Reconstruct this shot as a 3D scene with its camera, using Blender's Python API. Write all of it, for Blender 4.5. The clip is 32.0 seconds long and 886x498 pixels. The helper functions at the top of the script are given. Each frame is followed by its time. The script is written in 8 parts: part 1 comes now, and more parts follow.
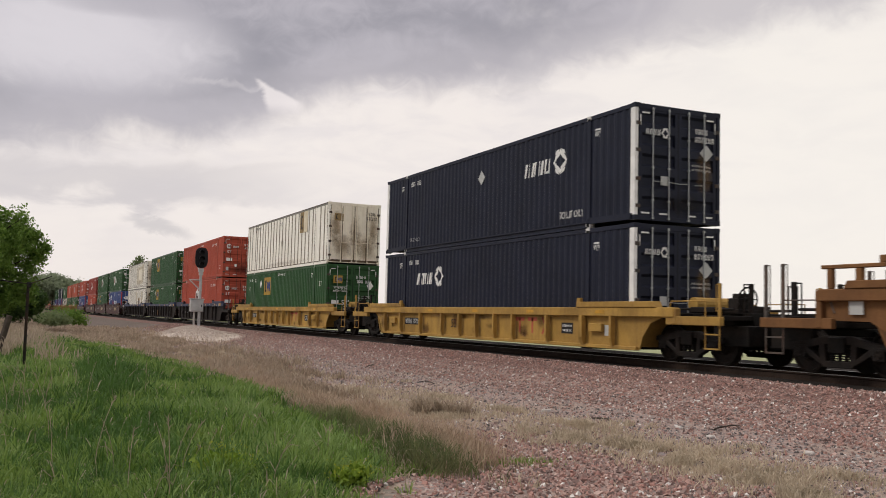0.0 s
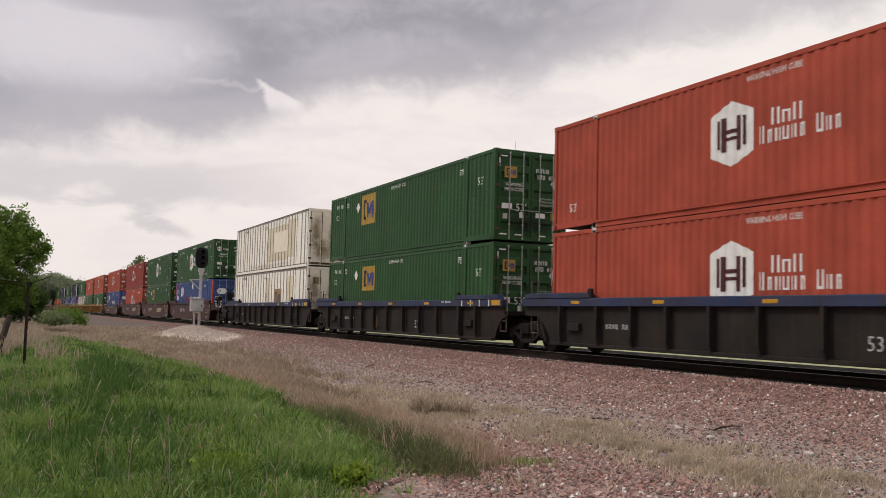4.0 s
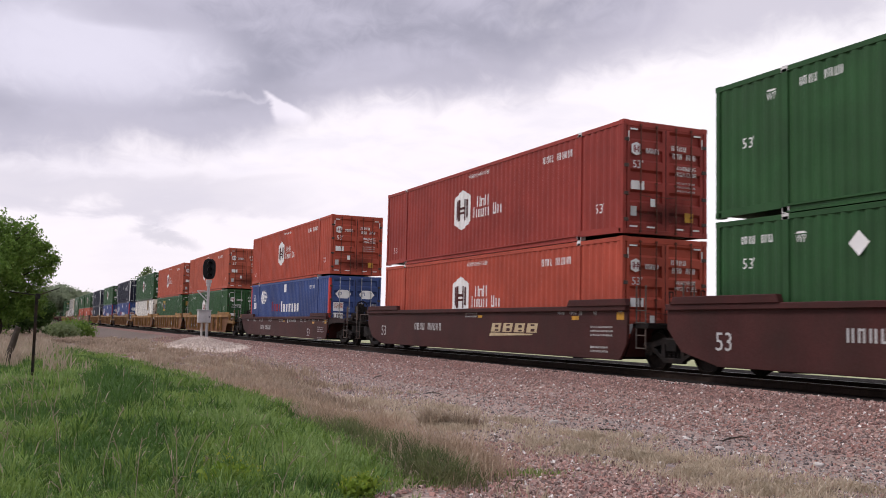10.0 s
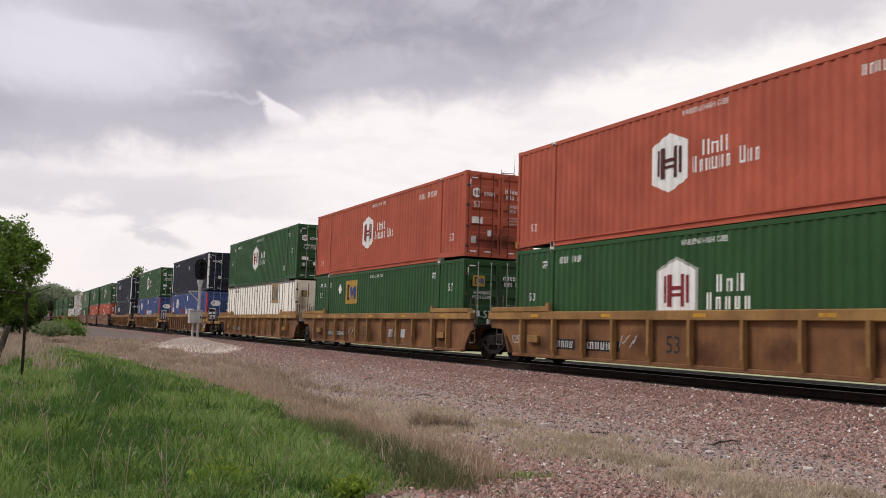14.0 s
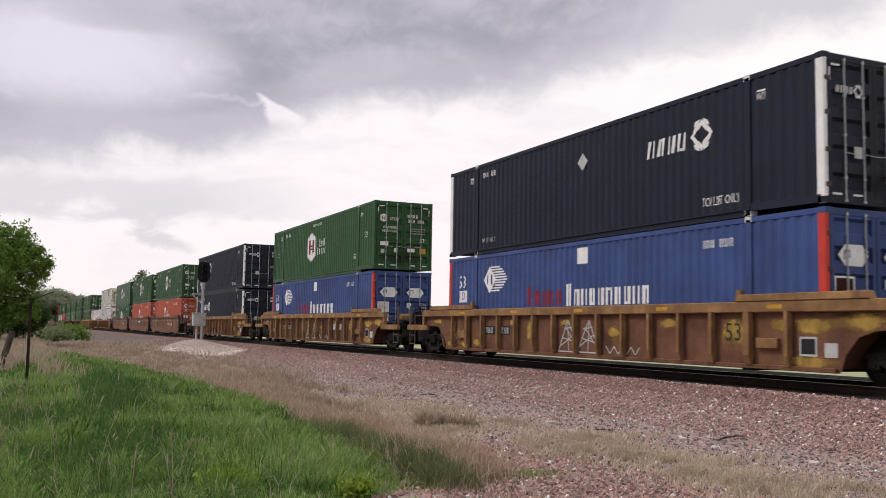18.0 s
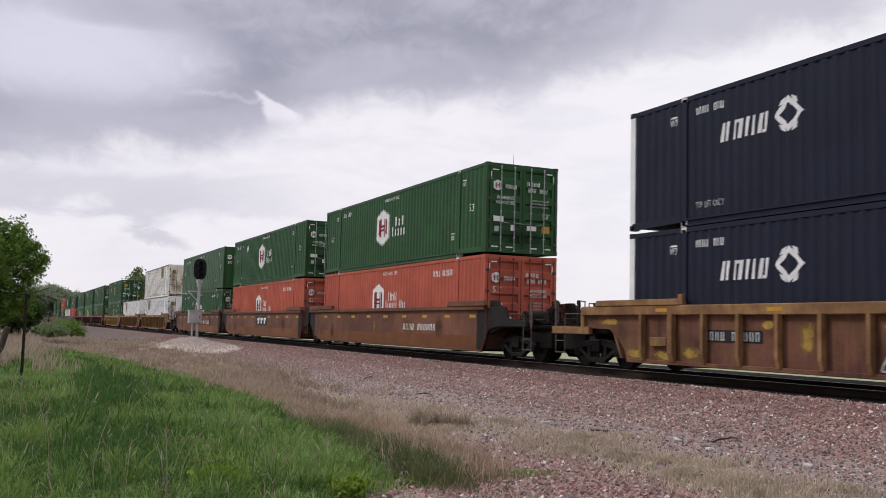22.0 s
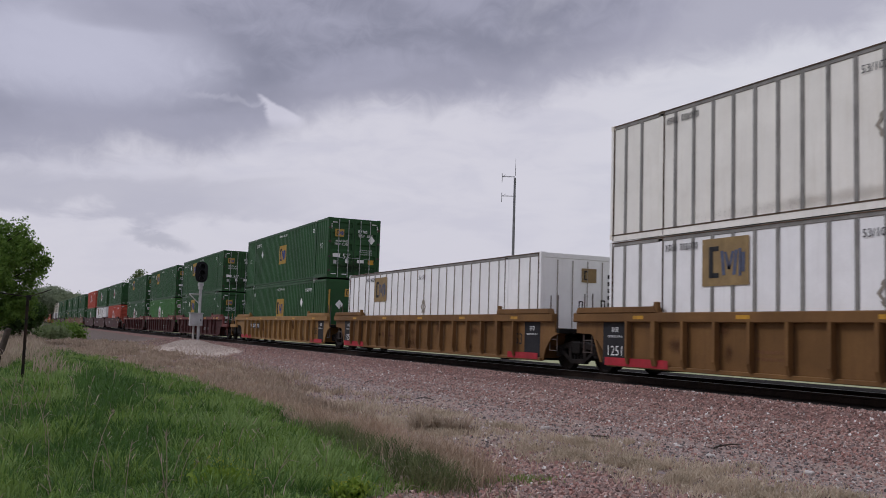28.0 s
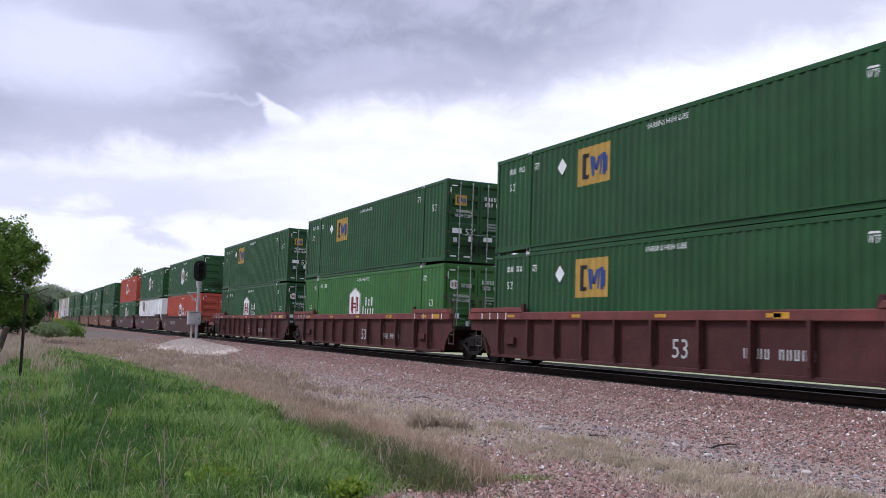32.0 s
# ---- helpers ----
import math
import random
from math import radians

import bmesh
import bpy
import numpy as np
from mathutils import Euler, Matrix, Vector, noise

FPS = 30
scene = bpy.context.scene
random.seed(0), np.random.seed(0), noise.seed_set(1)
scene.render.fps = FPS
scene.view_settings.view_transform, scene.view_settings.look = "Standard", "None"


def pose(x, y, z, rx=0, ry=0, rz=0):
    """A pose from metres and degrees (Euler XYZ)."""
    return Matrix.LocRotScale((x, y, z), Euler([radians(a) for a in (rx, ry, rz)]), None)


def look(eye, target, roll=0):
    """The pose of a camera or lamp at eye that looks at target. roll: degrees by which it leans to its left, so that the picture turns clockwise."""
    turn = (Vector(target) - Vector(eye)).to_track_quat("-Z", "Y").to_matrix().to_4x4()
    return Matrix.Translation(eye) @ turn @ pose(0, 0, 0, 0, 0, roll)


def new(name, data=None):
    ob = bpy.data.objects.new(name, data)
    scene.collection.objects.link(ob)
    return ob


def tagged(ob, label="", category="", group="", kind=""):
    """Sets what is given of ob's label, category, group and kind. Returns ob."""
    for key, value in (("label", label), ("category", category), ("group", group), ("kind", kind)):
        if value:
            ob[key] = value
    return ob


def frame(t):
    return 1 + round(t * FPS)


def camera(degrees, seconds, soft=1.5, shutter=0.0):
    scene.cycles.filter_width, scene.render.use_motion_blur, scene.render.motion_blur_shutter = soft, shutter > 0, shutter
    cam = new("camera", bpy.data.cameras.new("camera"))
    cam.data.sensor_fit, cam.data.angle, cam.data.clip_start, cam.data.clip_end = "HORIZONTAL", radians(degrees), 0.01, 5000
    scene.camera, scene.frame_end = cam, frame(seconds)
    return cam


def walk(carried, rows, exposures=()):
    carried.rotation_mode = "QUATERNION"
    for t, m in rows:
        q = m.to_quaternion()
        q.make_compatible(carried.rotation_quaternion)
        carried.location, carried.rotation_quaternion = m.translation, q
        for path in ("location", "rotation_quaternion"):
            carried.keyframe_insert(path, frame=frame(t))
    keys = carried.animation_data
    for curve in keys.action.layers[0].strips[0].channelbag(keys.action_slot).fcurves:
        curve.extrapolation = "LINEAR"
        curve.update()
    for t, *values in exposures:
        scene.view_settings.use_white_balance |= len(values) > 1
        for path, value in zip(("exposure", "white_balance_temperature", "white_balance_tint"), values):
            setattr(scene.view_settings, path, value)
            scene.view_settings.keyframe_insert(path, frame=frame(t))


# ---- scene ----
# ---- camera and its way ----
cam = camera(50.47, 32.0, soft=0.9, shutter=0.12)
EYE = (0.0, -14.716, 0.883)
LOOKS = (
    (0, 94.148, -1.415, 65.131), (0.5, 94.131, -1.535, 65.099), (1, 94.132, -1.496, 65.070), (1.5, 94.143, -1.461, 65.133), (2, 94.180, -1.494, 65.188),
    (2.5, 94.193, -1.664, 65.187), (3, 94.155, -1.544, 65.126), (3.5, 94.148, -1.447, 65.155), (5.5, 94.297, -1.805, 65.026), (6, 94.397, -1.938, 65.006),
    (6.5, 94.540, -1.830, 65.049), (7, 94.637, -1.604, 65.165), (7.5, 94.698, -1.634, 65.225), (8, 94.723, -1.632, 65.272), (8.5, 94.719, -1.539, 65.341),
    (9, 94.724, -1.454, 65.420), (9.5, 94.740, -1.241, 65.500), (10, 94.800, -1.367, 65.582), (10.5, 94.844, -1.524, 65.525), (11, 94.853, -1.711, 65.385),
    (11.5, 94.856, -1.741, 65.277), (12, 94.862, -1.612, 65.283), (12.5, 94.873, -1.682, 65.281), (13, 94.903, -1.599, 65.219), (13.5, 94.925, -1.735, 65.100),
    (14, 94.940, -1.759, 65.071), (14.5, 94.922, -1.613, 65.037), (16.5, 94.903, -1.309, 65.094), (17, 94.873, -1.385, 65.095), (17.5, 94.856, -1.114, 65.195),
    (18, 94.885, -0.955, 65.295), (18.5, 94.953, -1.227, 65.340), (19, 94.970, -1.382, 65.261), (19.5, 94.972, -1.445, 65.153), (20, 94.947, -1.486, 65.053),
    (20.5, 94.915, -1.459, 65.002), (21, 94.874, -1.415, 65.000), (21.5, 94.839, -1.446, 65.007), (22, 94.857, -1.467, 65.045), (22.5, 94.871, -1.523, 65.037),
    (23, 94.938, -1.718, 64.965), (23.5, 95.009, -1.746, 64.910), (24, 95.076, -2.023, 64.869), (24.5, 95.077, -1.745, 64.876), (25, 95.067, -1.827, 64.878),
    (25.5, 95.086, -1.751, 64.980), (27.5, 95.126, -2.094, 65.099), (28, 95.122, -1.845, 65.107), (28.5, 95.151, -1.615, 65.193), (29, 95.142, -1.467, 65.256),
    (29.5, 95.129, -1.505, 65.278), (30, 95.085, -1.650, 65.236), (30.5, 95.072, -1.857, 65.139), (31, 95.072, -2.075, 65.006), (31.5, 95.080, -2.091, 64.973),
    (32, 95.078, -1.954, 64.999),
)

EXPOSURES = ((0, 0.1, 6700, 10), (1, 0.18, 6700, 10), (2, 0.08, 6700, 10), (3, 0.1, 6700, 11), (6, 0.08, 6850, 12), (7, 0.06, 6800, 12), (8, 0.38, 6500, 14), (9, 0.34, 6350, 14), (10, 0.32, 6200, 17), (11, 0.1, 6250, 16), (12, 0.12, 6450, 15), (13, 0.15, 6550, 13), (14, 0.25, 6500, 12), (17, 0.16, 6550, 14), (18, 0.3, 6450, 14), (19, 0.2, 6350, 13), (20, 0.28, 6250, 13), (21, 0.15, 6150, 13), (22, 0.16, 6100, 13), (23, 0.28, 6000, 13), (24, 0.28, 5850, 15), (25, 0.3, 5900, 16), (27, -0.3, 5850, 15), (29, -0.32, 5850, 15), (30, 0.28, 5800, 15), (31, 0.15, 5900, 16), (32, 0.4, 5550, 15))
walk(cam, [(t, pose(*EYE, a, b, c)) for t, a, b, c in LOOKS], EXPOSURES)

# ---- sky and sun ----
SUN_EL, SUN_AZ = 48.0, -115.0


def make_world():
    w = bpy.data.worlds.new("overcast_sky")
    scene.world = w
    w.use_nodes = True
    nt = w.node_tree
    nt.nodes.clear()
    N = nt.nodes.new

    def link(a, b):
        nt.links.new(a, b)

    def math_(op, a, b=None, c=None, clamp=False):
        n = N("ShaderNodeMath")
        n.operation = op
        n.use_clamp = clamp
        for i, v in enumerate((a, b, c)):
            if v is None:
                continue
            if isinstance(v, (int, float)):
                n.inputs[i].default_value = v
            else:
                link(v, n.inputs[i])
        return n.outputs[0]

    def step(x, lo, hi):
        n = N("ShaderNodeMapRange")
        n.interpolation_type = "SMOOTHSTEP"
        link(x, n.inputs[0])
        n.inputs[1].default_value, n.inputs[2].default_value = lo, hi
        return n.outputs[0]

    def mix(fac, a, b):
        n = N("ShaderNodeMix")
        n.data_type = "RGBA"
        if isinstance(fac, (int, float)):
            n.inputs[0].default_value = fac
        else:
            link(fac, n.inputs[0])
        for i, v in ((6, a), (7, b)):
            if isinstance(v, tuple):
                n.inputs[i].default_value = (*v, 1)
            else:
                link(v, n.inputs[i])
        return n.outputs[2]

    def noise_(vec, scale, detail, rough=0.55, dist=0.0):
        n = N("ShaderNodeTexNoise")
        link(vec, n.inputs["Vector"])
        n.inputs["Scale"].default_value, n.inputs["Detail"].default_value = scale, detail
        n.inputs["Roughness"].default_value, n.inputs["Distortion"].default_value = rough, dist
        return n.outputs["Fac"]

    co = N("ShaderNodeTexCoord").outputs["Generated"]
    sep = N("ShaderNodeSeparateXYZ")
    link(co, sep.inputs[0])
    x, y, z = sep.outputs
    el = math_("MULTIPLY", math_("ARCSINE", z), 57.2958)
    az = math_("MULTIPLY", math_("ARCTAN2", y, x), 57.2958)
    # azimuth 0..360 counted from +x
    az = math_("MODULO", math_("ADD", az, 360.0), 360.0)
    comb = N("ShaderNodeCombineXYZ")
    link(math_("MULTIPLY", az, 0.055), comb.inputs[0])
    link(math_("MULTIPLY", el, 0.16), comb.inputs[1])
    flat = comb.outputs[0]
    comb2 = N("ShaderNodeCombineXYZ")
    link(math_("MULTIPLY", az, 0.1), comb2.inputs[0])
    link(math_("MULTIPLY", el, 0.13), comb2.inputs[1])
    puff = comb2.outputs[0]
    big = noise_(flat, 1.5, 3, 0.5, 0.3)
    fine = noise_(puff, 1.7, 5, 0.52, 0.5)
    streak = noise_(flat, 3.2, 6, 0.55, 0.4)
    wisp = noise_(puff, 5.5, 6, 0.6, 0.8)

    # lower edge of the dark cloud deck, as elevation against azimuth
    ramp = N("ShaderNodeValToRGB")
    link(math_("DIVIDE", math_("SUBTRACT", az, 126.0), 58.0), ramp.inputs[0])
    cr = ramp.color_ramp
    cr.interpolation = "B_SPLINE"
    edge = ((126, 17.8), (133, 17.4), (141, 16.4), (148.5, 14.6), (154, 13.4), (158.5, 13.9), (163, 12.4), (168, 10.4), (172, 9.7), (177, 9.1), (184, 8.7))
    while len(cr.elements) < len(edge):
        cr.elements.new(0.5)
    for e, (a, h) in zip(cr.elements, edge):
        e.position = (a - 126.0) / 58.0
        e.color = (h / 30.0,) * 3 + (1,)
    edge_el = math_("MULTIPLY", ramp.outputs[0], 30.0)
    rag = math_("ADD", math_("MULTIPLY", math_("SUBTRACT", fine, 0.5), 3.6), math_("MULTIPLY", math_("SUBTRACT", wisp, 0.5), 1.6))
    over = math_("SUBTRACT", math_("ADD", el, rag), edge_el)
    deck = step(over, -1.0, 1.6)
    core = step(over, 0.0, 4.5)
    # the deck thins toward the upper left and the right
    tx = math_("DIVIDE", math_("SUBTRACT", az, 177.5), 7.5)
    ty = math_("DIVIDE", math_("SUBTRACT", el, 15.2), 2.7)
    td = math_("ADD", math_("ADD", math_("MULTIPLY", tx, tx), math_("MULTIPLY", ty, ty)), math_("ADD", math_("MULTIPLY", math_("SUBTRACT", big, 0.5), 2.2), math_("MULTIPLY", math_("SUBTRACT", wisp, 0.5), 1.1)))
    thin = step(td, 1.9, 0.0)
    thin_r = step(math_("ADD", math_("MULTIPLY", math_("SUBTRACT", 152.0, az), 0.045), math_("MULTIPLY", math_("SUBTRACT", fine, 0.5), 1.6)), 0.0, 0.6)

    white = mix(step(streak, 0.40, 0.68), (0.872, 0.818, 0.797), (0.79, 0.745, 0.748))
    low = step(el, 10.5, 1.5)
    white = mix(math_("MULTIPLY", low, 0.55), white, (0.81, 0.757, 0.755))
    white = mix(math_("MULTIPLY", step(az, 152.0, 136.0), 0.6), white, (0.915, 0.885, 0.835))
    dark = mix(step(math_("ADD", big, math_("MULTIPLY", math_("SUBTRACT", wisp, 0.5), 0.35)), 0.33, 0.66), (0.325, 0.315, 0.358), (0.475, 0.455, 0.505))
    dark = mix(core, (0.49, 0.465, 0.505), dark)
    dark = mix(math_("MULTIPLY", thin, 0.85), dark, (0.72, 0.69, 0.735))
    dark = mix(math_("MULTIPLY", thin_r, 0.75), dark, (0.62, 0.59, 0.61))
    cloud = mix(deck, white, dark)
    # grey bands low on the left
    band = math_("MULTIPLY", step(math_("ADD", el, math_("MULTIPLY", streak, 5.0)), 8.2, 9.4), step(math_("ADD", el, math_("MULTIPLY", streak, 5.0)), 12.0, 10.4))
    band = math_("MULTIPLY", band, step(az, 160.0, 172.0))
    cloud = mix(math_("MULTIPLY", band, 0.55), cloud, (0.52, 0.495, 0.53))
    # one small dark lens of cloud
    dx = math_("DIVIDE", math_("SUBTRACT", az, 172.2), 2.0)
    sag = math_("ADD", 5.0, math_("MULTIPLY", math_("SUBTRACT", az, 172.2), 0.2))
    dy = math_("DIVIDE", math_("SUBTRACT", math_("ADD", el, math_("ADD", math_("MULTIPLY", math_("SUBTRACT", fine, 0.5), 1.6), math_("MULTIPLY", math_("SUBTRACT", wisp, 0.5), 1.6))), sag), 0.5)
    lens = step(math_("ADD", math_("MULTIPLY", dx, dx), math_("MULTIPLY", dy, dy)), 1.5, 0.0)
    cloud = mix(math_("MULTIPLY", lens, 0.55), cloud, (0.47, 0.455, 0.49))
    # one bright torn fin in the deck's edge, and a thin wisp trailing from it
    nw = math_("SUBTRACT", wisp, 0.5)
    slope = math_("SUBTRACT", 13.91, math_("MULTIPLY", math_("SUBTRACT", 166.85, az), 0.433))
    under = step(math_("ADD", math_("SUBTRACT", slope, el), math_("MULTIPLY", nw, 0.5)), -0.05, 0.22)
    lead = math_("ADD", 166.35, math_("MULTIPLY", math_("SUBTRACT", el, 12.65), 0.42))
    right = step(math_("ADD", math_("SUBTRACT", lead, az), math_("MULTIPLY", nw, 1.2)), -0.15, 0.3)
    fin = math_("MULTIPLY", math_("MULTIPLY", under, right), math_("MULTIPLY", step(az, 163.8, 164.6), step(el, 11.6, 12.6)))
    cloud = mix(math_("MULTIPLY", fin, 0.75), cloud, (0.88, 0.825, 0.83))
    wl = math_("ADD", 13.27, math_("MULTIPLY", math_("SUBTRACT", az, 166.5), 0.063))
    wd = math_("ABSOLUTE", math_("ADD", math_("SUBTRACT", el, wl), math_("MULTIPLY", nw, 1.6)))
    thread = math_("MULTIPLY", step(wd, 0.30, 0.02), math_("MULTIPLY", step(az, 165.9, 166.8), step(az, 172.2, 169.8)))
    cloud = mix(math_("MULTIPLY", thread, 0.2), cloud, (0.82, 0.775, 0.79))
    # a dark streak above the lighter patch
    sx = math_("DIVIDE", math_("SUBTRACT", az, 174.6), 4.6)
    sy = math_("DIVIDE", math_("SUBTRACT", math_("ADD", el, math_("MULTIPLY", math_("SUBTRACT", fine, 0.5), 1.0)), 17.4), 0.75)
    bar = step(math_("ADD", math_("MULTIPLY", sx, sx), math_("MULTIPLY", sy, sy)), 1.4, 0.1)
    cloud = mix(math_("MULTIPLY", bar, 0.65), cloud, (0.45, 0.43, 0.475))
    # the sky overhead and behind the camera, a lighter overcast
    away = step(el, 22.0, 40.0)
    cloud = mix(math_("MULTIPLY", away, 0.8), cloud, (0.92, 0.90, 0.93))

    sky = N("ShaderNodeTexSky")
    sky.sky_type = "NISHITA"
    sky.sun_disc = False
    sky.sun_elevation, sky.sun_rotation = radians(SUN_EL), radians(90 - SUN_AZ)
    sc = N("ShaderNodeVectorMath")
    sc.operation = "SCALE"
    link(sky.outputs[0], sc.inputs[0])
    sc.inputs[3].default_value = 0.08
    col = mix(0.93, sc.outputs[0], cloud)
    bg = N("ShaderNodeBackground")
    link(col, bg.inputs[0])
    bg.inputs[1].default_value = 1.0
    out = N("ShaderNodeOutputWorld")
    link(bg.outputs[0], out.inputs[0])


make_world()
sun = bpy.data.lights.new("sun", "SUN")
sun.energy, sun.angle, sun.color = 1.5, radians(14), (1.0, 0.95, 0.88)
sun_ob = new("sun", sun)
sa, se = radians(SUN_AZ), radians(SUN_EL)
sun_ob.matrix_world = look((0, 0, 60), (-math.cos(sa) * math.cos(se), -math.sin(sa) * math.cos(se), 60 - math.sin(se)))

# ---- materials ----
MATS = {}


def mat(name, base, rough=0.6, metal=0.0, vary=0.12, scale=3.0, dirt=None, dirt_amt=0.0, streak=0.0, bump=0.0, bump_scale=40.0, grain=30.0, spread=0.0):
    """A painted, worn or rough surface: broad and fine variation, dirt patches, vertical streaks, relief."""
    if name in MATS:
        return MATS[name]
    m = bpy.data.materials.new(name)
    m.use_nodes = True
    nt = m.node_tree
    N, link = nt.nodes.new, nt.links.new
    b = nt.nodes["Principled BSDF"]
    co = N("ShaderNodeTexCoord").outputs["Object"]
    info = N("ShaderNodeObjectInfo")
    off = N("ShaderNodeVectorMath")
    off.operation = "MULTIPLY_ADD"
    sc = N("ShaderNodeCombineXYZ")
    for i in range(3):
        link(info.outputs["Random"], sc.inputs[i])
    link(sc.outputs[0], off.inputs[0])
    off.inputs[1].default_value = (37.0, 11.0, 5.0)
    link(co, off.inputs[2])
    co = off.outputs[0]

    def noise_(vec, s, d=4, r=0.6):
        n = N("ShaderNodeTexNoise")
        link(vec, n.inputs["Vector"])
        n.inputs["Scale"].default_value, n.inputs["Detail"].default_value, n.inputs["Roughness"].default_value = s, d, r
        return n.outputs["Fac"]

    def rng(x, a, c, lo, hi):
        n = N("ShaderNodeMapRange")
        link(x, n.inputs[0])
        for i, v in enumerate((a, c, lo, hi)):
            n.inputs[i + 1].default_value = v
        return n.outputs[0]

    def mixc(f, a, c, blend="MIX"):
        n = N("ShaderNodeMix")
        n.data_type, n.blend_type = "RGBA", blend
        if isinstance(f, (int, float)):
            n.inputs[0].default_value = f
        else:
            link(f, n.inputs[0])
        for i, v in ((6, a), (7, c)):
            if isinstance(v, tuple):
                n.inputs[i].default_value = (*v, 1)
            else:
                link(v, n.inputs[i])
        return n.outputs[2]

    def mul(a, c):
        n = N("ShaderNodeMath")
        n.operation = "MULTIPLY"
        for i, v in enumerate((a, c)):
            if isinstance(v, (int, float)):
                n.inputs[i].default_value = v
            else:
                link(v, n.inputs[i])
        return n.outputs[0]

    lo = tuple(max(0.0, c * (1 - vary * 1.6)) for c in base)
    hi = tuple(min(1.0, c * (1 + vary)) for c in base)
    n1 = noise_(co, scale)
    n2 = noise_(co, grain, 3)
    col = mixc(rng(n1, 0.32, 0.68, 0, 1), lo, hi)
    col = mixc(rng(n2, 0.35, 0.7, 0.0, 0.35), col, lo)
    if spread:
        col = mixc(mul(info.outputs["Random"], spread), col, tuple(c * 0.45 for c in base))
    if dirt and dirt_amt:
        n3 = noise_(co, scale * 0.45 + 0.3, 8, 0.7)
        col = mixc(rng(n3, 0.5 - dirt_amt * 0.25, 0.72, 0.0, min(1.0, dirt_amt * 1.3)), col, dirt)
    if streak:
        mp = N("ShaderNodeMapping")
        mp.inputs["Scale"].default_value = (6.0, 6.0, 0.35)
        link(co, mp.inputs[0])
        n4 = noise_(mp.outputs[0], 1.6, 5, 0.65)
        col = mixc(rng(n4, 0.52, 0.75, 0.0, streak), col, dirt or tuple(c * 0.4 for c in base))
    link(col, b.inputs["Base Color"])
    link(rng(n2, 0.3, 0.7, max(0.05, rough - 0.12), min(1.0, rough + 0.12)), b.inputs["Roughness"])
    b.inputs["Metallic"].default_value = metal
    b.inputs["Specular IOR Level"].default_value = 0.18
    if bump:
        bp = N("ShaderNodeBump")
        bp.inputs["Strength"].default_value, bp.inputs["Distance"].default_value = 0.6, bump
        link(noise_(co, bump_scale, 5), bp.inputs["Height"])
        link(bp.outputs[0], b.inputs["Normal"])
    MATS[name] = m
    return m


GRIME = (0.055, 0.045, 0.038)
RUST = (0.16, 0.062, 0.028)
HEX_GREEN = mat("deep_green_paint", (0.026, 0.083, 0.027), 0.5, vary=0.16, scale=0.8, dirt=(0.035, 0.05, 0.03), dirt_amt=0.25, streak=0.16)
SQUARE_GREEN = mat("leaf_green_paint", (0.024, 0.079, 0.026), 0.5, vary=0.16, scale=0.8, dirt=(0.035, 0.05, 0.03), dirt_amt=0.25, streak=0.16)
LIGHT_GREEN = mat("light_green_paint", (0.050, 0.150, 0.036), 0.55, vary=0.14, scale=0.8, dirt=(0.05, 0.07, 0.04), dirt_amt=0.25, streak=0.12)
HEX_RED = mat("faded_red_paint", (0.405, 0.076, 0.045), 0.6, vary=0.14, scale=0.7, dirt=(0.15, 0.035, 0.025), dirt_amt=0.3, streak=0.18)
DEEP_RED = mat("deep_red_paint", (0.300, 0.048, 0.036), 0.55, vary=0.14, scale=0.7, dirt=(0.13, 0.03, 0.025), dirt_amt=0.3, streak=0.18)
FADED_RED = mat("pale_red_paint", (0.440, 0.105, 0.062), 0.65, vary=0.14, scale=0.7, dirt=(0.2, 0.05, 0.035), dirt_amt=0.3, streak=0.2)
NAVY = mat("dark_navy_paint", (0.013, 0.016, 0.031), 0.55, vary=0.15, scale=0.9, dirt=(0.02, 0.02, 0.026), dirt_amt=0.2, streak=0.12)
BLUE = mat("blue_paint", (0.047, 0.082, 0.230), 0.55, vary=0.16, scale=0.8, dirt=(0.035, 0.04, 0.08), dirt_amt=0.4, streak=0.3)
WHITE = mat("white_panel_paint", (0.87, 0.845, 0.77), 0.5, vary=0.05, scale=0.9, dirt=(0.46, 0.39, 0.28), dirt_amt=0.14, streak=0.16)
CLEAN_WHITE = mat("clean_white_panel_paint", (0.88, 0.875, 0.86), 0.45, vary=0.05, scale=0.9, dirt=(0.45, 0.42, 0.38), dirt_amt=0.12, streak=0.12)
SEAM = mat("grey_seam_post", (0.26, 0.25, 0.23), 0.6, vary=0.2, scale=2.0, streak=0.4)
PALE_CREAM = mat("pale_cream_stain_on_white", (0.80, 0.745, 0.62), 0.55, vary=0.06, scale=1.5, dirt=(0.66, 0.55, 0.38), dirt_amt=0.3, streak=0.3)
CREAM = mat("cream_stain_on_white", (0.70, 0.63, 0.49), 0.55, vary=0.08, scale=1.5, dirt=(0.60, 0.48, 0.30), dirt_amt=0.4, streak=0.35)
EDGE = mat("rust_brown_edge_strip", (0.11, 0.075, 0.05), 0.75, vary=0.3, scale=2.0, streak=0.4)
PALE_SEAM = mat("pale_seam_post", (0.31, 0.275, 0.225), 0.6, vary=0.15, scale=2.0, streak=0.3)
STAINED = mat("stained_white_door", (0.84, 0.78, 0.66), 0.6, vary=0.06, scale=1.2, dirt=(0.40, 0.27, 0.14), dirt_amt=0.15, streak=0.24)
CAST = mat("white_casting", (0.68, 0.68, 0.66), 0.6, vary=0.2, scale=8.0, dirt=RUST, dirt_amt=0.25)
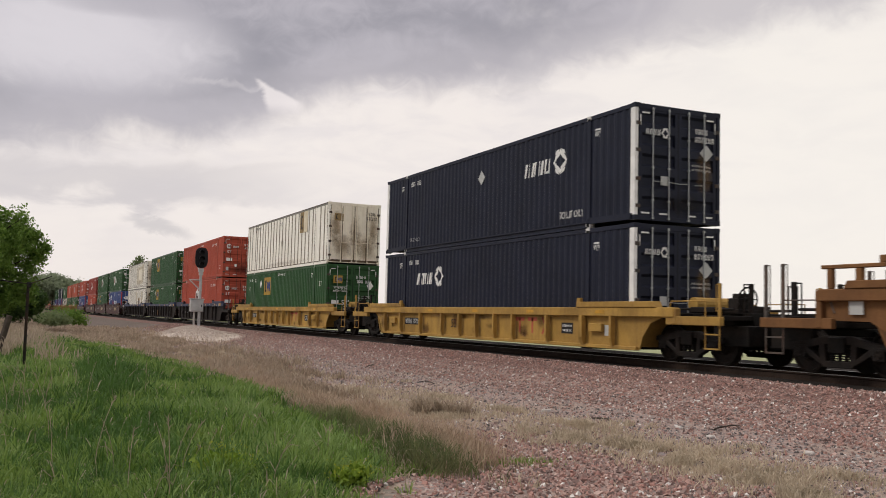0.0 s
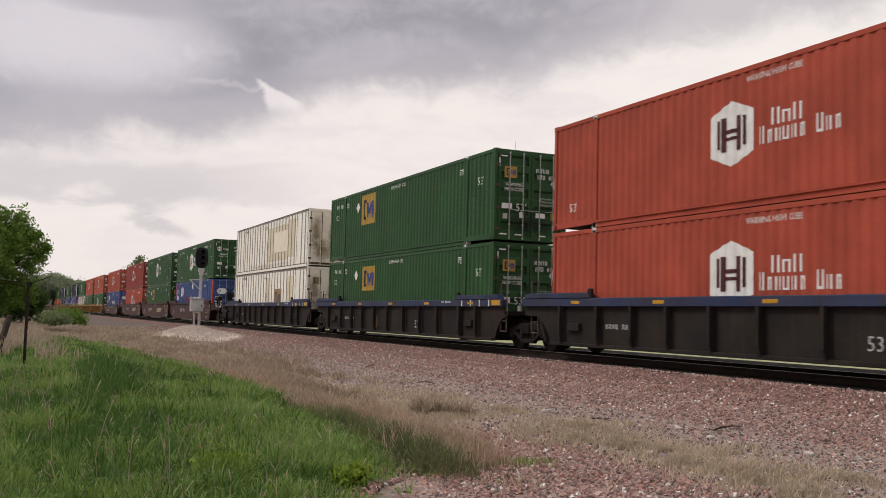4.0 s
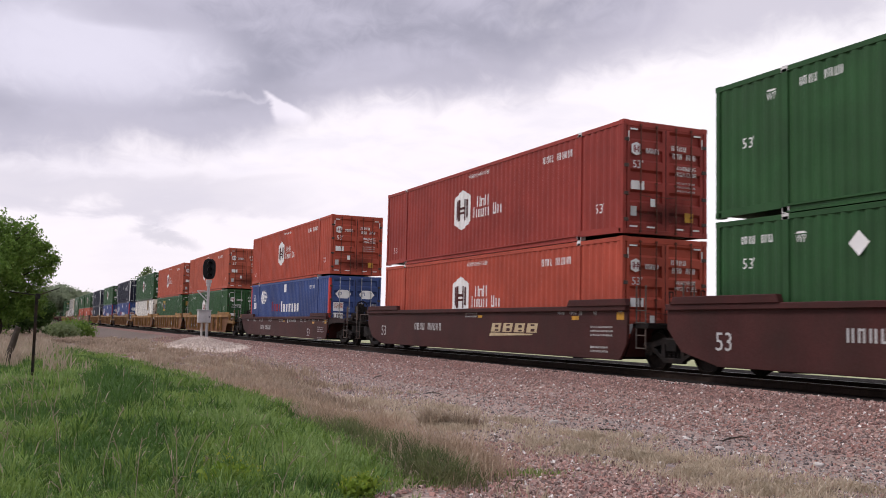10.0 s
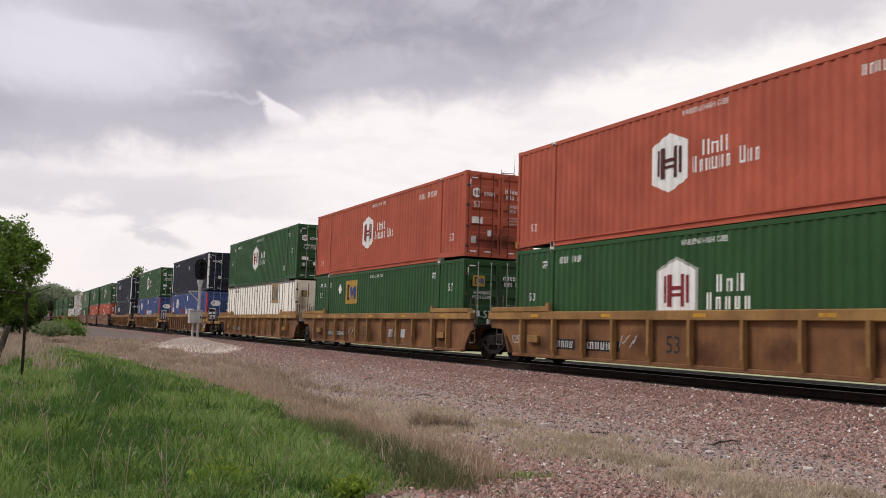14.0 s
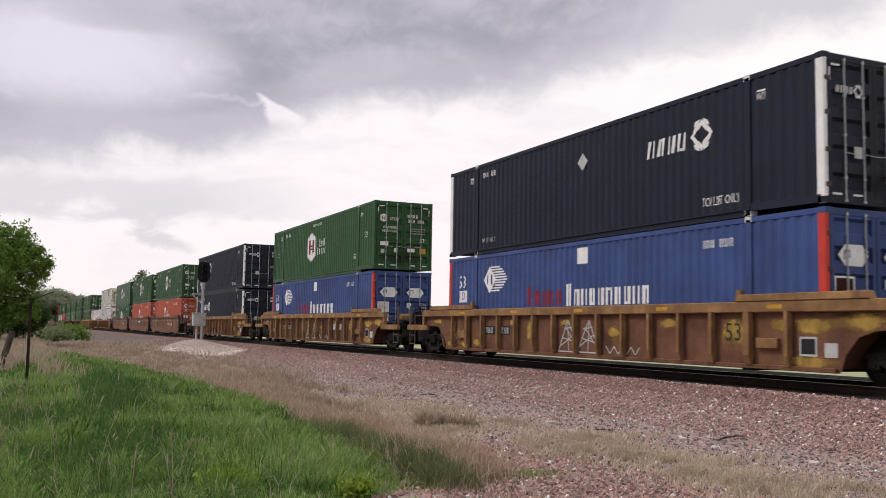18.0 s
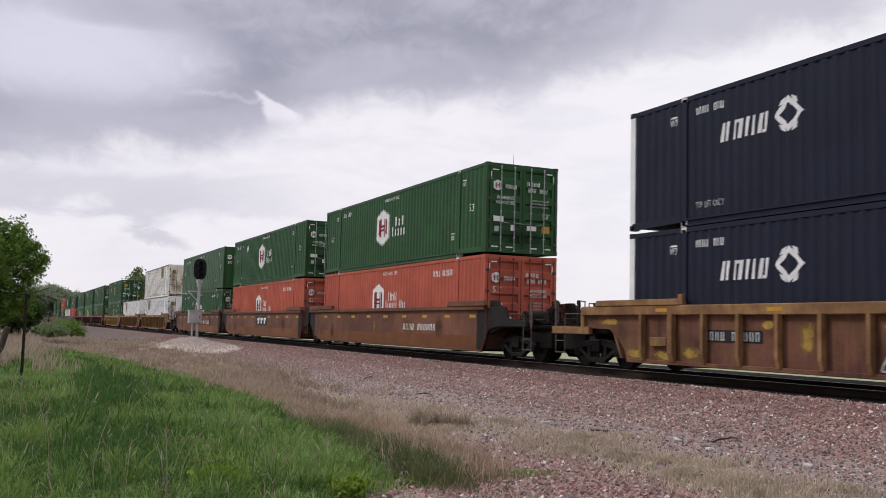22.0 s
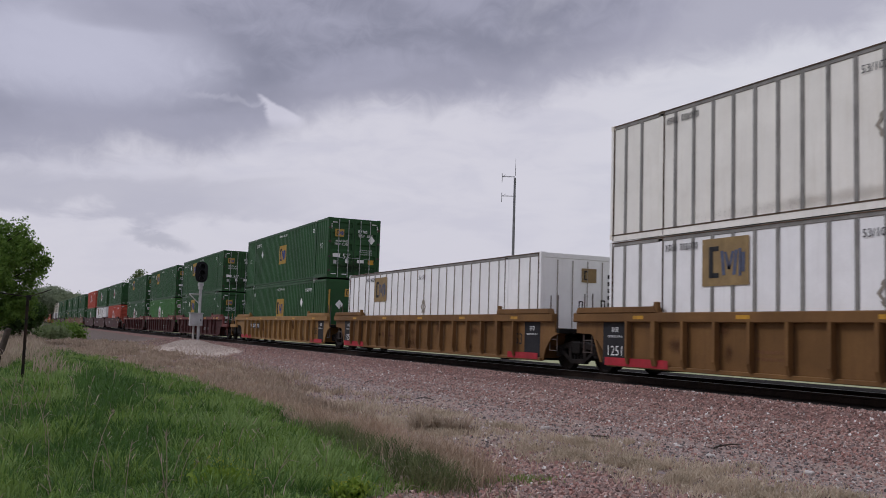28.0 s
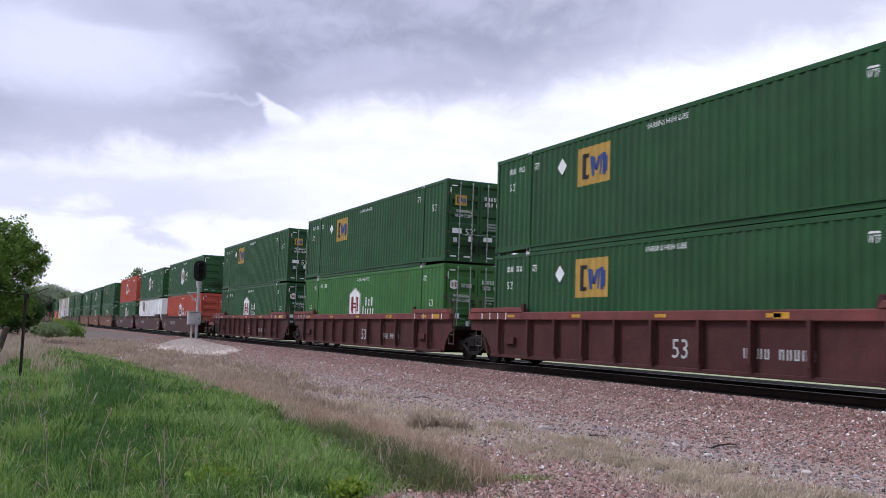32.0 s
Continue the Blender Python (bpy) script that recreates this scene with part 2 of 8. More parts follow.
CAST_DARK = mat("dark_casting", (0.07, 0.065, 0.06), 0.7, vary=0.3, scale=8.0, dirt=RUST, dirt_amt=0.4)
ROD = mat("galvanised_rod", (0.40, 0.42, 0.42), 0.4, 0.55, vary=0.15, scale=6.0, dirt=RUST, dirt_amt=0.15)
ROD_RED = mat("grimy_red_rod", (0.14, 0.045, 0.03), 0.55, vary=0.2, scale=5.0, dirt=GRIME, dirt_amt=0.4)
MARK = mat("white_marking", (0.80, 0.80, 0.78), 0.6, vary=0.1, scale=6.0, dirt=(0.35, 0.34, 0.3), dirt_amt=0.22)
RIM = mat("grey_emblem_rim", (0.36, 0.37, 0.34), 0.6, vary=0.15, scale=6.0)
MARK_DIM = mat("dull_white_marking", (0.52, 0.53, 0.52), 0.6, vary=0.15, scale=6.0, dirt=(0.25, 0.25, 0.22), dirt_amt=0.4)
MARK_BLACK = mat("black_marking", (0.03, 0.03, 0.032), 0.6, vary=0.2, scale=6.0)
MARK_BROWN = mat("dark_maroon_marking", (0.085, 0.026, 0.024), 0.6, vary=0.2, scale=6.0)
MARK_RED = mat("dark_red_marking", (0.22, 0.03, 0.035), 0.55, vary=0.15, scale=6.0)
MARK_YELLOW = mat("yellow_logo_panel", (0.42, 0.268, 0.058), 0.55, vary=0.1, scale=3.0, dirt=(0.35, 0.2, 0.05), dirt_amt=0.25)
OLD_YELLOW = mat("faded_tan_logo_panel", (0.30, 0.21, 0.095), 0.6, vary=0.15, scale=3.0, dirt=(0.2, 0.14, 0.08), dirt_amt=0.4)
OLD_BLUE = mat("faded_blue_marking", (0.085, 0.105, 0.165), 0.6, vary=0.2, scale=5.0, dirt=(0.2, 0.14, 0.08), dirt_amt=0.3)
MARK_BLUE = mat("blue_marking", (0.042, 0.075, 0.235), 0.55, vary=0.1, scale=5.0)
CRIMSON = mat("crimson_marking", (0.26, 0.018, 0.025), 0.55, vary=0.12, scale=5.0)
POST_RED = mat("red_corner_post", (0.52, 0.050, 0.035), 0.5, vary=0.12, scale=2.0, streak=0.2)
GOLD = mat("pale_gold_marking", (0.50, 0.40, 0.24), 0.55, vary=0.12, scale=5.0)
SEAL = mat("rubber_seal", (0.015, 0.015, 0.016), 0.8)
YELLOW_CAR = mat("ochre_car_paint", (0.440, 0.266, 0.066), 0.6, vary=0.2, scale=0.9, dirt=(0.13, 0.07, 0.03), dirt_amt=0.46, streak=0.4)
RUST_CAR = mat("rusty_ochre_car_paint", (0.225, 0.110, 0.042), 0.7, vary=0.22, scale=0.9, dirt=(0.085, 0.038, 0.02), dirt_amt=0.6, streak=0.5)
RUST_PANEL = mat("rusted_side_sheet", (0.135, 0.058, 0.040), 0.75, vary=0.32, scale=1.3, dirt=(0.30, 0.18, 0.060), dirt_amt=0.26, streak=0.25)
RUST_CHORD = mat("worn_tan_chord_paint", (0.31, 0.180, 0.076), 0.7, vary=0.3, scale=1.8, dirt=(0.12, 0.055, 0.03), dirt_amt=0.6, streak=0.5)
NEW_YELLOW = mat("clean_ochre_car_paint", (0.29, 0.165, 0.055), 0.55, vary=0.1, scale=0.9, dirt=(0.16, 0.09, 0.04), dirt_amt=0.3, streak=0.3)
# darker copy of the clean ochre; a dimmer exposure is put into its colour
DIMMED_OCHRE = mat("dimmed_ochre_car_paint", (0.195, 0.103, 0.036), 0.6, vary=0.16, scale=0.9, dirt=(0.09, 0.045, 0.02), dirt_amt=0.45, streak=0.4)
BROWN_OCHRE = mat("rust_brown_side_sheet", (0.235, 0.112, 0.050), 0.7, vary=0.25, scale=0.9, dirt=(0.075, 0.034, 0.018), dirt_amt=0.6, streak=0.5)
DIRTY_YELLOW = mat("dirty_yellow_chord_paint", (0.35, 0.198, 0.070), 0.65, vary=0.22, scale=1.1, dirt=(0.11, 0.055, 0.025), dirt_amt=0.55, streak=0.45)
SOOT = mat("black_road_grime", (0.016, 0.014, 0.013), 0.75, vary=0.3, scale=2.5, dirt=(0.05, 0.027, 0.018), dirt_amt=0.35)


def stain(name, colour, rough=0.75, most=0.95, near=0.46, far=0.72):
    """A stain that thins out toward its own edge."""
    m = mat(name, colour, rough, vary=0.3, scale=3.0)
    nt = m.node_tree
    N, link = nt.nodes.new, nt.links.new
    tc = N("ShaderNodeTexCoord")
    d = N("ShaderNodeVectorMath")
    d.operation = "SUBTRACT"
    link(tc.outputs["Generated"], d.inputs[0])
    d.inputs[1].default_value = (0.5, 0.5, 0.5)
    sep = N("ShaderNodeSeparateXYZ")
    link(d.outputs[0], sep.inputs[0])
    comb = N("ShaderNodeCombineXYZ")
    link(sep.outputs[0], comb.inputs[0])
    link(sep.outputs[1], comb.inputs[1])
    link(sep.outputs[2], comb.inputs[2])
    ln = N("ShaderNodeVectorMath")
    ln.operation = "LENGTH"
    link(comb.outputs[0], ln.inputs[0])
    no = N("ShaderNodeTexNoise")
    link(tc.outputs["Object"], no.inputs["Vector"])
    no.inputs["Scale"].default_value, no.inputs["Detail"].default_value, no.inputs["Roughness"].default_value = 3.2, 7, 0.65
    ad = N("ShaderNodeMath")
    ad.operation = "MULTIPLY_ADD"
    link(no.outputs["Fac"], ad.inputs[0])
    ad.inputs[1].default_value = 0.55
    link(ln.outputs["Value"], ad.inputs[2])
    mr = N("ShaderNodeMapRange")
    mr.interpolation_type = "SMOOTHSTEP"
    link(ad.outputs[0], mr.inputs[0])
    for k, v in ((1, near), (2, far), (3, most), (4, 0.0)):
        mr.inputs[k].default_value = v
    ms = N("ShaderNodeMixShader")
    link(mr.outputs[0], ms.inputs[0])
    tr = N("ShaderNodeBsdfTransparent")
    link(tr.outputs[0], ms.inputs[1])
    link(nt.nodes["Principled BSDF"].outputs[0], ms.inputs[2])
    link(ms.outputs[0], nt.nodes["Material Output"].inputs[0])
    return m


WORN_YELLOW = stain("worn_yellow_paint", (0.42, 0.265, 0.065))
FADE = stain("pale_faded_patch", (0.34, 0.22, 0.075), most=0.5, near=0.30, far=0.80)
SOOT_STAIN = stain("sooty_stain", (0.020, 0.016, 0.014), most=0.45, near=0.30, far=0.80)
DOOR_STAIN = stain("brown_door_stain", (0.26, 0.165, 0.075), most=0.55, near=0.32, far=0.80)
FOOT_STAIN = stain("faint_foot_stain", (0.22, 0.15, 0.09), most=0.22, near=0.30, far=0.80)
RUST_STAIN = stain("rust_stain", (0.10, 0.042, 0.022), most=0.5, near=0.30, far=0.80)
SKIRT = mat("sooty_maroon_end_skirt", (0.030, 0.014, 0.013), 0.7, vary=0.3, scale=1.4, dirt=(0.014, 0.011, 0.010), dirt_amt=0.5, streak=0.4)
MAROON = mat("maroon_car_paint", (0.060, 0.018, 0.016), 0.6, vary=0.2, scale=0.9, dirt=(0.03, 0.018, 0.014), dirt_amt=0.4, streak=0.35)
BRICK_DARK = mat("dark_brick_side_sheet", (0.085, 0.029, 0.027), 0.7, vary=0.25, scale=0.9, dirt=(0.035, 0.02, 0.017), dirt_amt=0.5, streak=0.45)
BRICK = mat("brick_red_car_paint", (0.185, 0.058, 0.050), 0.65, vary=0.2, scale=0.9, dirt=(0.05, 0.025, 0.02), dirt_amt=0.45, streak=0.4)
# brown car paint with light bounced off the ground put into its orange
BROWN_BOUNCE = mat("orange_ground_bounce_paint", (0.190, 0.074, 0.024), 0.6, vary=0.2, scale=0.7, dirt=(0.07, 0.03, 0.016), dirt_amt=0.45, streak=0.3)
END_GREY = mat("sooty_grey_end_sheet", (0.022, 0.018, 0.017), 0.7, vary=0.3, scale=1.6, dirt=(0.016, 0.014, 0.013), dirt_amt=0.5, streak=0.4)
BROWN = mat("orange_brown_car_paint", (0.182, 0.082, 0.046), 0.65, vary=0.2, scale=0.7, dirt=(0.045, 0.022, 0.018), dirt_amt=0.55, streak=0.4)
DARK_BLUE = mat("dark_blue_chord_paint", (0.028, 0.042, 0.100), 0.6, vary=0.2, scale=0.9, dirt=GRIME, dirt_amt=0.45, streak=0.3)
DARK_SHEET = mat("grimy_dark_side_sheet", (0.019, 0.016, 0.0155), 0.75, vary=0.25, scale=0.9, dirt=(0.05, 0.034, 0.024), dirt_amt=0.35, streak=0.35)
SAFETY_RED = mat("bright_red_sill_paint", (0.42, 0.028, 0.04), 0.55, vary=0.15, scale=2.0, dirt=GRIME, dirt_amt=0.3)
BLACK_PANEL = mat("black_stencil_panel", (0.022, 0.022, 0.024), 0.6, vary=0.2, scale=2.0)
YELLOW_TAG = mat("amber_reflector", (0.55, 0.29, 0.03), 0.4, vary=0.15, scale=8.0, dirt=GRIME, dirt_amt=0.3)
STEEL = mat("grimy_steel", (0.014, 0.012, 0.011), 0.65, 0.2, vary=0.3, scale=5.0, dirt=(0.034, 0.020, 0.013), dirt_amt=0.35)
DARK_STEEL = mat("oily_dark_steel", (0.008, 0.007, 0.006), 0.6, 0.2, vary=0.3, scale=5.0, dirt=(0.03, 0.018, 0.012), dirt_amt=0.35)
WHEEL = mat("wheel_steel", (0.015, 0.012, 0.010), 0.65, 0.1, vary=0.25, scale=9.0, dirt=(0.05, 0.026, 0.016), dirt_amt=0.3)
RAIL_TOP = mat("polished_rail_head", (0.32, 0.31, 0.30), 0.4, 0.9, vary=0.1, scale=4.0)
RAIL_SIDE = mat("rusty_rail_web", (0.035, 0.022, 0.016), 0.75, 0.2, vary=0.25, scale=4.0)
TIE = mat("weathered_tie_timber", (0.030, 0.025, 0.020), 0.85, vary=0.25, scale=3.0, bump=0.01)

# ---- mesh helpers ----


class Mb:
    """A small mesh in the making: lists of vertices and faces."""

    def __init__(self):
        self.v, self.f = [], []

    def box(self, x0, x1, y0, y1, z0, z1):
        k = len(self.v)
        self.v += [(x, y, z) for z in (z0, z1) for y in (y0, y1) for x in (x0, x1)]
        self.f += [tuple(k + i for i in q) for q in ((0, 2, 3, 1), (4, 5, 7, 6), (0, 1, 5, 4), (2, 6, 7, 3), (0, 4, 6, 2), (1, 3, 7, 5))]
        return self

    def prism(self, poly, axis, a, b):
        """A flat outline pushed along an axis: 'y' takes (x, z), 'x' takes (y, z), 'z' takes (x, y)."""
        k, n = len(self.v), len(poly)
        for d in (a, b):
            for p, q in poly:
                self.v.append({"y": (p, d, q), "x": (d, p, q), "z": (p, q, d)}[axis])
        self.f.append(tuple(range(k, k + n)))
        self.f.append(tuple(range(k + 2 * n - 1, k + n - 1, -1)))
        for i in range(n):
            j = (i + 1) % n
            self.f.append((k + i, k + n + i, k + n + j, k + j))
        return self

    def rod(self, a, b, r, n=8, r2=None):
        a, b = Vector(a), Vector(b)
        q = (b - a).to_track_quat("Z", "Y")
        k = len(self.v)
        for p, s in ((a, r), (b, r if r2 is None else r2)):
            for i in range(n):
                t = 2 * math.pi * i / n
                self.v.append(tuple(p + q @ Vector((s * math.cos(t), s * math.sin(t), 0))))
        self.f.append(tuple(range(k + n - 1, k - 1, -1)))
        self.f.append(tuple(range(k + n, k + 2 * n)))
        for i in range(n):
            j = (i + 1) % n
            self.f.append((k + i, k + j, k + n + j, k + n + i))
        return self

    def ring(self, c, axis, r, w, n=24, m=6):
        """A torus round c about 'x' or 'y'."""
        k = len(self.v)
        for i in range(n):
            t = 2 * math.pi * i / n
            for j in range(m):
                s = 2 * math.pi * j / m
                p, d = r + w * math.cos(s), w * math.sin(s)
                u, v = p * math.cos(t), p * math.sin(t)
                self.v.append((c[0] + d, c[1] + u, c[2] + v) if axis == "x" else (c[0] + u, c[1] + d, c[2] + v))
        for i in range(n):
            for j in range(m):
                i2, j2 = (i + 1) % n, (j + 1) % m
                self.f.append((k + i * m + j, k + i2 * m + j, k + i2 * m + j2, k + i * m + j2))
        return self

    def mesh(self, name, material, bevel=0.0):
        me = bpy.data.meshes.new(name)
        if bevel or len(self.f) < 4000:
            bm = bmesh.new()
            vs = [bm.verts.new(p) for p in self.v]
            for f in self.f:
                if len(set(f)) > 2:
                    bm.faces.new([vs[i] for i in f])
            if bevel:
                bmesh.ops.bevel(bm, geom=bm.edges[:], offset=bevel, segments=1, affect="EDGES", clamp_overlap=True)
            bmesh.ops.recalc_face_normals(bm, faces=bm.faces)
            bm.to_mesh(me)
            bm.free()
        else:
            me.from_pydata(self.v, [], self.f)
        me.materials.append(material)
        return me


CACHE = {}


def part(name, build, material, parent, label="", key=None, at=None, bevel=0.0, turn=0.0):
    """One mesh object under a thing or a part. Alike pieces (the same key) share their mesh."""
    k = (key or id(build), material.name)
    if key is None or k not in CACHE:
        mb = build() if callable(build) else build
        me = mb.mesh(name, material, bevel)
        if key is not None:
            CACHE[k] = me
    else:
        me = CACHE[k]
    ob = new(name, me)
    if parent:
        ob.parent = parent
    if at or turn:
        ob.matrix_basis = pose(*(at or (0, 0, 0)), 0, 0, turn)
    if label:
        ob["label"] = label
    return ob


def thing(name, label, category, group="", kind="", at=(0, 0, 0)):
    ob = new(name)
    ob.empty_display_size = 0.3
    ob.location = at
    return tagged(ob, label, category, group, kind)


# ---- flat shapes for markings ----
TEXTS = {}


def letters(text, height, width=None):
    """Convex outlines (x, y) of a line of built-in letters, centred, of that height."""
    if text not in TEXTS:
        cu = bpy.data.curves.new("letters", "FONT")
        cu.body = text
        cu.resolution_u = 2
        ob = bpy.data.objects.new("letters", cu)
        scene.collection.objects.link(ob)
        me = bpy.data.meshes.new_from_object(ob)
        polys = [[(me.vertices[i].co.x, me.vertices[i].co.y) for i in p.vertices] for p in me.polygons]
        bpy.data.objects.remove(ob)
        bpy.data.curves.remove(cu)
        bpy.data.meshes.remove(me)
        xs = [p[0] for q in polys for p in q]
        ys = [p[1] for q in polys for p in q]
        TEXTS[text] = (polys, min(xs), max(xs), min(ys), max(ys))
    polys, x0, x1, y0, y1 = TEXTS[text]
    s = height / (y1 - y0)
    sx = width / (x1 - x0) if width else s
    return [[((x - (x0 + x1) / 2) * sx, (y - (y0 + y1) / 2) * s) for x, y in q] for q in polys]


def rect(cx, cy, w, h, slant=0.0):
    a, b = w / 2, h / 2
    return [(cx - a - slant * b, cy - b), (cx + a - slant * b, cy - b), (cx + a + slant * b, cy + b), (cx - a + slant * b, cy + b)]


def bars(n, width, height, slant=0.0, gap_at=(), fill=0.2, tall=()):
    """Plain upright bars in place of writing: two strokes a character."""
    out, cell = [], width / n
    for i in range(n):
        if i in gap_at:
            continue
        c = -width / 2 + (i + 0.5) * cell
        hh = height * (1.0 if (not tall or i in tall) else 0.74)
        cy = -(height - hh) / 2
        out.append(rect(c - cell * 0.24, cy, cell * fill, hh, slant))
        out.append(rect(c + cell * 0.2, cy, cell * fill, hh, slant))
        if i % 2:
            out.append(rect(c, cy + hh * (0.40 if i % 4 == 1 else -0.42), cell * 0.3, hh * 0.16, slant))
    return out


def hexagon(w, h):
    a, b = w / 2, h / 2
    return [[(0, b), (-a, b * 0.62), (-a, -b * 0.62), (0, -b), (a, -b * 0.62), (a, b * 0.62)]]


def inner_bars(w, h):
    """The dark strokes inside the hexagon."""
    o = []
    for s in (-1, 1):
        o.append(rect(s * w * 0.17, 0, w * 0.11, h * 0.52))
        o.append(rect(s * w * 0.30, h * 0.02, w * 0.05, h * 0.44))
    o.append(rect(0, h * 0.04, w * 0.24, h * 0.06))
    o.append(rect(0, -h * 0.07, w * 0.24, h * 0.05))
    return o


def diamond(w, h):
    return [[(0, h / 2), (-w / 2, 0), (0, -h / 2), (w / 2, 0)]]


def open_diamond(w, h):
    """A knot of four slanted bars round a hollow diamond."""
    o = []
    for sx in (-1, 1):
        for sz in (-1, 1):
            a, b = sx * w / 2, sz * h / 2
            o.append([(0, b), (a, 0), (a * 0.62, 0), (0, b * 0.62)])
            o.append([(a * 0.18, b * 0.98), (a * 0.5, b * 0.82), (a * 0.62, b * 0.5), (a * 0.3, b * 0.62)])
    return o


def disc(r, n=18, cx=0.0, cy=0.0):
    return [[(cx + r * math.cos(2 * math.pi * i / n), cy + r * math.sin(2 * math.pi * i / n)) for i in range(n)]]


def stroke(a, b, w=0.035):
    """A thin painted line between two points."""
    dx, dy = b[0] - a[0], b[1] - a[1]
    k = w / 2 / max(1e-6, math.hypot(dx, dy))
    return [(a[0] + dy * k, a[1] - dx * k), (b[0] + dy * k, b[1] - dx * k), (b[0] - dy * k, b[1] + dx * k), (a[0] - dy * k, a[1] + dx * k)]


def shift(polys, dx, dy):
    return [[(x + dx, y + dy) for x, y in p] for p in polys]


def clip(poly, lim, keep_above):
    out = []
    for i, p in enumerate(poly):
        q = poly[(i + 1) % len(poly)]
        ip, iq = ((p[0] >= lim), (q[0] >= lim)) if keep_above else ((p[0] <= lim), (q[0] <= lim))
        if ip:
            out.append(p)
        if ip != iq:
            t = (lim - p[0]) / (q[0] - p[0])
            out.append((lim, p[1] + t * (q[1] - p[1])))
    return out


# ---- containers ----
CL, CW, CH = 16.154, 2.591, 2.896
HALF = CL / 2
HW = CW / 2
POST = 6.10


def wave(style):
    """(x, depth) along a container's side."""
    pts = []
    if style == "panel":
        return [(-HALF, 0.012), (HALF, 0.012)]
    spans = ((-HALF + 0.09, -POST - 0.09), (-POST + 0.09, POST - 0.09), (POST + 0.09, HALF - 0.09))
    if style == "wide":
        spans = ((-HALF + 0.09, POST - 0.05), (POST + 0.05, HALF - 0.09))
    for a, b in spans:
        n = max(1, round((b - a) / (0.28 if style == "wave" else 0.58)))
        p = (b - a) / n
        for i in range(n):
            s = a + i * p
            if style == "wave":
                pts += [(s, 0.034), (s + p * 0.24, 0.034), (s + p * 0.48, 0.004), (s + p * 0.76, 0.004)]
            else:
                pts += [(s, 0.006), (s + p * 0.80, 0.006), (s + p * 0.86, 0.030), (s + p * 0.94, 0.030)]
        pts.append((b, 0.034 if style == "wave" else 0.006))
    return pts


WAVES = {k: wave(k) for k in ("wave", "wide", "panel")}


def on_side(polys, style, proud=None):
    """Lays flat shapes over a side's corrugation."""
    mb = Mb()
    proud = proud or (0.022 if style == "panel" else 0.005)
    pts = WAVES[style]
    for poly in polys:
        lo, hi = min(p[0] for p in poly), max(p[0] for p in poly)
        for (a, da), (b, db) in zip(pts, pts[1:]):
            if b <= lo or a >= hi or b - a < 1e-6:
                continue
            q = clip(clip(poly, a, True), b, False) if (a > lo or b < hi) else poly
            if len(q) < 3:
                continue
            k = len(mb.v)
            mb.v += [(x, -HW + da + (db - da) * (x - a) / (b - a) - proud, z) for x, z in q]
            mb.f.append(tuple(range(k, k + len(q))))
    return mb


def on_door(polys, proud=0.008):
    mb = Mb()
    for q in polys:
        k = len(mb.v)
        mb.v += [(HALF - 0.012 + proud, y, z) for y, z in q]
        mb.f.append(tuple(range(k, k + len(q))))
    return mb


def side_wall(style):
    mb = Mb()
    pts = WAVES[style]
    z0, z1 = 0.14, CH - 0.10
    for x, d in pts:
        mb.v += [(x, -HW + d, z0), (x, -HW + d, z1)]
    n = len(pts)
    for i in range(n - 1):
        mb.f.append((2 * i, 2 * i + 2, 2 * i + 3, 2 * i + 1))
    k = len(mb.v)
    mb.v += [(pts[0][0], -HW + 0.06, z0), (pts[-1][0], -HW + 0.06, z0), (pts[-1][0], -HW + 0.06, z1), (pts[0][0], -HW + 0.06, z1)]
    mb.f.append((k, k + 3, k + 2, k + 1))
    return mb


def door_leaf(s):
    """One door leaf, five sunk bands; s: -1 the near one, 1 the far one."""
    mb = Mb()
    a, b = (s * 0.012, s * 1.17)
    lo, hi = min(a, b), max(a, b)
    z0, z1 = 0.17, CH - 0.15
    x0, x1 = HALF - 0.13, HALF - 0.012
    xs = HALF - 0.078
    rows = 5
    hgt = (z1 - z0) / rows
    prof = [(x1, z0)]
    for i in range(rows):
        zb = z0 + i * hgt
        prof += [(x1, zb + hgt * 0.30), (xs, zb + hgt * 0.42), (xs, zb + hgt * 0.80), (x1, zb + hgt * 0.92)]
    prof += [(x1, z1), (x0, z1), (x0, z0)]
    mb.prism(prof, "y", lo + 0.09, hi - 0.09)
    mb.box(x0, x1 + 0.002, lo, lo + 0.09, z0, z1)
    mb.box(x0, x1 + 0.002, hi - 0.09, hi, z0, z1)
    return mb


def flat_leaf(s):
    mb = Mb()
    lo, hi = sorted((s * 0.012, s * 1.17))
    mb.box(HALF - 0.07, HALF - 0.015, lo, hi, 0.17, CH - 0.15)
    mb.box(HALF - 0.016, HALF - 0.004, lo + 0.02, lo + 0.06, 0.2, CH - 0.18)
    return mb


def lock_rod(y):
    mb = Mb()
    mb.rod((HALF + 0.018, y, 0.10), (HALF + 0.018, y, CH - 0.08), 0.016)
    for z in (0.12, 0.55, 1.35, 2.1, CH - 0.12):
        mb.box(HALF - 0.012, HALF + 0.036, y - 0.026, y + 0.026, z - 0.022, z + 0.022)
    mb.rod((HALF + 0.03, y, 1.02), (HALF + 0.035, y - math.copysign(0.30, y), 1.00), 0.009, 6)
    return mb


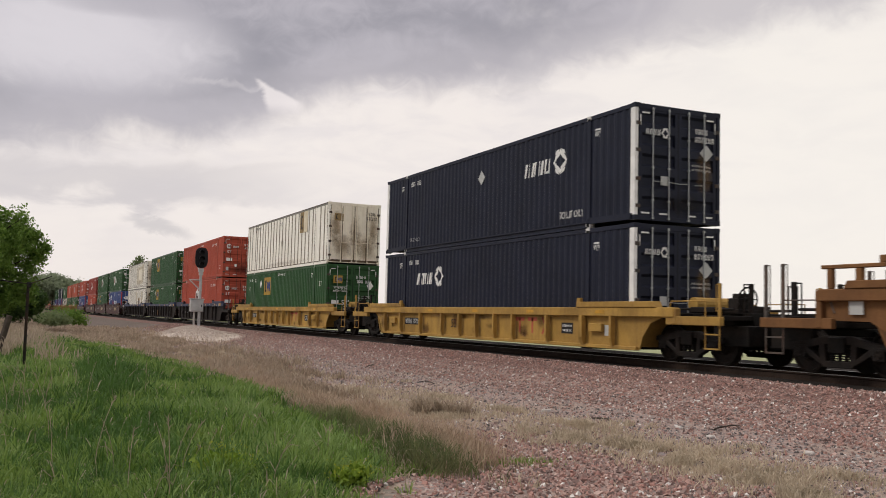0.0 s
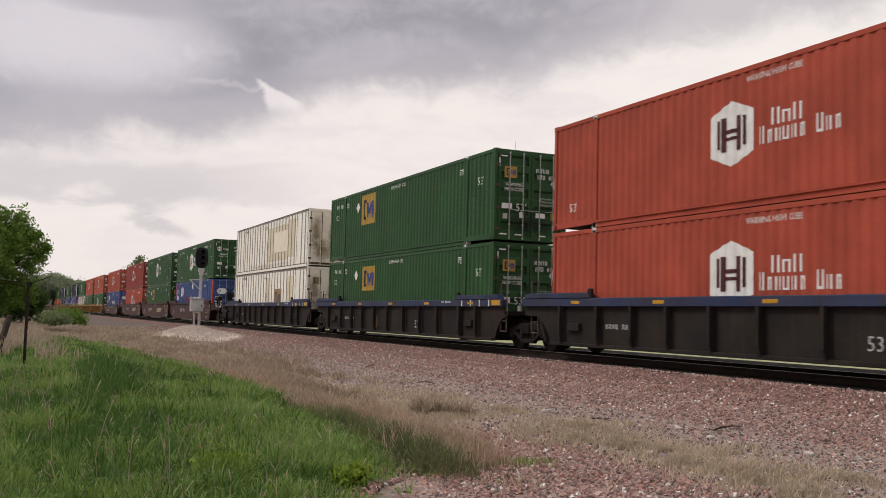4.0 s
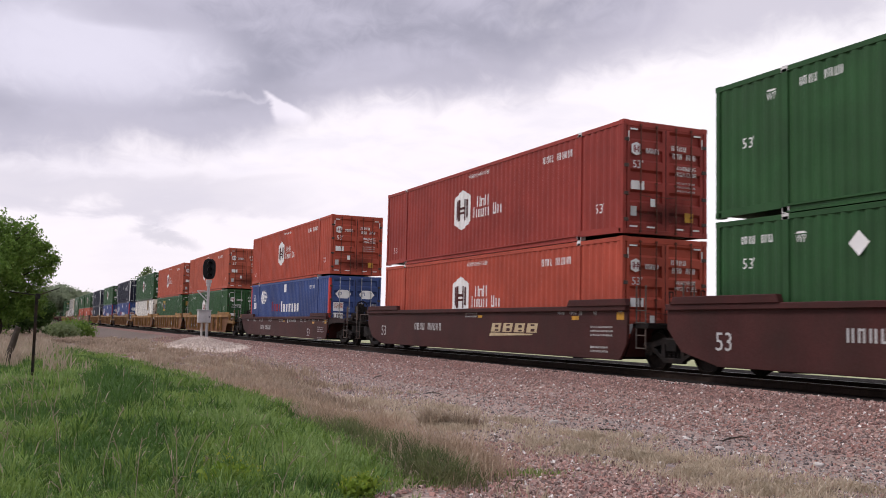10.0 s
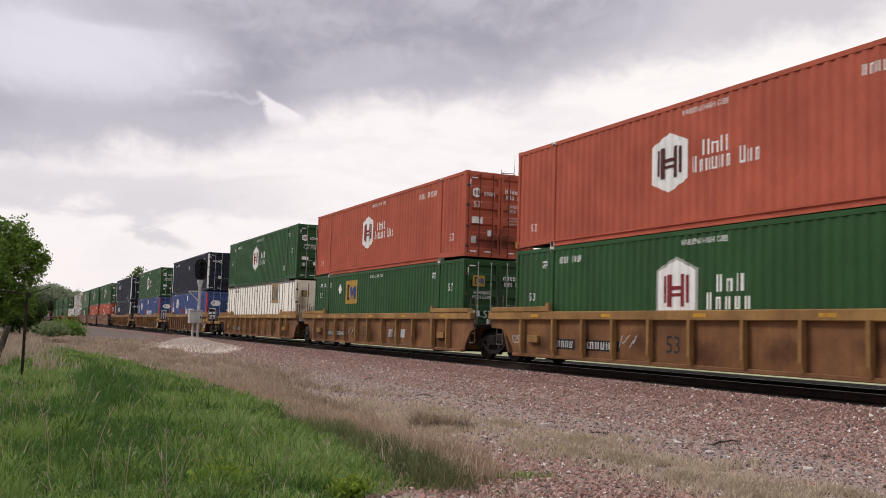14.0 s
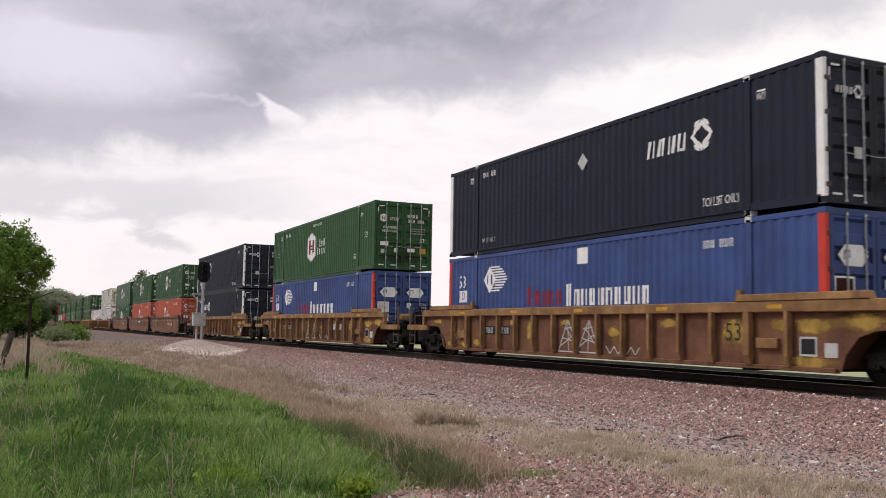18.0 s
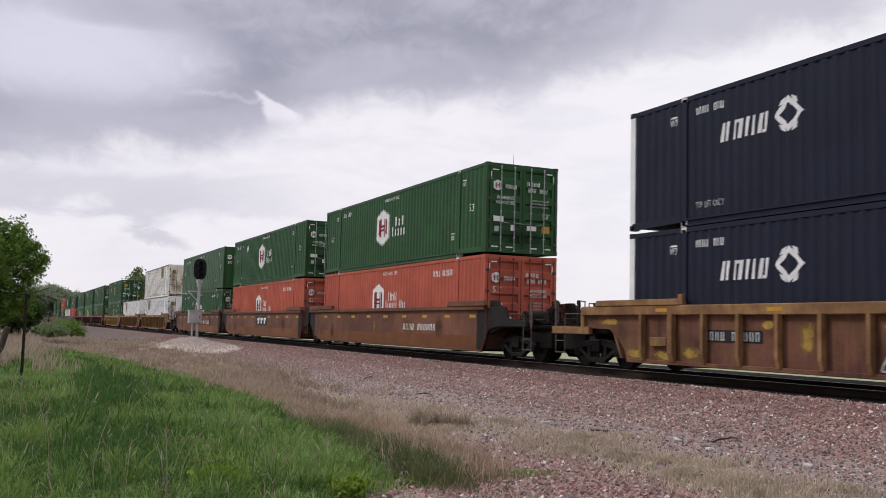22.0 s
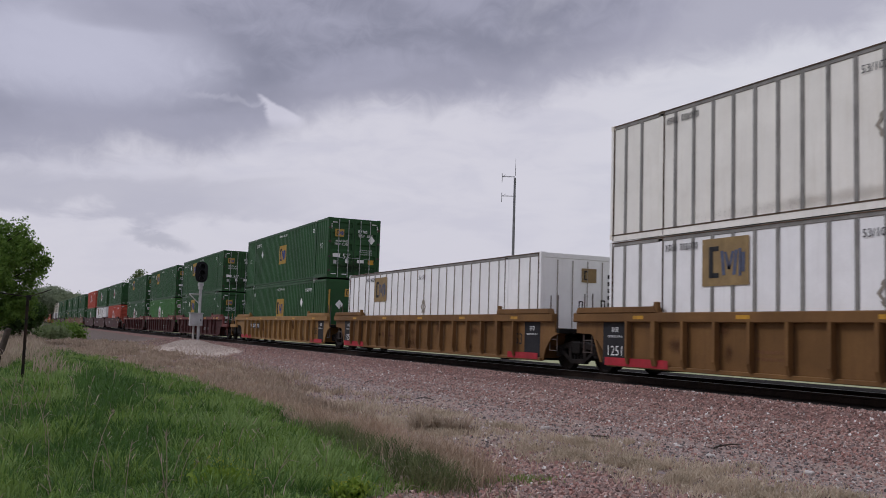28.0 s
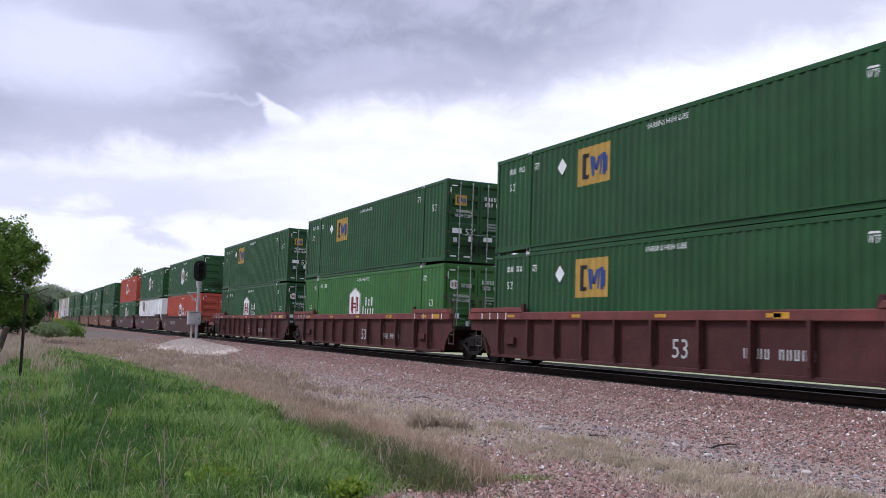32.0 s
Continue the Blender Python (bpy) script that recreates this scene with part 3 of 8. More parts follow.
NAMES = (("door_warn", "warning_text"), ("hexin", "emblem_stroke"), ("hexrim", "emblem_rim"), ("hex", "emblem"), ("word", "wordmark"), ("53", "size_number"), ("warn", "warning_text"), ("sqd", "emblem_stroke"), ("sqb", "emblem_stroke"), ("sq", "emblem"), ("dia", "placard"), ("id", "serial_number"), ("top_lift", "lifting_text"), ("umd", "emblem"), ("um", "wordmark"), ("st_word", "wordmark"), ("st_red", "wordmark"), ("st_", "emblem"), ("sticker", "sticker"), ("corner", "reflective_tape"), ("panel", "emblem"), ("small", "small_print"), ("stain", "stain"))


LINES = ("placard", "stain", "wordmark", "serial_number", "small_print", "warning_text", "lifting_text", "reflective_tape", "emblem_stroke", "sticker", "marking", "size_number")


def mark_name(key):
    k = str(key[0] if isinstance(key, tuple) else key)
    for a, b in NAMES:
        if a in k:
            return b
    return "marking"


def container(name, label, group, paint, style, shapes, at, detail=True, post=None, cast=None, doors="leaf", door_paint=None, door_shapes=(), seam=None, roof_paint=None, seam_w=0.046, rod_paint=None):
    """A 53-foot container at its base. shapes: (key, outlines, paint) on the side; door_shapes on the end."""
    c = thing(name, label, "shipping container", group, at=at)
    post = post or paint
    cast = cast or CAST_DARK
    dp = door_paint or paint
    part("side_wall", lambda: side_wall(style), paint, c, key=("side", style))
    part("side_wall", lambda: side_wall(style), paint, c, key=("side", style), turn=180)

    def roof():
        mb = Mb().box(-HALF + 0.02, HALF - 0.02, -HW + 0.03, HW - 0.03, CH - 0.07, CH - 0.02)
        if style != "panel":
            for i in range(44):
                x = -HALF + 0.3 + i * (CL - 0.6) / 43
                mb.box(x - 0.09, x + 0.09, -HW + 0.12, HW - 0.12, CH - 0.021, CH - 0.004)
        return mb

    part("roof", roof, roof_paint or paint, c, key=("roof", style))
    part("floor", lambda: Mb().box(-HALF + 0.06, HALF - 0.06, -HW + 0.07, HW - 0.07, 0.12, 0.17), CAST_DARK, c, key=("cfloor",))

    def front():
        mb = Mb()
        poly, n = [], 9
        for i in range(n):
            y = -HW + 0.1 + i * (CW - 0.2) / n
            p = (CW - 0.2) / n
            poly += [(-HALF + 0.02, y), (-HALF + 0.02, y + p * 0.5), (-HALF + 0.05, y + p * 0.65), (-HALF + 0.05, y + p * 0.85)]
        poly += [(-HALF + 0.02, HW - 0.1), (-HALF + 0.09, HW - 0.1), (-HALF + 0.09, -HW + 0.1)]
        return mb.prism(poly, "z", 0.15, CH - 0.08)

    part("front_wall", front, paint, c, key=("front",))
    for s in (-1, 1):
        part("top_rail", lambda: Mb().box(-HALF + 0.09, HALF - 0.09, -0.035, 0.035, CH - 0.12, CH - 0.01), SEAM if style == "panel" else paint, c, key=("toprail",), at=(0, s * (HW - 0.033), 0), bevel=0.008)

        def rail():
            if style == "panel":
                return Mb().box(-HALF + 0.09, HALF - 0.09, -0.045, 0.045, 0.0, 0.16)
            mb = Mb().prism([(-0.046, 0.0), (-0.046, 0.03), (-0.008, 0.045), (-0.008, 0.115), (-0.046, 0.13), (-0.046, 0.172), (0.04, 0.172), (0.04, 0.0)], "x", -POST + 0.05, POST - 0.05)
            for q in (-1, 1):
                mb.prism([(q * (POST + 0.05), 0.10), (q * (HALF - 0.09), 0.07), (q * (HALF - 0.09), 0.22), (q * (POST + 0.05), 0.26)], "y", -0.04, 0.04)
            return mb

        part("bottom_rail", rail, paint, c, key=("botrail", style == "panel"), at=(0, s * (HW - 0.037), 0), turn=0 if s < 0 else 180)
    for x in (-1, 1):
        for s in (-1, 1):
            pw = 0.095 if post is not paint and s < 0 else 0.06
            part("corner_post", lambda: Mb().box(-pw, pw, -0.05, 0.05, 0.06, CH - 0.06), post if s < 0 else paint, c, key=("cpost", pw), at=(x * (HALF + 0.002 - pw), s * (HW - 0.048), 0), bevel=0.012)
            part("stacking_post", lambda: Mb().box(-0.085, 0.085, -0.045, 0.045, 0.0, CH - 0.05), paint, c, key=("spost",), at=(x * POST, s * (HW - 0.042), 0), bevel=0.012)
            if detail:
                for z in (0.06, CH - 0.06):
                    part("corner_casting", lambda: casting(), cast, c, key=("cast",), at=(x * POST, s * (HW - 0.078), z))
                    part("corner_casting", lambda: casting(), dp, c, key=("cast",), at=(x * (HALF - 0.085), s * (HW - 0.078), z if z > 1 else 0.12))
    for z0, z1, n in ((0.06, 0.17, "door_sill"), (CH - 0.15, CH - 0.01, "door_header")):
        part(n, lambda: Mb().box(HALF - 0.10, HALF - 0.004, -HW + 0.1, HW - 0.1, z0, z1), dp, c, key=(n,), bevel=0.008)
    if doors == "blank":
        def plain_end():
            return Mb().box(HALF - 0.07, HALF - 0.015, -HW + 0.1, HW - 0.1, 0.17, CH - 0.15)
        part("end_wall", plain_end, dp, c, key=("plainend",))
    else:
        for s in (-1, 1):
            d = part("door", (lambda: door_leaf(s)) if doors == "leaf" else (lambda: flat_leaf(s)), dp, c, key=(doors, s))
            if detail:
                for y in ((0.30, 0.78) if doors == "leaf" else (0.12, 0.66)):
                    part("lock_rod", lambda: lock_rod(s * y), rod_paint or (ROD if doors == "leaf" else STAINED), d, key=("rod", s, y))
                for z in (0.4, 1.05, 1.75, 2.4):
                    part("hinge", lambda: Mb().box(HALF - 0.03, HALF + 0.012, -0.07, 0.07, -0.045, 0.045), CAST_DARK, d, key=("hinge",), at=(0, s * 1.2, z), bevel=0.008)
        part("door_seal", lambda: Mb().box(HALF - 0.06, HALF - 0.008, -0.012, 0.012, 0.18, CH - 0.16), SEAL, c, key=("seal",))
    if style == "panel" and detail:
        for x, w in ((-HALF + 0.135, 0.02), (HALF - 0.135, 0.02), (POST - 0.1, 0.014), (-POST + 0.1, 0.014)):
            part("edge_strip", lambda: Mb().box(-w, w, -0.004, 0.012, 0.02, CH - 0.03), EDGE, c, key=("edge", w), at=(x, -HW - 0.006, 0))
        part("edge_strip", lambda: Mb().box(-HALF + 0.1, HALF - 0.1, -0.004, 0.012, -0.012, 0.012), EDGE, c, key=("edgelong",), at=(0, -HW - 0.008, CH - 0.03))
        part("edge_strip", lambda: Mb().box(-HALF + 0.1, HALF - 0.1, -0.004, 0.012, -0.016, 0.016), EDGE, c, key=("edgelow",), at=(0, -HW - 0.010, 0.15))
        if doors == "flat":
            for y in (-1.19, -0.6, 0.0, 0.6, 1.19):
                part("gasket", lambda: Mb().box(-0.004, 0.006, -0.014, 0.014, 0.18, CH - 0.16), EDGE, c, key=("gask",), at=(HALF - 0.012, y, 0))
            part("rusty_sill", lambda: Mb().box(HALF - 0.02, HALF + 0.004, -HW + 0.06, HW - 0.06, 0.10, 0.20), EDGE, c, key=("rsill",))
    if seam:
        def seam_post():
            return Mb().box(-seam_w, seam_w, -0.004, 0.012, 0.15, CH - 0.11)
        n = 26
        for i in range(1, n):
            x = -HALF + i * CL / n
            if abs(abs(x) - POST) < 0.2:
                continue
            part("seam_post", seam_post, seam, c, key=("seam", seam_w), at=(x, -HW - 0.004, 0))
    for key, polys, m in shapes:
        nm = mark_name(key)
        ob = part(nm, lambda: on_side(polys(), "panel", 0.016) if nm == "placard" else on_side(polys(), style, 0.016 if nm == "emblem_stroke" and style != "panel" else 0.027 if nm == "emblem_stroke" else 0.006 if nm == "stain" else 0.0035 if nm == "emblem_rim" else None), m, c, key=("mk", style, key))
        if nm in LINES or len(polys()) > 1:
            ob["kind"] = "stuff"
    if detail or door_shapes:
        for key, polys, m in door_shapes:
            nm = mark_name(key)
            ob = part(nm, lambda: on_door(polys(), 0.013 if nm == "emblem_stroke" else 0.007 + 0.0004 * int(key[-1]) if nm == "stain" else 0.010), m, c, key=("dk", key))
            if nm in LINES or len(polys()) > 1:
                ob["kind"] = "stuff"
    return c


def casting():
    mb = Mb().box(-0.089, 0.089, -0.081, 0.081, -0.059, 0.059)
    return mb


# markings shared by many containers
def d_text(text, y, z, h):
    return [[(a + y, b + z) for a, b in q] for q in letters(text, h)]


CORNERS = [("corner_marks", lambda: [rect(-0.98, 2.67, 0.22, 0.04), rect(0.98, 2.67, 0.22, 0.04), rect(-1.135, 2.48, 0.035, 0.26), rect(1.135, 2.48, 0.035, 0.26), rect(-0.98, 0.24, 0.24, 0.04), rect(-0.45, 0.24, 0.24, 0.04), rect(0.42, 0.24, 0.24, 0.04), rect(0.95, 0.24, 0.2, 0.04)], MARK)]
IDS = [("door_id", lambda: shift(bars(5, 0.62, 0.13, gap_at=(4,)), 0.46, 2.30) + shift(bars(7, 0.74, 0.14, gap_at=(3,)), 0.56, 2.10), MARK)]
DOOR53 = [("door_53", lambda: d_text("53'", -0.86, 1.80, 0.2), MARK)]
DOOR53S = [("door_53s", lambda: d_text("53'", -0.36, 1.10, 0.24), MARK)]
DOOR53R = [("door_53r", lambda: d_text("53'", 0.86, 1.30, 0.17), MARK)]
STICKERS = [("sticker_white", lambda: [rect(-0.86, 1.12, 0.36, 0.17), rect(-0.34, 0.86, 0.15, 0.18), rect(0.34, 0.88, 0.34, 0.15)], MARK), ("sticker_grey", lambda: [rect(-0.92, 0.80, 0.15, 0.17)], MARK_DIM), ("sticker_amber", lambda: [rect(0.86, 0.86, 0.28, 0.22)], YELLOW_TAG)]
DOOR_HEX = [("door_hex", lambda: shift(hexagon(0.30, 0.34), -0.90, 2.18) + shift(bars(5, 0.42, 0.13), -0.42, 2.16), MARK), ("door_hexin", lambda: shift(inner_bars(0.3, 0.34), -0.90, 2.18), MARK_RED)]


def emblem(y, z, w, h):
    """A dark bracket, a blue zigzag and a blue block on a yellow square."""
    dark = [rect(y - w * 0.30, z, w * 0.09, h * 0.66)] + [rect(y - w * 0.20, z + k * h * 0.28, w * 0.14, h * 0.10) for k in (-1, 1)]
    b = h * 0.30
    blue = [rect(y - w * 0.04, z - h * 0.03, w * 0.07, b * 1.7, -0.12), rect(y + w * 0.05, z + h * 0.02, w * 0.06, b * 1.2, -0.3), rect(y + w * 0.13, z + h * 0.02, w * 0.06, b * 1.2, 0.3), rect(y + w * 0.22, z - h * 0.03, w * 0.07, b * 1.7, 0.12)]
    hook = [rect(y + w * 0.32, z - h * 0.03, w * 0.06, h * 0.56), rect(y + w * 0.38, z - h * 0.03, w * 0.08, h * 0.40)]
    return dark, blue + hook


DOOR_SQUARE = [("door_panel", lambda: [rect(-0.74, 2.18, 0.44, 0.36)], MARK_YELLOW), ("door_hexin_dark", lambda: emblem(-0.74, 2.18, 0.44, 0.36)[0], MARK_BLACK), ("door_hexin_blue", lambda: emblem(-0.74, 2.18, 0.44, 0.36)[1], MARK_BLUE)]
DOOR_DIAMOND = [("door_diamond", lambda: shift(diamond(0.34, 0.42), 0.86, 1.92), MARK)]


def big53(u, z, h=0.25):
    return (("53", u, z), lambda: shift(letters("53'", h), u, z), MARK)


def warn(u=0.04, z=2.62):
    return (("warn", u), lambda: shift(letters("WARNING HIGH CUBE", 0.13, 1.5), u, z), MARK)


def idbars(u, z, n=11, w=1.55, h=0.2):
    return (("id", u, z, n), lambda: shift(bars(n, w, h, gap_at=(4,)), u, z), MARK)


def tops(a, b):
    def one(u):
        return shift(letters("WTP", 0.15, 0.25), u, 2.38) + shift([[(-0.14, 0.10), (0.14, 0.10), (0.08, 0.14), (-0.08, 0.14)]], u, 2.38)
    return [(("ntp", a), lambda: one(a), MARK), (("ntp", b), lambda: one(b), MARK)]


def hex_marks(u, w, inc, low53, red=False, inner=False):
    z = 1.57
    out = [(("hex", u), lambda: shift(hexagon(1.30, 1.38), u, z), MARK), (("hexin", u), lambda: shift(inner_bars(1.30, 1.38), u, z), MARK_RED if red or not low53 else MARK_BROWN)] + ([] if low53 else [(("hexrim", u), lambda: shift(hexagon(1.42, 1.52), u, z), RIM)])
    if inc:
        out.append((("word", u), lambda: shift(bars(3, 0.85, 0.34, tall=(0, 2)), 0.42 + u + 1.1, 1.73) + shift(bars(10, 2.1, 0.36, gap_at=(6,), tall=(0, 7)), 0.72 + u + 1.1, 1.40), MARK))
    else:
        out.append((("word", u), lambda: shift(bars(3, 0.92, 0.36, tall=(0, 2)), 0.85, 1.69) + shift(bars(5, 1.42, 0.36, tall=(0,)), 0.80, 1.32), MARK))
    out += [big53(7.05, 0.76 if low53 else 1.55), big53(-7.1, 0.6 if low53 else 1.55, 0.22), warn()]
    if low53:
        out.append(idbars(4.95, 2.42))
    else:
        low = [("ia", lambda: shift(bars(2, 0.22, 0.15), 5.64, 0.66) + [rect(5.64, 0.80, 0.28, 0.03)], MARK)]
        small = [("low_note", lambda: shift(bars(6, 0.34, 0.07), 5.72, 0.66) + shift(bars(6, 0.34, 0.07), -5.72, 0.50), MARK_DIM)]
        out += [idbars(-6.9, 2.46, 8, 0.95, 0.17)] + small + tops(5.75, -5.75) if inner else [idbars(-5.2, 2.5, 9, 1.1, 0.17)] + low + tops(6.5, -6.45)
    return out


def square_marks(u, z, w=1.45, h=1.0, dia=-4.36, dz=2.2, old=False, z53=1.98, idu=-6.9):
    y = OLD_YELLOW if old else MARK_YELLOW
    out = [(("sq", u, z, w), lambda: [rect(u, z, w, h)], y), (("sqd", u, z, w), lambda: shift(emblem(0, 0, w, h)[0], u, z), MARK_BLACK), (("sqb", u, z, w), lambda: shift(emblem(0, 0, w, h)[1], u, z), OLD_BLUE if old else MARK_BLUE)]
    if not old:
        out += [(("dia", dia, dz), lambda: shift(diamond(0.46, 0.46), dia, dz), MARK), big53(7.1, z53), big53(-7.1, z53, 0.22), warn(), idbars(idu, 2.45, 8, 0.9, 0.16)] + tops(5.7, -5.7)
    return out


def navy_marks(u):
    right = u > 0
    return [(("um", u), lambda: shift(bars(4, 1.45, 0.40, slant=0.15, fill=0.22), u, 1.88), MARK), (("umd", u), lambda: shift(open_diamond(0.76, 0.72), u + 1.2, 1.93), MARK), ("top_lift", lambda: shift(letters("TOP LIFT ONLY", 0.19, 1.12), 5.28, 0.43), MARK), ("top_lift_s", lambda: shift(letters("TOP LIFT ONLY", 0.14, 0.9), -5.3, 0.43), MARK_DIM), idbars(-5.3, 2.5, 8, 0.9, 0.16)] + ([("umdia", lambda: shift(diamond(0.48, 0.46), 0.05, 2.05), MARK_DIM)] if right else []) + tops(6.5, -6.45)


def stack_marks():
    def swoosh():
        o = []
        for i in range(10):
            z = 1.72 + i * 0.08
            e = -4.05 - 0.035 * abs(i - 4.5) ** 1.7
            o.append([(-5.1, z), (e, z), (e, z + 0.045), (-5.1, z + 0.045)])
        return o
    return [("st_dia", lambda: shift(diamond(0.80, 0.84), -5.12, 2.08), MARK), ("st_hexin", lambda: disc(0.2, 16, -5.10, 2.08), MARK_BLUE), ("st_swoosh", swoosh, MARK), ("st_red", lambda: shift(bars(5, 1.9, 0.54, tall=(0,), fill=0.24), -1.88, 1.52), CRIMSON), ("st_word", lambda: shift(bars(10, 3.7, 0.58, tall=(0,), fill=0.24), 1.06, 1.50), MARK), ("st_sq", lambda: [rect(0.05, 2.5, 0.5, 0.42)], MARK), ("st_id", lambda: shift(bars(10, 0.95, 0.17, gap_at=(4,)), 5.2, 2.43), MARK), ("st_53n", lambda: shift(letters("53", 0.40, 0.5), -7.08, 2.08), MARK), ("st_110", lambda: [rect(-7.05, 1.61, 0.58, 0.38)], MARK), ("st_hexin110", lambda: shift(letters("110", 0.26, 0.4), -7.05, 1.63), MARK_BLUE)]


PLATE = ((-0.42, 0.0), (-0.24, 0.2), (0.2, 0.2), (0.36, 0.0), (0.2, -0.2), (-0.24, -0.2))
DOOR_STACK = [("ds_dia", lambda: shift([list(PLATE)], -0.58, 2.02) + shift([list(PLATE)], 0.60, 2.02), MARK), ("ds_sticker", lambda: [rect(-0.84, 1.42, 0.50, 0.42), rect(-0.84, 0.98, 0.48, 0.30), rect(0.30, 1.50, 0.2, 0.2)], MARK), ("ds_sticker_red", lambda: [rect(-0.84, 1.47, 0.44, 0.24)], FADED_RED), ("ds_hexin110", lambda: d_text("110\"", -0.84, 0.98, 0.2), MARK_BLACK), ("ds_small", lambda: [q for k in range(3) for q in shift(bars(4, 0.34, 0.08), 0.92, 1.55 - 0.14 * k)], MARK_DIM), ("ds_hexin", lambda: [q for y in (-0.78, 0.40) for q in shift([rect(-0.06, 0.0, 0.03, 0.16), rect(0.02, 0.09, 0.12, 0.03), rect(0.07, 0.02, 0.03, 0.14)], y, 2.02)], MARK_BLUE)]
DOOR_NAVYX = CORNERS + [("du", lambda: shift(bars(4, 0.46, 0.14, slant=0.1), -0.76, 2.22) + shift(open_diamond(0.26, 0.28), -0.40, 2.22), MARK), ("du_id", lambda: shift(bars(4, 0.40, 0.13), 0.70, 2.36) + shift(bars(6, 0.62, 0.14), 0.80, 2.16), MARK), ("du_dia", lambda: shift(diamond(0.42, 0.42), 0.86, 1.84), MARK_DIM), ("du_box", lambda: [rect(-0.42, 1.05, 0.22, 0.22)], MARK_DIM), ("du_small", lambda: shift(bars(8, 0.6, 0.05), 0.7, 1.5) + shift(bars(8, 0.6, 0.05), 0.7, 1.4), MARK_DIM)]
DOOR_GRIME = [("stain_g5", lambda: [rect(0.0, 0.6, 2.3, 1.0)], SOOT_STAIN)]
DOOR_NAVYX = DOOR_NAVYX + [("stain_n5", lambda: [rect(0.80, 1.35, 0.55, 1.5)], DOOR_STAIN), ("stain_n6", lambda: [rect(0.1, 0.5, 2.0, 0.7)], SOOT_STAIN)]
DOOR_BASE = DOOR_GRIME + CORNERS + IDS + DOOR_HEX
WARN_L = [("door_warn_l", lambda: shift(letters("WARNING", 0.11, 0.62), -0.62, 1.80) + shift(letters("HIGH CUBE", 0.11, 0.66), -0.62, 1.65), MARK)]
WARN_R = [("door_warn_r", lambda: shift(letters("WARNING", 0.11, 0.62), 0.62, 1.80) + shift(letters("HIGH CUBE", 0.11, 0.66), 0.62, 1.65), MARK)]
LINES_R = [("door_small_r", lambda: shift(bars(10, 0.7, 0.05), 0.62, 1.78) + shift(bars(10, 0.7, 0.05), 0.62, 1.68) + shift(bars(10, 0.7, 0.05), 0.62, 1.58), MARK_DIM)]
LINES_LOW = [("door_small_low", lambda: shift(bars(10, 0.6, 0.05), 0.62, 1.42) + shift(bars(10, 0.6, 0.05), 0.62, 1.32) + shift(bars(10, 0.6, 0.05), 0.62, 1.22), MARK_DIM)]
STICKERS_RED = [("sticker_white_r", lambda: [rect(-0.86, 1.27, 0.40, 0.22), rect(-0.40, 0.86, 0.14, 0.2)], MARK), ("sticker_grey_r", lambda: [rect(-0.98, 0.62, 0.18, 0.24)], MARK_DIM), ("sticker_amber_r", lambda: [rect(0.72, 0.55, 0.26, 0.24)], YELLOW_TAG)]
HEXG = DOOR_BASE + WARN_L + LINES_R + DOOR53R + STICKERS
HEXR = DOOR_BASE + WARN_R + LINES_LOW + DOOR53 + STICKERS_RED
SQUAREG = DOOR_GRIME + CORNERS + IDS + WARN_L + LINES_LOW + DOOR_SQUARE + DOOR_DIAMOND + DOOR53S + STICKERS
DOOR_WHITE = [(f"stain_{i}", (lambda q: lambda: [rect(*q)])(q), DOOR_STAIN) for i, q in enumerate(((-0.58, 0.85, 1.24, 1.5), (0.60, 0.80, 1.2, 1.5), (0.02, 1.3, 0.7, 2.4), (-0.92, 1.75, 0.7, 1.9), (0.92, 1.6, 0.6, 1.8)))] + [("dw_id", lambda: shift(bars(4, 0.36, 0.16), 0.86, 2.42) + shift(bars(6, 0.5, 0.16), 0.86, 2.2), MARK_BLACK), ("dw_panel", lambda: [rect(-0.78, 2.2, 0.44, 0.34)], OLD_YELLOW), ("dw_hexin", lambda: emblem(-0.78, 2.2, 0.44, 0.34)[0], MARK_BLACK)]
WHITE_ID = [("stain_foot", lambda: [rect(-4 + 4.0 * k, 0.30, 4.4, 0.34) for k in range(3)], FOOT_STAIN), ("w_id", lambda: shift(bars(11, 1.1, 0.15, gap_at=(4,)), -5.35, 2.60), MARK_BLACK), ("w_53", lambda: shift(letters("53/102", 0.15), -0.2, 2.5), MARK_BLACK), ("w_dia", lambda: shift(open_diamond(0.44, 0.5), 0.0, 1.45), PALE_SEAM)]
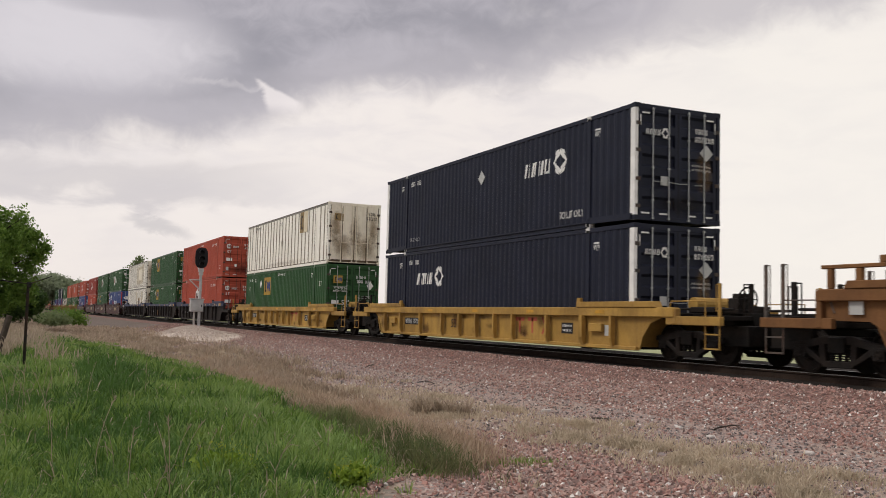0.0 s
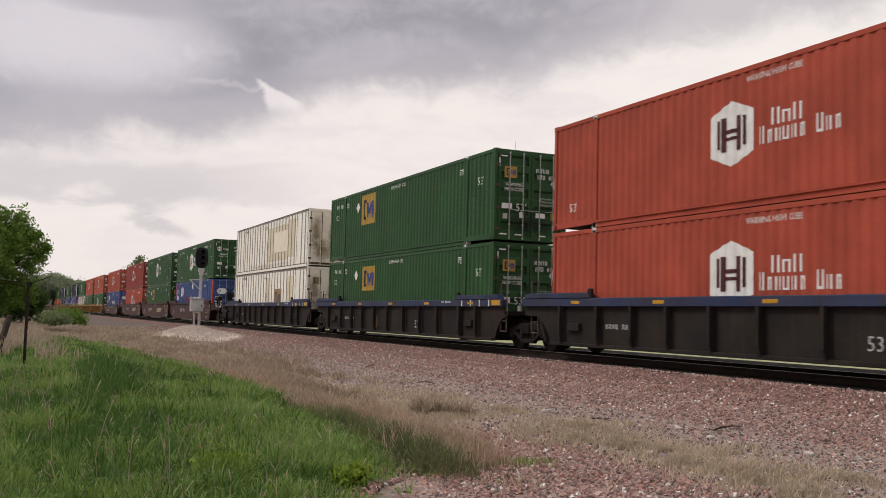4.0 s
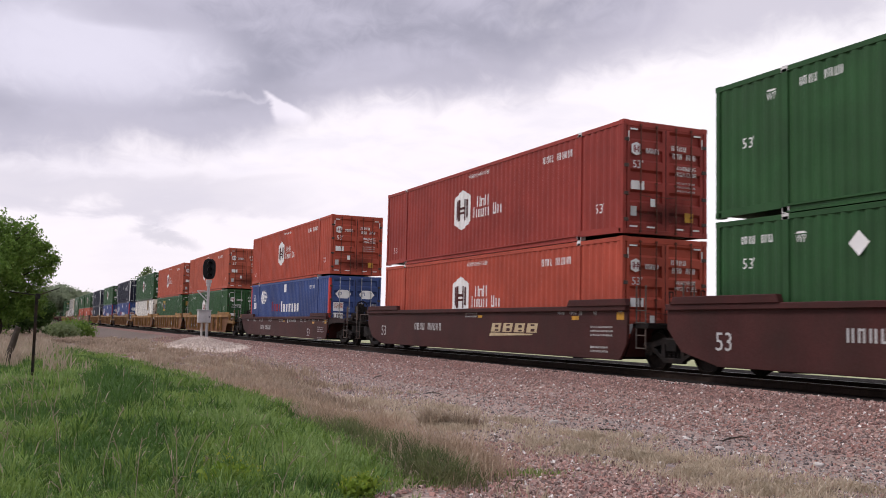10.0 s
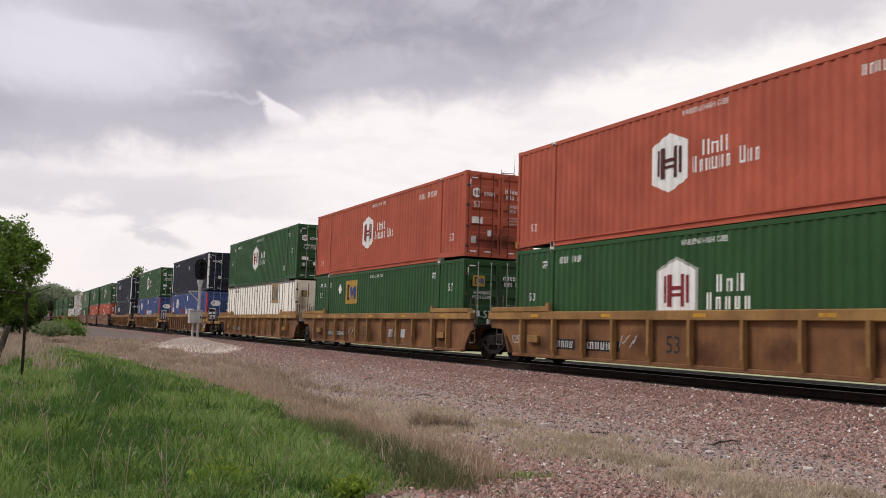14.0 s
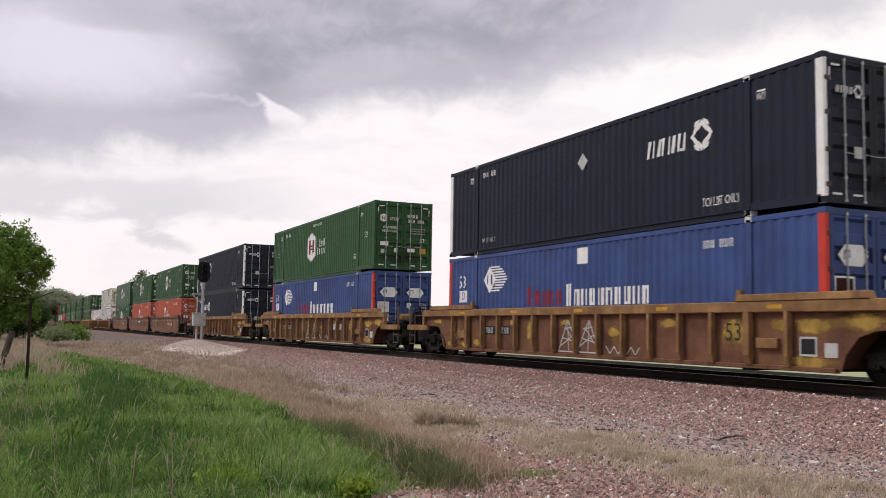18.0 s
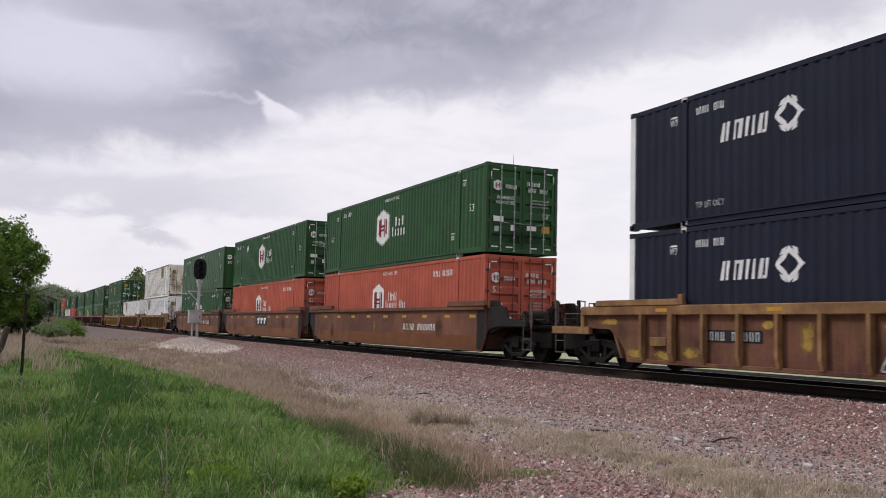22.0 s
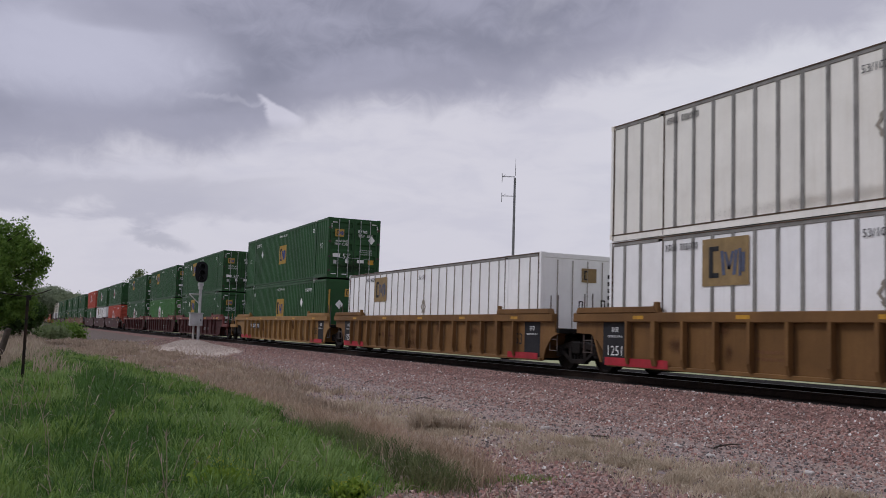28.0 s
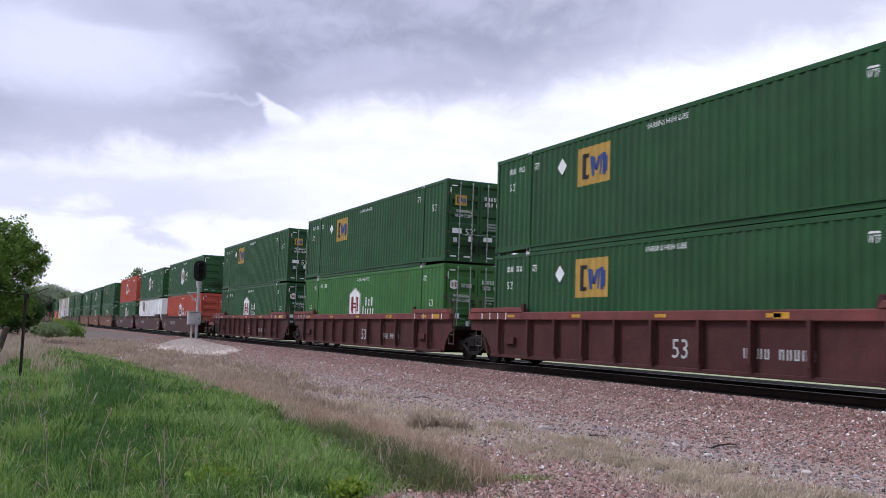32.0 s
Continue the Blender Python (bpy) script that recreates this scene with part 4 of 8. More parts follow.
KINDS = {
    "hex_green": ("green corrugated steel shipping container with a white hexagon emblem", HEX_GREEN, "wave", lambda: hex_marks(-0.85, 0, False, False), dict(cast=CAST, door_shapes=HEXG)),
    "hex_green_inc": ("green corrugated shipping container with a white hexagon and wordmark", HEX_GREEN, "wave", lambda: [q for q in hex_marks(-1.06, 0, True, False) if q[0] != "ia"] + [("top_lift_low", lambda: shift(letters("TOP LIFT ONLY", 0.17, 1.05), 5.3, 0.43), MARK), ("top_lift_near", lambda: shift(letters("TOP LIFT ONLY", 0.13, 0.85), -5.3, 0.40), MARK_DIM), idbars(5.0, 2.45, 10, 1.2, 0.17), (("dia", -2.9, 2.0), lambda: shift(diamond(0.44, 0.46), -2.9, 2.0), RIM)], dict(cast=CAST, door_shapes=HEXG)),
    "hex_green_wide": ("green shipping container with widely spaced ribs and hexagon emblem", HEX_GREEN, "wide", lambda: hex_marks(-0.87, 0, True, False) + [(("dia", -2.1, 1.8), lambda: shift(diamond(0.44, 0.44), -2.1, 1.8), MARK)], dict(doors="flat", cast=HEX_GREEN, rod_paint=HEX_GREEN, door_shapes=DOOR_HEX + DOOR53 + DOOR_DIAMOND + IDS)),
    "hex_green_dia": ("green corrugated shipping container with hexagon emblem and diamond placard", HEX_GREEN, "wave", lambda: hex_marks(-0.85, 0, False, False, inner=True) + [(("dia", -4.33, 2.25), lambda: shift(diamond(0.46, 0.46), -4.33, 2.25), MARK)], dict(cast=CAST, door_shapes=HEXG)),
    "hex_light": ("light green corrugated shipping container with a white hexagon emblem", LIGHT_GREEN, "wave", lambda: hex_marks(-0.85, 0, False, False), dict(cast=CAST, door_shapes=HEXG)),
    "hex_red": ("weathered orange-red corrugated shipping container with white hexagon emblem", HEX_RED, "wave", lambda: hex_marks(-1.13, 0, True, True), dict(cast=CAST, rod_paint=ROD_RED, door_shapes=HEXR)),
    "hex_faded": ("faded pale red corrugated shipping container with white hexagon emblem", FADED_RED, "wave", lambda: hex_marks(-1.13, 0, True, True, True), dict(cast=CAST, rod_paint=ROD_RED, door_shapes=HEXR)),
    "hex_salmon": ("faded salmon-red corrugated shipping container with cream hexagon emblem", FADED_RED, "wave", lambda: hex_marks(-1.13, 0, True, True), dict(cast=CAST, rod_paint=ROD_RED, door_shapes=HEXR)),
    "hex_deep": ("deep red corrugated shipping container with white hexagon emblem", DEEP_RED, "wave", lambda: hex_marks(-1.13, 0, True, True), dict(cast=CAST, rod_paint=ROD_RED, door_shapes=HEXR)),
    "square_green": ("green corrugated shipping container with a yellow square emblem", SQUARE_GREEN, "wave", lambda: square_marks(-2.87, 2.05), dict(cast=CAST, door_shapes=SQUAREG)),
    "square_green_big": ("green corrugated shipping container with a large yellow square emblem", SQUARE_GREEN, "wave", lambda: square_marks(-3.15, 2.04, 1.57, 1.25), dict(cast=CAST, door_shapes=SQUAREG)),
    "square_green_mid": ("green corrugated shipping container with yellow emblem at mid-side", SQUARE_GREEN, "wave", lambda: square_marks(0.05, 1.6, dz=1.86, dia=-4.35, z53=1.6, idu=-5.15), dict(cast=CAST, door_shapes=SQUAREG)),
    "square_green_blank": ("green corrugated shipping container with yellow emblem and plain end wall", SQUARE_GREEN, "wave", lambda: square_marks(0.0, 1.6, dz=1.86, dia=4.13, z53=0.75, idu=5.2), dict(cast=CAST, doors="blank", door_shapes=[("be_panel", lambda: [rect(-0.12, 2.28, 0.5, 0.36)], MARK_YELLOW), ("be_hexin", lambda: emblem(-0.12, 2.28, 0.5, 0.36)[0], MARK_BLACK), ("be_hexin_blue", lambda: emblem(-0.12, 2.28, 0.5, 0.36)[1], MARK_BLUE), ("be_dia", lambda: shift(diamond(0.4, 0.44), -0.62, 1.72), MARK), ("be_bars", lambda: [rect(-1.12, 1.75, 0.08, 1.3), rect(1.12, 1.75, 0.08, 1.3)], MARK_YELLOW)])),
    "square_white": ("weathered white smooth-sided shipping container with pale seam posts and stained doors", WHITE, "panel", lambda: [("sq_worn", lambda: [rect(3.72, 2.25, 0.66, 1.05)], OLD_YELLOW), ("sq_bare", lambda: [rect(4.40, 2.25, 0.64, 1.05)], CREAM), ("sqd_worn", lambda: emblem(4.05, 2.25, 1.33, 1.05)[0], MARK_BLACK)] + WHITE_ID, dict(doors="flat", door_paint=STAINED, seam=PALE_SEAM, door_shapes=DOOR_WHITE, cast=PALE_SEAM, roof_paint=SEAM)),
    "square_white_left": ("white smooth-sided shipping container with dark seam posts and tan emblem", CLEAN_WHITE, "panel", lambda: square_marks(-3.95, 2.2, 1.4, 1.0, old=True) + WHITE_ID, dict(doors="flat", door_paint=CLEAN_WHITE, seam=SEAM, door_shapes=DOOR_WHITE, cast=PALE_SEAM, roof_paint=SEAM)),
    "square_white_right": ("white smooth-sided shipping container with dark seam posts and tan emblem", WHITE, "panel", lambda: square_marks(4.05, 2.28, 1.3, 1.07, old=True) + WHITE_ID, dict(doors="flat", door_paint=STAINED, seam=SEAM, door_shapes=DOOR_WHITE, cast=PALE_SEAM, roof_paint=SEAM)),
    "square_white_plain": ("white smooth-sided shipping container with pale seams and tan emblem", CLEAN_WHITE, "panel", lambda: square_marks(-4.28, 2.18, 1.33, 0.95, old=True) + WHITE_ID, dict(doors="blank", door_paint=CLEAN_WHITE, seam=PALE_SEAM, seam_w=0.02, door_shapes=[("we_lines", lambda: [rect(y, 1.45, 0.03, 2.5) for y in (-0.75, -0.25, 0.25, 0.75)], PALE_SEAM), ("we_panel", lambda: [rect(0.3, 2.3, 0.5, 0.4)], OLD_YELLOW), ("we_hexin", lambda: emblem(0.3, 2.3, 0.5, 0.4)[0], MARK_BLACK), ("we_id", lambda: [rect(1.0, 2.3 - 0.2 * i, 0.12, 0.12) for i in range(8)], MARK_BLACK)], cast=PALE_SEAM, roof_paint=SEAM)),
    "square_white_stained": ("weathered white smooth-sided shipping container with cream stains and stained doors", WHITE, "panel", lambda: [("stain", lambda: [rect(0.75, 1.45, 1.3, 1.95), rect(4.95, 1.6, 1.2, 2.0), rect(2.87, 0.72, 2.94, 0.45), rect(2.87, 2.27, 2.94, 0.32)], CREAM), ("stain_mid", lambda: [rect(2.87, 1.53, 2.92, 1.14)], PALE_CREAM)] + WHITE_ID, dict(doors="flat", door_paint=STAINED, seam=PALE_SEAM, door_shapes=DOOR_WHITE[:6], cast=PALE_SEAM, roof_paint=SEAM)),
    "square_white_low": ("weathered white smooth-sided shipping container with tan patches and emblem", WHITE, "panel", lambda: [("stain_low", lambda: [rect(0.45, 1.4, 0.8, 2.2), rect(4.9, 1.4, 0.9, 2.2)], CREAM)] + square_marks(2.58, 1.32, 1.49, 1.05, old=True) + WHITE_ID, dict(doors="flat", door_paint=STAINED, seam=PALE_SEAM, door_shapes=DOOR_WHITE, cast=PALE_SEAM, roof_paint=SEAM)),
    "navy_right": ("dark navy corrugated shipping container with white wordmark and white corner posts", NAVY, "wave", lambda: navy_marks(3.49), dict(post=MARK, cast=CAST, door_shapes=DOOR_NAVYX)),
    "navy_left": ("dark navy corrugated shipping container with white wordmark and white corner posts", NAVY, "wave", lambda: navy_marks(-4.25), dict(post=MARK, cast=CAST, door_shapes=DOOR_NAVYX)),
    "stack": ("blue corrugated shipping container with red corner posts and white wordmark", BLUE, "wave", stack_marks, dict(post=POST_RED, cast=CAST, door_shapes=DOOR_STACK)),
}

# ---- well cars ----
RIBS_A = (-7.4, -5.81, -4.03, -2.23, -0.88, 0.30, 1.50, 2.63, 4.51, 6.21, 7.5)
RIBS_B = (-7.3, -5.6, -4.2, -2.9, -1.5, -0.1, 1.5, 3.0, 4.5, 6.2, 7.4)
RIBS_C = tuple(-7.3 + i * 1.045 for i in range(15))
RIBS_D = tuple(-7.0 + i * 1.0 for i in range(15))
# style: side sheet paint, chord paint, chord top, ribs, end-cap height, smooth side
STYLES = {
    "ochre": dict(sheet=YELLOW_CAR, chord=YELLOW_CAR, top=1.22, ribs=RIBS_A, label="ochre-yellow"),
    "rust": dict(sheet=RUST_PANEL, chord=RUST_CHORD, top=1.53, ribs=RIBS_C, label="rust-streaked ochre"),
    "rust_tall": dict(sheet=RUST_CAR, chord=RUST_CAR, top=1.55, ribs=RIBS_B, label="rusty orange-brown"),
    "ochre_art": dict(sheet=BROWN_OCHRE, chord=DIRTY_YELLOW, top=1.47, ribs=RIBS_B, label="dirty ochre"),
    "blue_art": dict(sheet=DARK_SHEET, rib=DARK_SHEET, chord=DARK_BLUE, top=1.46, ribs=RIBS_B, label="grimy dark blue"),
    "new_art": dict(sheet=NEW_YELLOW, chord=NEW_YELLOW, top=1.50, ribs=RIBS_D, label="clean ochre"),
    "new_dimmed": dict(sheet=DIMMED_OCHRE, chord=DIMMED_OCHRE, top=1.50, ribs=RIBS_D, label="dimmed ochre"),
    "brick_art": dict(sheet=BRICK_DARK, rib=BRICK_DARK, chord=BRICK, top=1.53, ribs=RIBS_B, label="brick-red"),
    "maroon": dict(sheet=MAROON, chord=MAROON, top=1.49, ribs=(), label="smooth maroon"),
    "maroon_low": dict(sheet=MAROON, chord=MAROON, top=1.26, ribs=(), label="smooth low maroon"),
    "brown": dict(sheet=BROWN, chord=BROWN, top=1.59, ribs=(), label="smooth orange-brown"),
}
TRUCK = 9.75
GRAB = mat("worn_grab_iron", (0.115, 0.105, 0.095), 0.55, 0.3, vary=0.3, scale=5.0, dirt=RUST, dirt_amt=0.4)
SIDE = 1.50


def wheel_set(r):
    mb = Mb()
    n = 26
    for s in (-1, 1):
        rings = ((s * 0.69, r + 0.03), (s * 0.72, r + 0.03), (s * 0.73, r), (s * 0.82, r - 0.006), (s * 0.83, r - 0.05), (s * 0.79, r - 0.07), (s * 0.79, 0.19), (s * 0.84, 0.15), (s * 0.84, 0.085))
        k = len(mb.v)
        for y, q in rings:
            for i in range(n):
                t = 2 * math.pi * i / n
                mb.v.append((q * math.cos(t), y, q * math.sin(t)))
        for j in range(len(rings) - 1):
            for i in range(n):
                i2 = (i + 1) % n
                mb.f.append((k + j * n + i, k + j * n + i2, k + (j + 1) * n + i2, k + (j + 1) * n + i))
        mb.f.append(tuple(range(k, k + n)))
        mb.rod((0, s * 0.84, 0), (0, s * 1.10, 0), 0.085, 12)
        for i in range(3):
            t = 2 * math.pi * i / 3
            mb.box(0.045 * math.cos(t) - 0.012, 0.045 * math.cos(t) + 0.012, s * 1.11 - 0.014, s * 1.11 + 0.014, 0.045 * math.sin(t) - 0.012, 0.045 * math.sin(t) + 0.012)
    mb.rod((0, -0.7, 0), (0, 0.7, 0), 0.08, 12)
    return mb


def side_frame(r):
    """A cast side frame with its spring window, in x-z, wheel centres at z = r."""
    mb = Mb()
    w = 0.89
    y0, y1 = -0.07, 0.07
    mb.prism([(-w - 0.22, r + 0.16), (-w + 0.16, r + 0.20), (-0.30, r + 0.30), (0.30, r + 0.30), (w - 0.16, r + 0.20), (w + 0.22, r + 0.16), (w + 0.22, r + 0.05), (w - 0.18, r + 0.06), (0.30, r + 0.16), (-0.30, r + 0.16), (-w + 0.18, r + 0.06), (-w - 0.22, r + 0.05)], "y", y0, y1)
    for s in (-1, 1):
        mb.prism([(s * (w - 0.16), r + 0.10), (s * (w - 0.04), r + 0.02), (s * 0.40, r - 0.22), (s * 0.30, r - 0.18)], "y", y0, y1)
        mb.prism([(s * 0.44, r + 0.22), (s * 0.30, r + 0.22), (s * 0.26, r - 0.20), (s * 0.40, r - 0.20)], "y", y0, y1)
        mb.box(s * w - 0.13, s * w + 0.13, y0 - 0.01, y1 + 0.01, r - 0.12, r + 0.12)
    mb.prism([(-0.42, r - 0.16), (-0.34, r - 0.28), (0.34, r - 0.28), (0.42, r - 0.16)], "y", y0, y1)
    return mb


def truck(car, x, r=0.42, detail=True):
    t = part("truck", lambda: Mb().box(-0.19, 0.19, -1.12, 1.12, r - 0.02, r + 0.28).box(-0.6, 0.6, -0.35, 0.35, r + 0.1, r + 0.2), DARK_STEEL, car, key=("bolster", r), at=(x, 0, 0), bevel=0.02)
    for s in (-1, 1):
        part("side_frame", lambda: side_frame(r), STEEL, t, key=("sf", r), at=(0, s * 1.0, 0), bevel=0.012)
        if detail:
            for q in (-0.15, 0.0, 0.15):
                def spring():
                    mb = Mb()
                    for i in range(6):
                        mb.rod((0, 0, r - 0.17 + i * 0.045), (0, 0, r - 0.145 + i * 0.045), 0.062, 10)
                    return mb.rod((0, 0, r - 0.18), (0, 0, r + 0.08), 0.035, 8)
                part("spring", spring, DARK_STEEL, t, key=("spring", r), at=(q, s * 1.0, 0))
    sets = [part("wheelset", lambda: wheel_set(r), WHEEL, t, key=("ws", r), at=(q, 0, r)) for q in (-0.89, 0.89)]
    return sets


def well_car(style, at, front, rear, detail=True, group="train of double-stack well cars"):
    """A well car, its middle at x = 0, rail top z = 0. front (+x) and rear: 'coupler' or 'joint'."""
    st = STYLES[style]
    top, sheet, chord, ribs = st["top"], st["sheet"], st["chord"], st["ribs"]
    word = "smooth-sided" if not ribs else "ribbed"
    c = thing("well_car", f"{st['label'].replace('smooth ', '')} {word} steel well car on the rails", "rail car", group, at=at)
    wheels = []
    ends = ((1, front), (-1, rear))
    ztop = top
    cap = top + 0.17
    if ribs:
        xe = {1: 9.05 if front == "joint" else 9.8, -1: 9.35 if rear == "joint" else 9.8}
        arch = {1: 8.45, -1: 8.0 if rear == "coupler" else 7.95}

        def sheet_mesh():
            poly = [(-arch[-1], 0.25), (arch[1], 0.25), (arch[1] + 0.12, 0.55), (arch[1] + 0.40, 0.86), (arch[1] + 0.75, 0.98), (xe[1], 1.0), (xe[1], ztop - 0.2), (-xe[-1], ztop - 0.2), (-xe[-1], 1.0), (-arch[-1] - 0.75, 0.98), (-arch[-1] - 0.45, 0.82), (-arch[-1] - 0.12, 0.50)]
            return Mb().prism(poly, "y", -0.02, 0.02)

        for s in (-1, 1):
            part("side_sheet", sheet_mesh, sheet, c, key=("sheet", style, front, rear), at=(0, s * (SIDE - 0.13), 0))
            part("top_chord", lambda: Mb().box(-xe[-1], xe[1], -0.10, 0.10, ztop - 0.22, ztop), chord, c, key=("chord", style, front, rear), at=(0, s * (SIDE - 0.09), 0), bevel=0.018)
            part("bottom_sill", lambda: Mb().box(-arch[-1] + 0.05, arch[1] - 0.05, -0.07, 0.07, 0.22, 0.31), sheet, c, key=("sill", style, front, rear), at=(0, s * (SIDE - 0.10), 0), bevel=0.012)
            if detail or s < 0:
                for x in ribs:
                    if s > 0 and not detail:
                        continue
                    wide = abs(abs(x) - 6.2) < 0.35

                    def rib():
                        w = 0.075 if wide else 0.042
                        return Mb().prism([(-0.11, ztop - 0.2), (0.02, ztop - 0.2), (0.02, 0.30), (-0.05, 0.30), (-0.11, 0.48)], "x", -w, w)

                    part("rib", rib, st.get("rib", chord), c, key=("rib", ztop, wide), at=(x, s * (SIDE - 0.045) if s < 0 else s * (SIDE - 0.045), 0), turn=0 if s < 0 else 180)
            for q, kind in ends:
                if kind == "coupler":
                    part("end_step", lambda: Mb().box(9.5, 11.25, -0.06, 0.06, 0.84, 1.03).box(9.72, 9.86, -0.07, 0.07, 0.86, ztop - 0.02), sheet if style == "blue_art" else chord, c, key=("step", style), at=(0, s * (SIDE - 0.08), 0), turn=0 if q > 0 else 180, bevel=0.012)
                lim = min(xe[q] - 0.15, 9.2)
                part("guide_plate", lambda: Mb().prism([(5.95, 0), (lim, 0), (lim - 0.08, 0.14), (6.05, 0.14)], "y", -0.11, 0.11), chord, c, key=("cap", style, lim), at=(0, s * (SIDE - 0.08), ztop), turn=0 if q > 0 else 180, bevel=0.012)
                part("guide_block", lambda: Mb().prism([(-0.10, 0), (0.10, 0), (0.08, 0.24), (-0.05, 0.24)], "y", -0.05, 0.05), st.get("rib", chord), c, key=("block", style), at=(q * 6.0, s * (SIDE - 0.05), ztop), bevel=0.012)
                if detail and not style.startswith("new"):
                    part("stacking_pad", lambda: Mb().box(-0.28, 0.28, -0.05, 0.05, 0, 0.2), st.get("rib", chord), c, key=("pad", style), at=(q * 6.75, s * (SIDE - 0.06), 0.62), bevel=0.01)
    else:
        def smooth():
            poly = [(-7.9, 0.24), (8.3, 0.24), (8.55, 0.60), (8.60, ztop), (6.15, ztop), (-5.95, ztop), (-9.45, ztop), (-9.45, 0.98), (-8.95, 0.48)]
            return Mb().prism(poly, "y", -0.035, 0.035)

        for s in (-1, 1):
            part("side_sheet", smooth, sheet, c, key=("smooth", style), at=(0, s * (SIDE - 0.035), 0), bevel=0.015)
            part("top_chord", lambda: Mb().box(-9.42, 8.6, -0.12, 0.03, ztop - 0.10, ztop + 0.03), chord, c, key=("schord", style), at=(0, s * (SIDE - 0.03) if s < 0 else s * (SIDE - 0.03) + 0.09, 0), bevel=0.014)
            part("bottom_sill", lambda: Mb().box(-7.85, 8.25, -0.06, 0.05, 0.215, 0.27), sheet, c, key=("ssill", style), at=(0, s * (SIDE - 0.06), 0), bevel=0.012)
            # thin added band: paints the ground's reflected light on the lower side
            if style == "brown":
                part("lower_sheet", lambda: Mb().prism([(-8.0, 0.30), (8.25, 0.30), (8.48, 0.60), (8.49, 0.70), (-8.0, 0.70)], "y", -0.003, 0.003), BROWN_BOUNCE, c, key=("lowsheet",), at=(0, s * (SIDE + 0.001), 0))
            for q in (-1, 1):
                a, b = (6.06, 8.7) if q > 0 else (-9.2, -5.95)
                part("guide_plate", lambda: Mb().prism([(a, ztop + 0.02), (b, ztop + 0.02), (b - 0.06, ztop + 0.19), (a + 0.10, ztop + 0.19)], "y", -0.13, 0.02), chord, c, key=("scap", style, q), at=(0, s * SIDE if s < 0 else s * SIDE + 0.09, 0), bevel=0.012)
    if style == "brown":
        for s in (-1, 1):
            part("end_guard", lambda: Mb().prism([(8.62, 0.75), (9.35, 0.95), (9.35, 1.55), (9.05, 1.78), (8.62, 1.78)], "y", -0.05, 0.05), SOOT, c, key=("guard",), at=(0, s * (SIDE - 0.16), 0), bevel=0.015)
    if style == "rust_tall":
        for s in (-1, 1):
            part("end_frame", lambda: Mb().box(-9.75, -6.6, -0.06, 0.06, ztop + 0.36, ztop + 0.43).box(-9.62, -9.5, -0.05, 0.05, ztop, ztop + 0.36).box(-9.0, -8.86, -0.05, 0.05, ztop, ztop + 0.36).box(-8.35, -6.6, -0.05, 0.05, ztop, ztop + 0.36).box(-8.5, -6.9, -0.05, 0.05, ztop + 0.43, ztop + 0.56), chord, c, key=("endframe",), at=(0, s * (SIDE - 0.09), 0), bevel=0.012)
    part("well_floor", lambda: Mb().box(-8.2, 8.2, -1.3, 1.3, 0.24, 0.31), DARK_STEEL, c, key=("wfloor",))
    for q in (-1, 1):
        part("cross_beam", lambda: Mb().box(-0.15, 0.15, -1.35, 1.35, 0.18, 0.34), DARK_STEEL, c, key=("xbeam",), at=(q * 6.1, 0, 0))
        part("bulkhead", lambda: Mb().prism([(8.25, 0.3), (8.33, 0.3), (8.75, 1.12), (8.65, 1.12)], "y", -1.36, 1.36), sheet, c, key=("bulk", style), turn=0 if q > 0 else 180)
    for q, kind in ends:
        turn = 0 if q > 0 else 180
        if kind == "coupler":
            part("end_platform", lambda: Mb().box(8.7, 11.25, -0.55, 0.55, 0.86, 1.12).box(8.7, 9.3, -1.36, 1.36, 0.96, 1.10).box(10.55, 11.2, -1.36, 1.36, 0.96, 1.06), STEEL if not ribs else DARK_STEEL, c, key=("plat", bool(ribs)), turn=turn, bevel=0.01)
            part("coupler", lambda: Mb().box(11.0, 11.55, -0.12, 0.12, 0.72, 0.96).prism([(11.5, -0.17), (11.78, -0.10), (11.80, 0.12), (11.66, 0.20), (11.5, 0.17)], "z", 0.66, 1.0), STEEL, c, key=("coupler",), turn=turn)
            part("draft_gear", lambda: Mb().box(10.45, 11.5, -0.95, 0.95, 0.42, 0.86).box(11.5, 11.7, -0.35, 0.35, 0.5, 0.7), DARK_STEEL, c, key=("draft",), turn=turn, bevel=0.02)
            if not ribs and q > 0:
                for s in (-1, 1):
                    part("end_skirt", lambda: Mb().prism([(8.5, 0.62), (8.75, 0.92), (9.3, 1.0), (10.95, 1.0), (10.95, 1.16), (9.9, 1.22), (9.75, ztop - 0.02), (8.5, ztop - 0.02)], "y", -0.03, 0.03), END_GREY if style == "brown" else SKIRT, c, key=("skirt", ztop), at=(0, s * (SIDE - 0.07), 0), bevel=0.01)
                if style == "maroon" and detail:
                    part("air_cylinder", lambda: Mb().rod((8.75, 0, 0), (9.75, 0, 0), 0.17, 14).rod((8.7, 0, 0), (8.75, 0, 0), 0.1, 12).box(9.0, 9.06, -0.05, 0.05, -0.4, 0.0).box(9.45, 9.51, -0.05, 0.05, -0.4, 0.0), DARK_STEEL, c, key=("aircyl",), at=(0, -1.05, 1.78))
            part("air_hose", lambda: Mb().rod((11.2, -0.35, 0.78), (11.5, -0.33, 0.42), 0.03).rod((11.5, -0.33, 0.42), (11.78, -0.25, 0.40), 0.03), SEAL, c, key=("hose",), turn=turn)
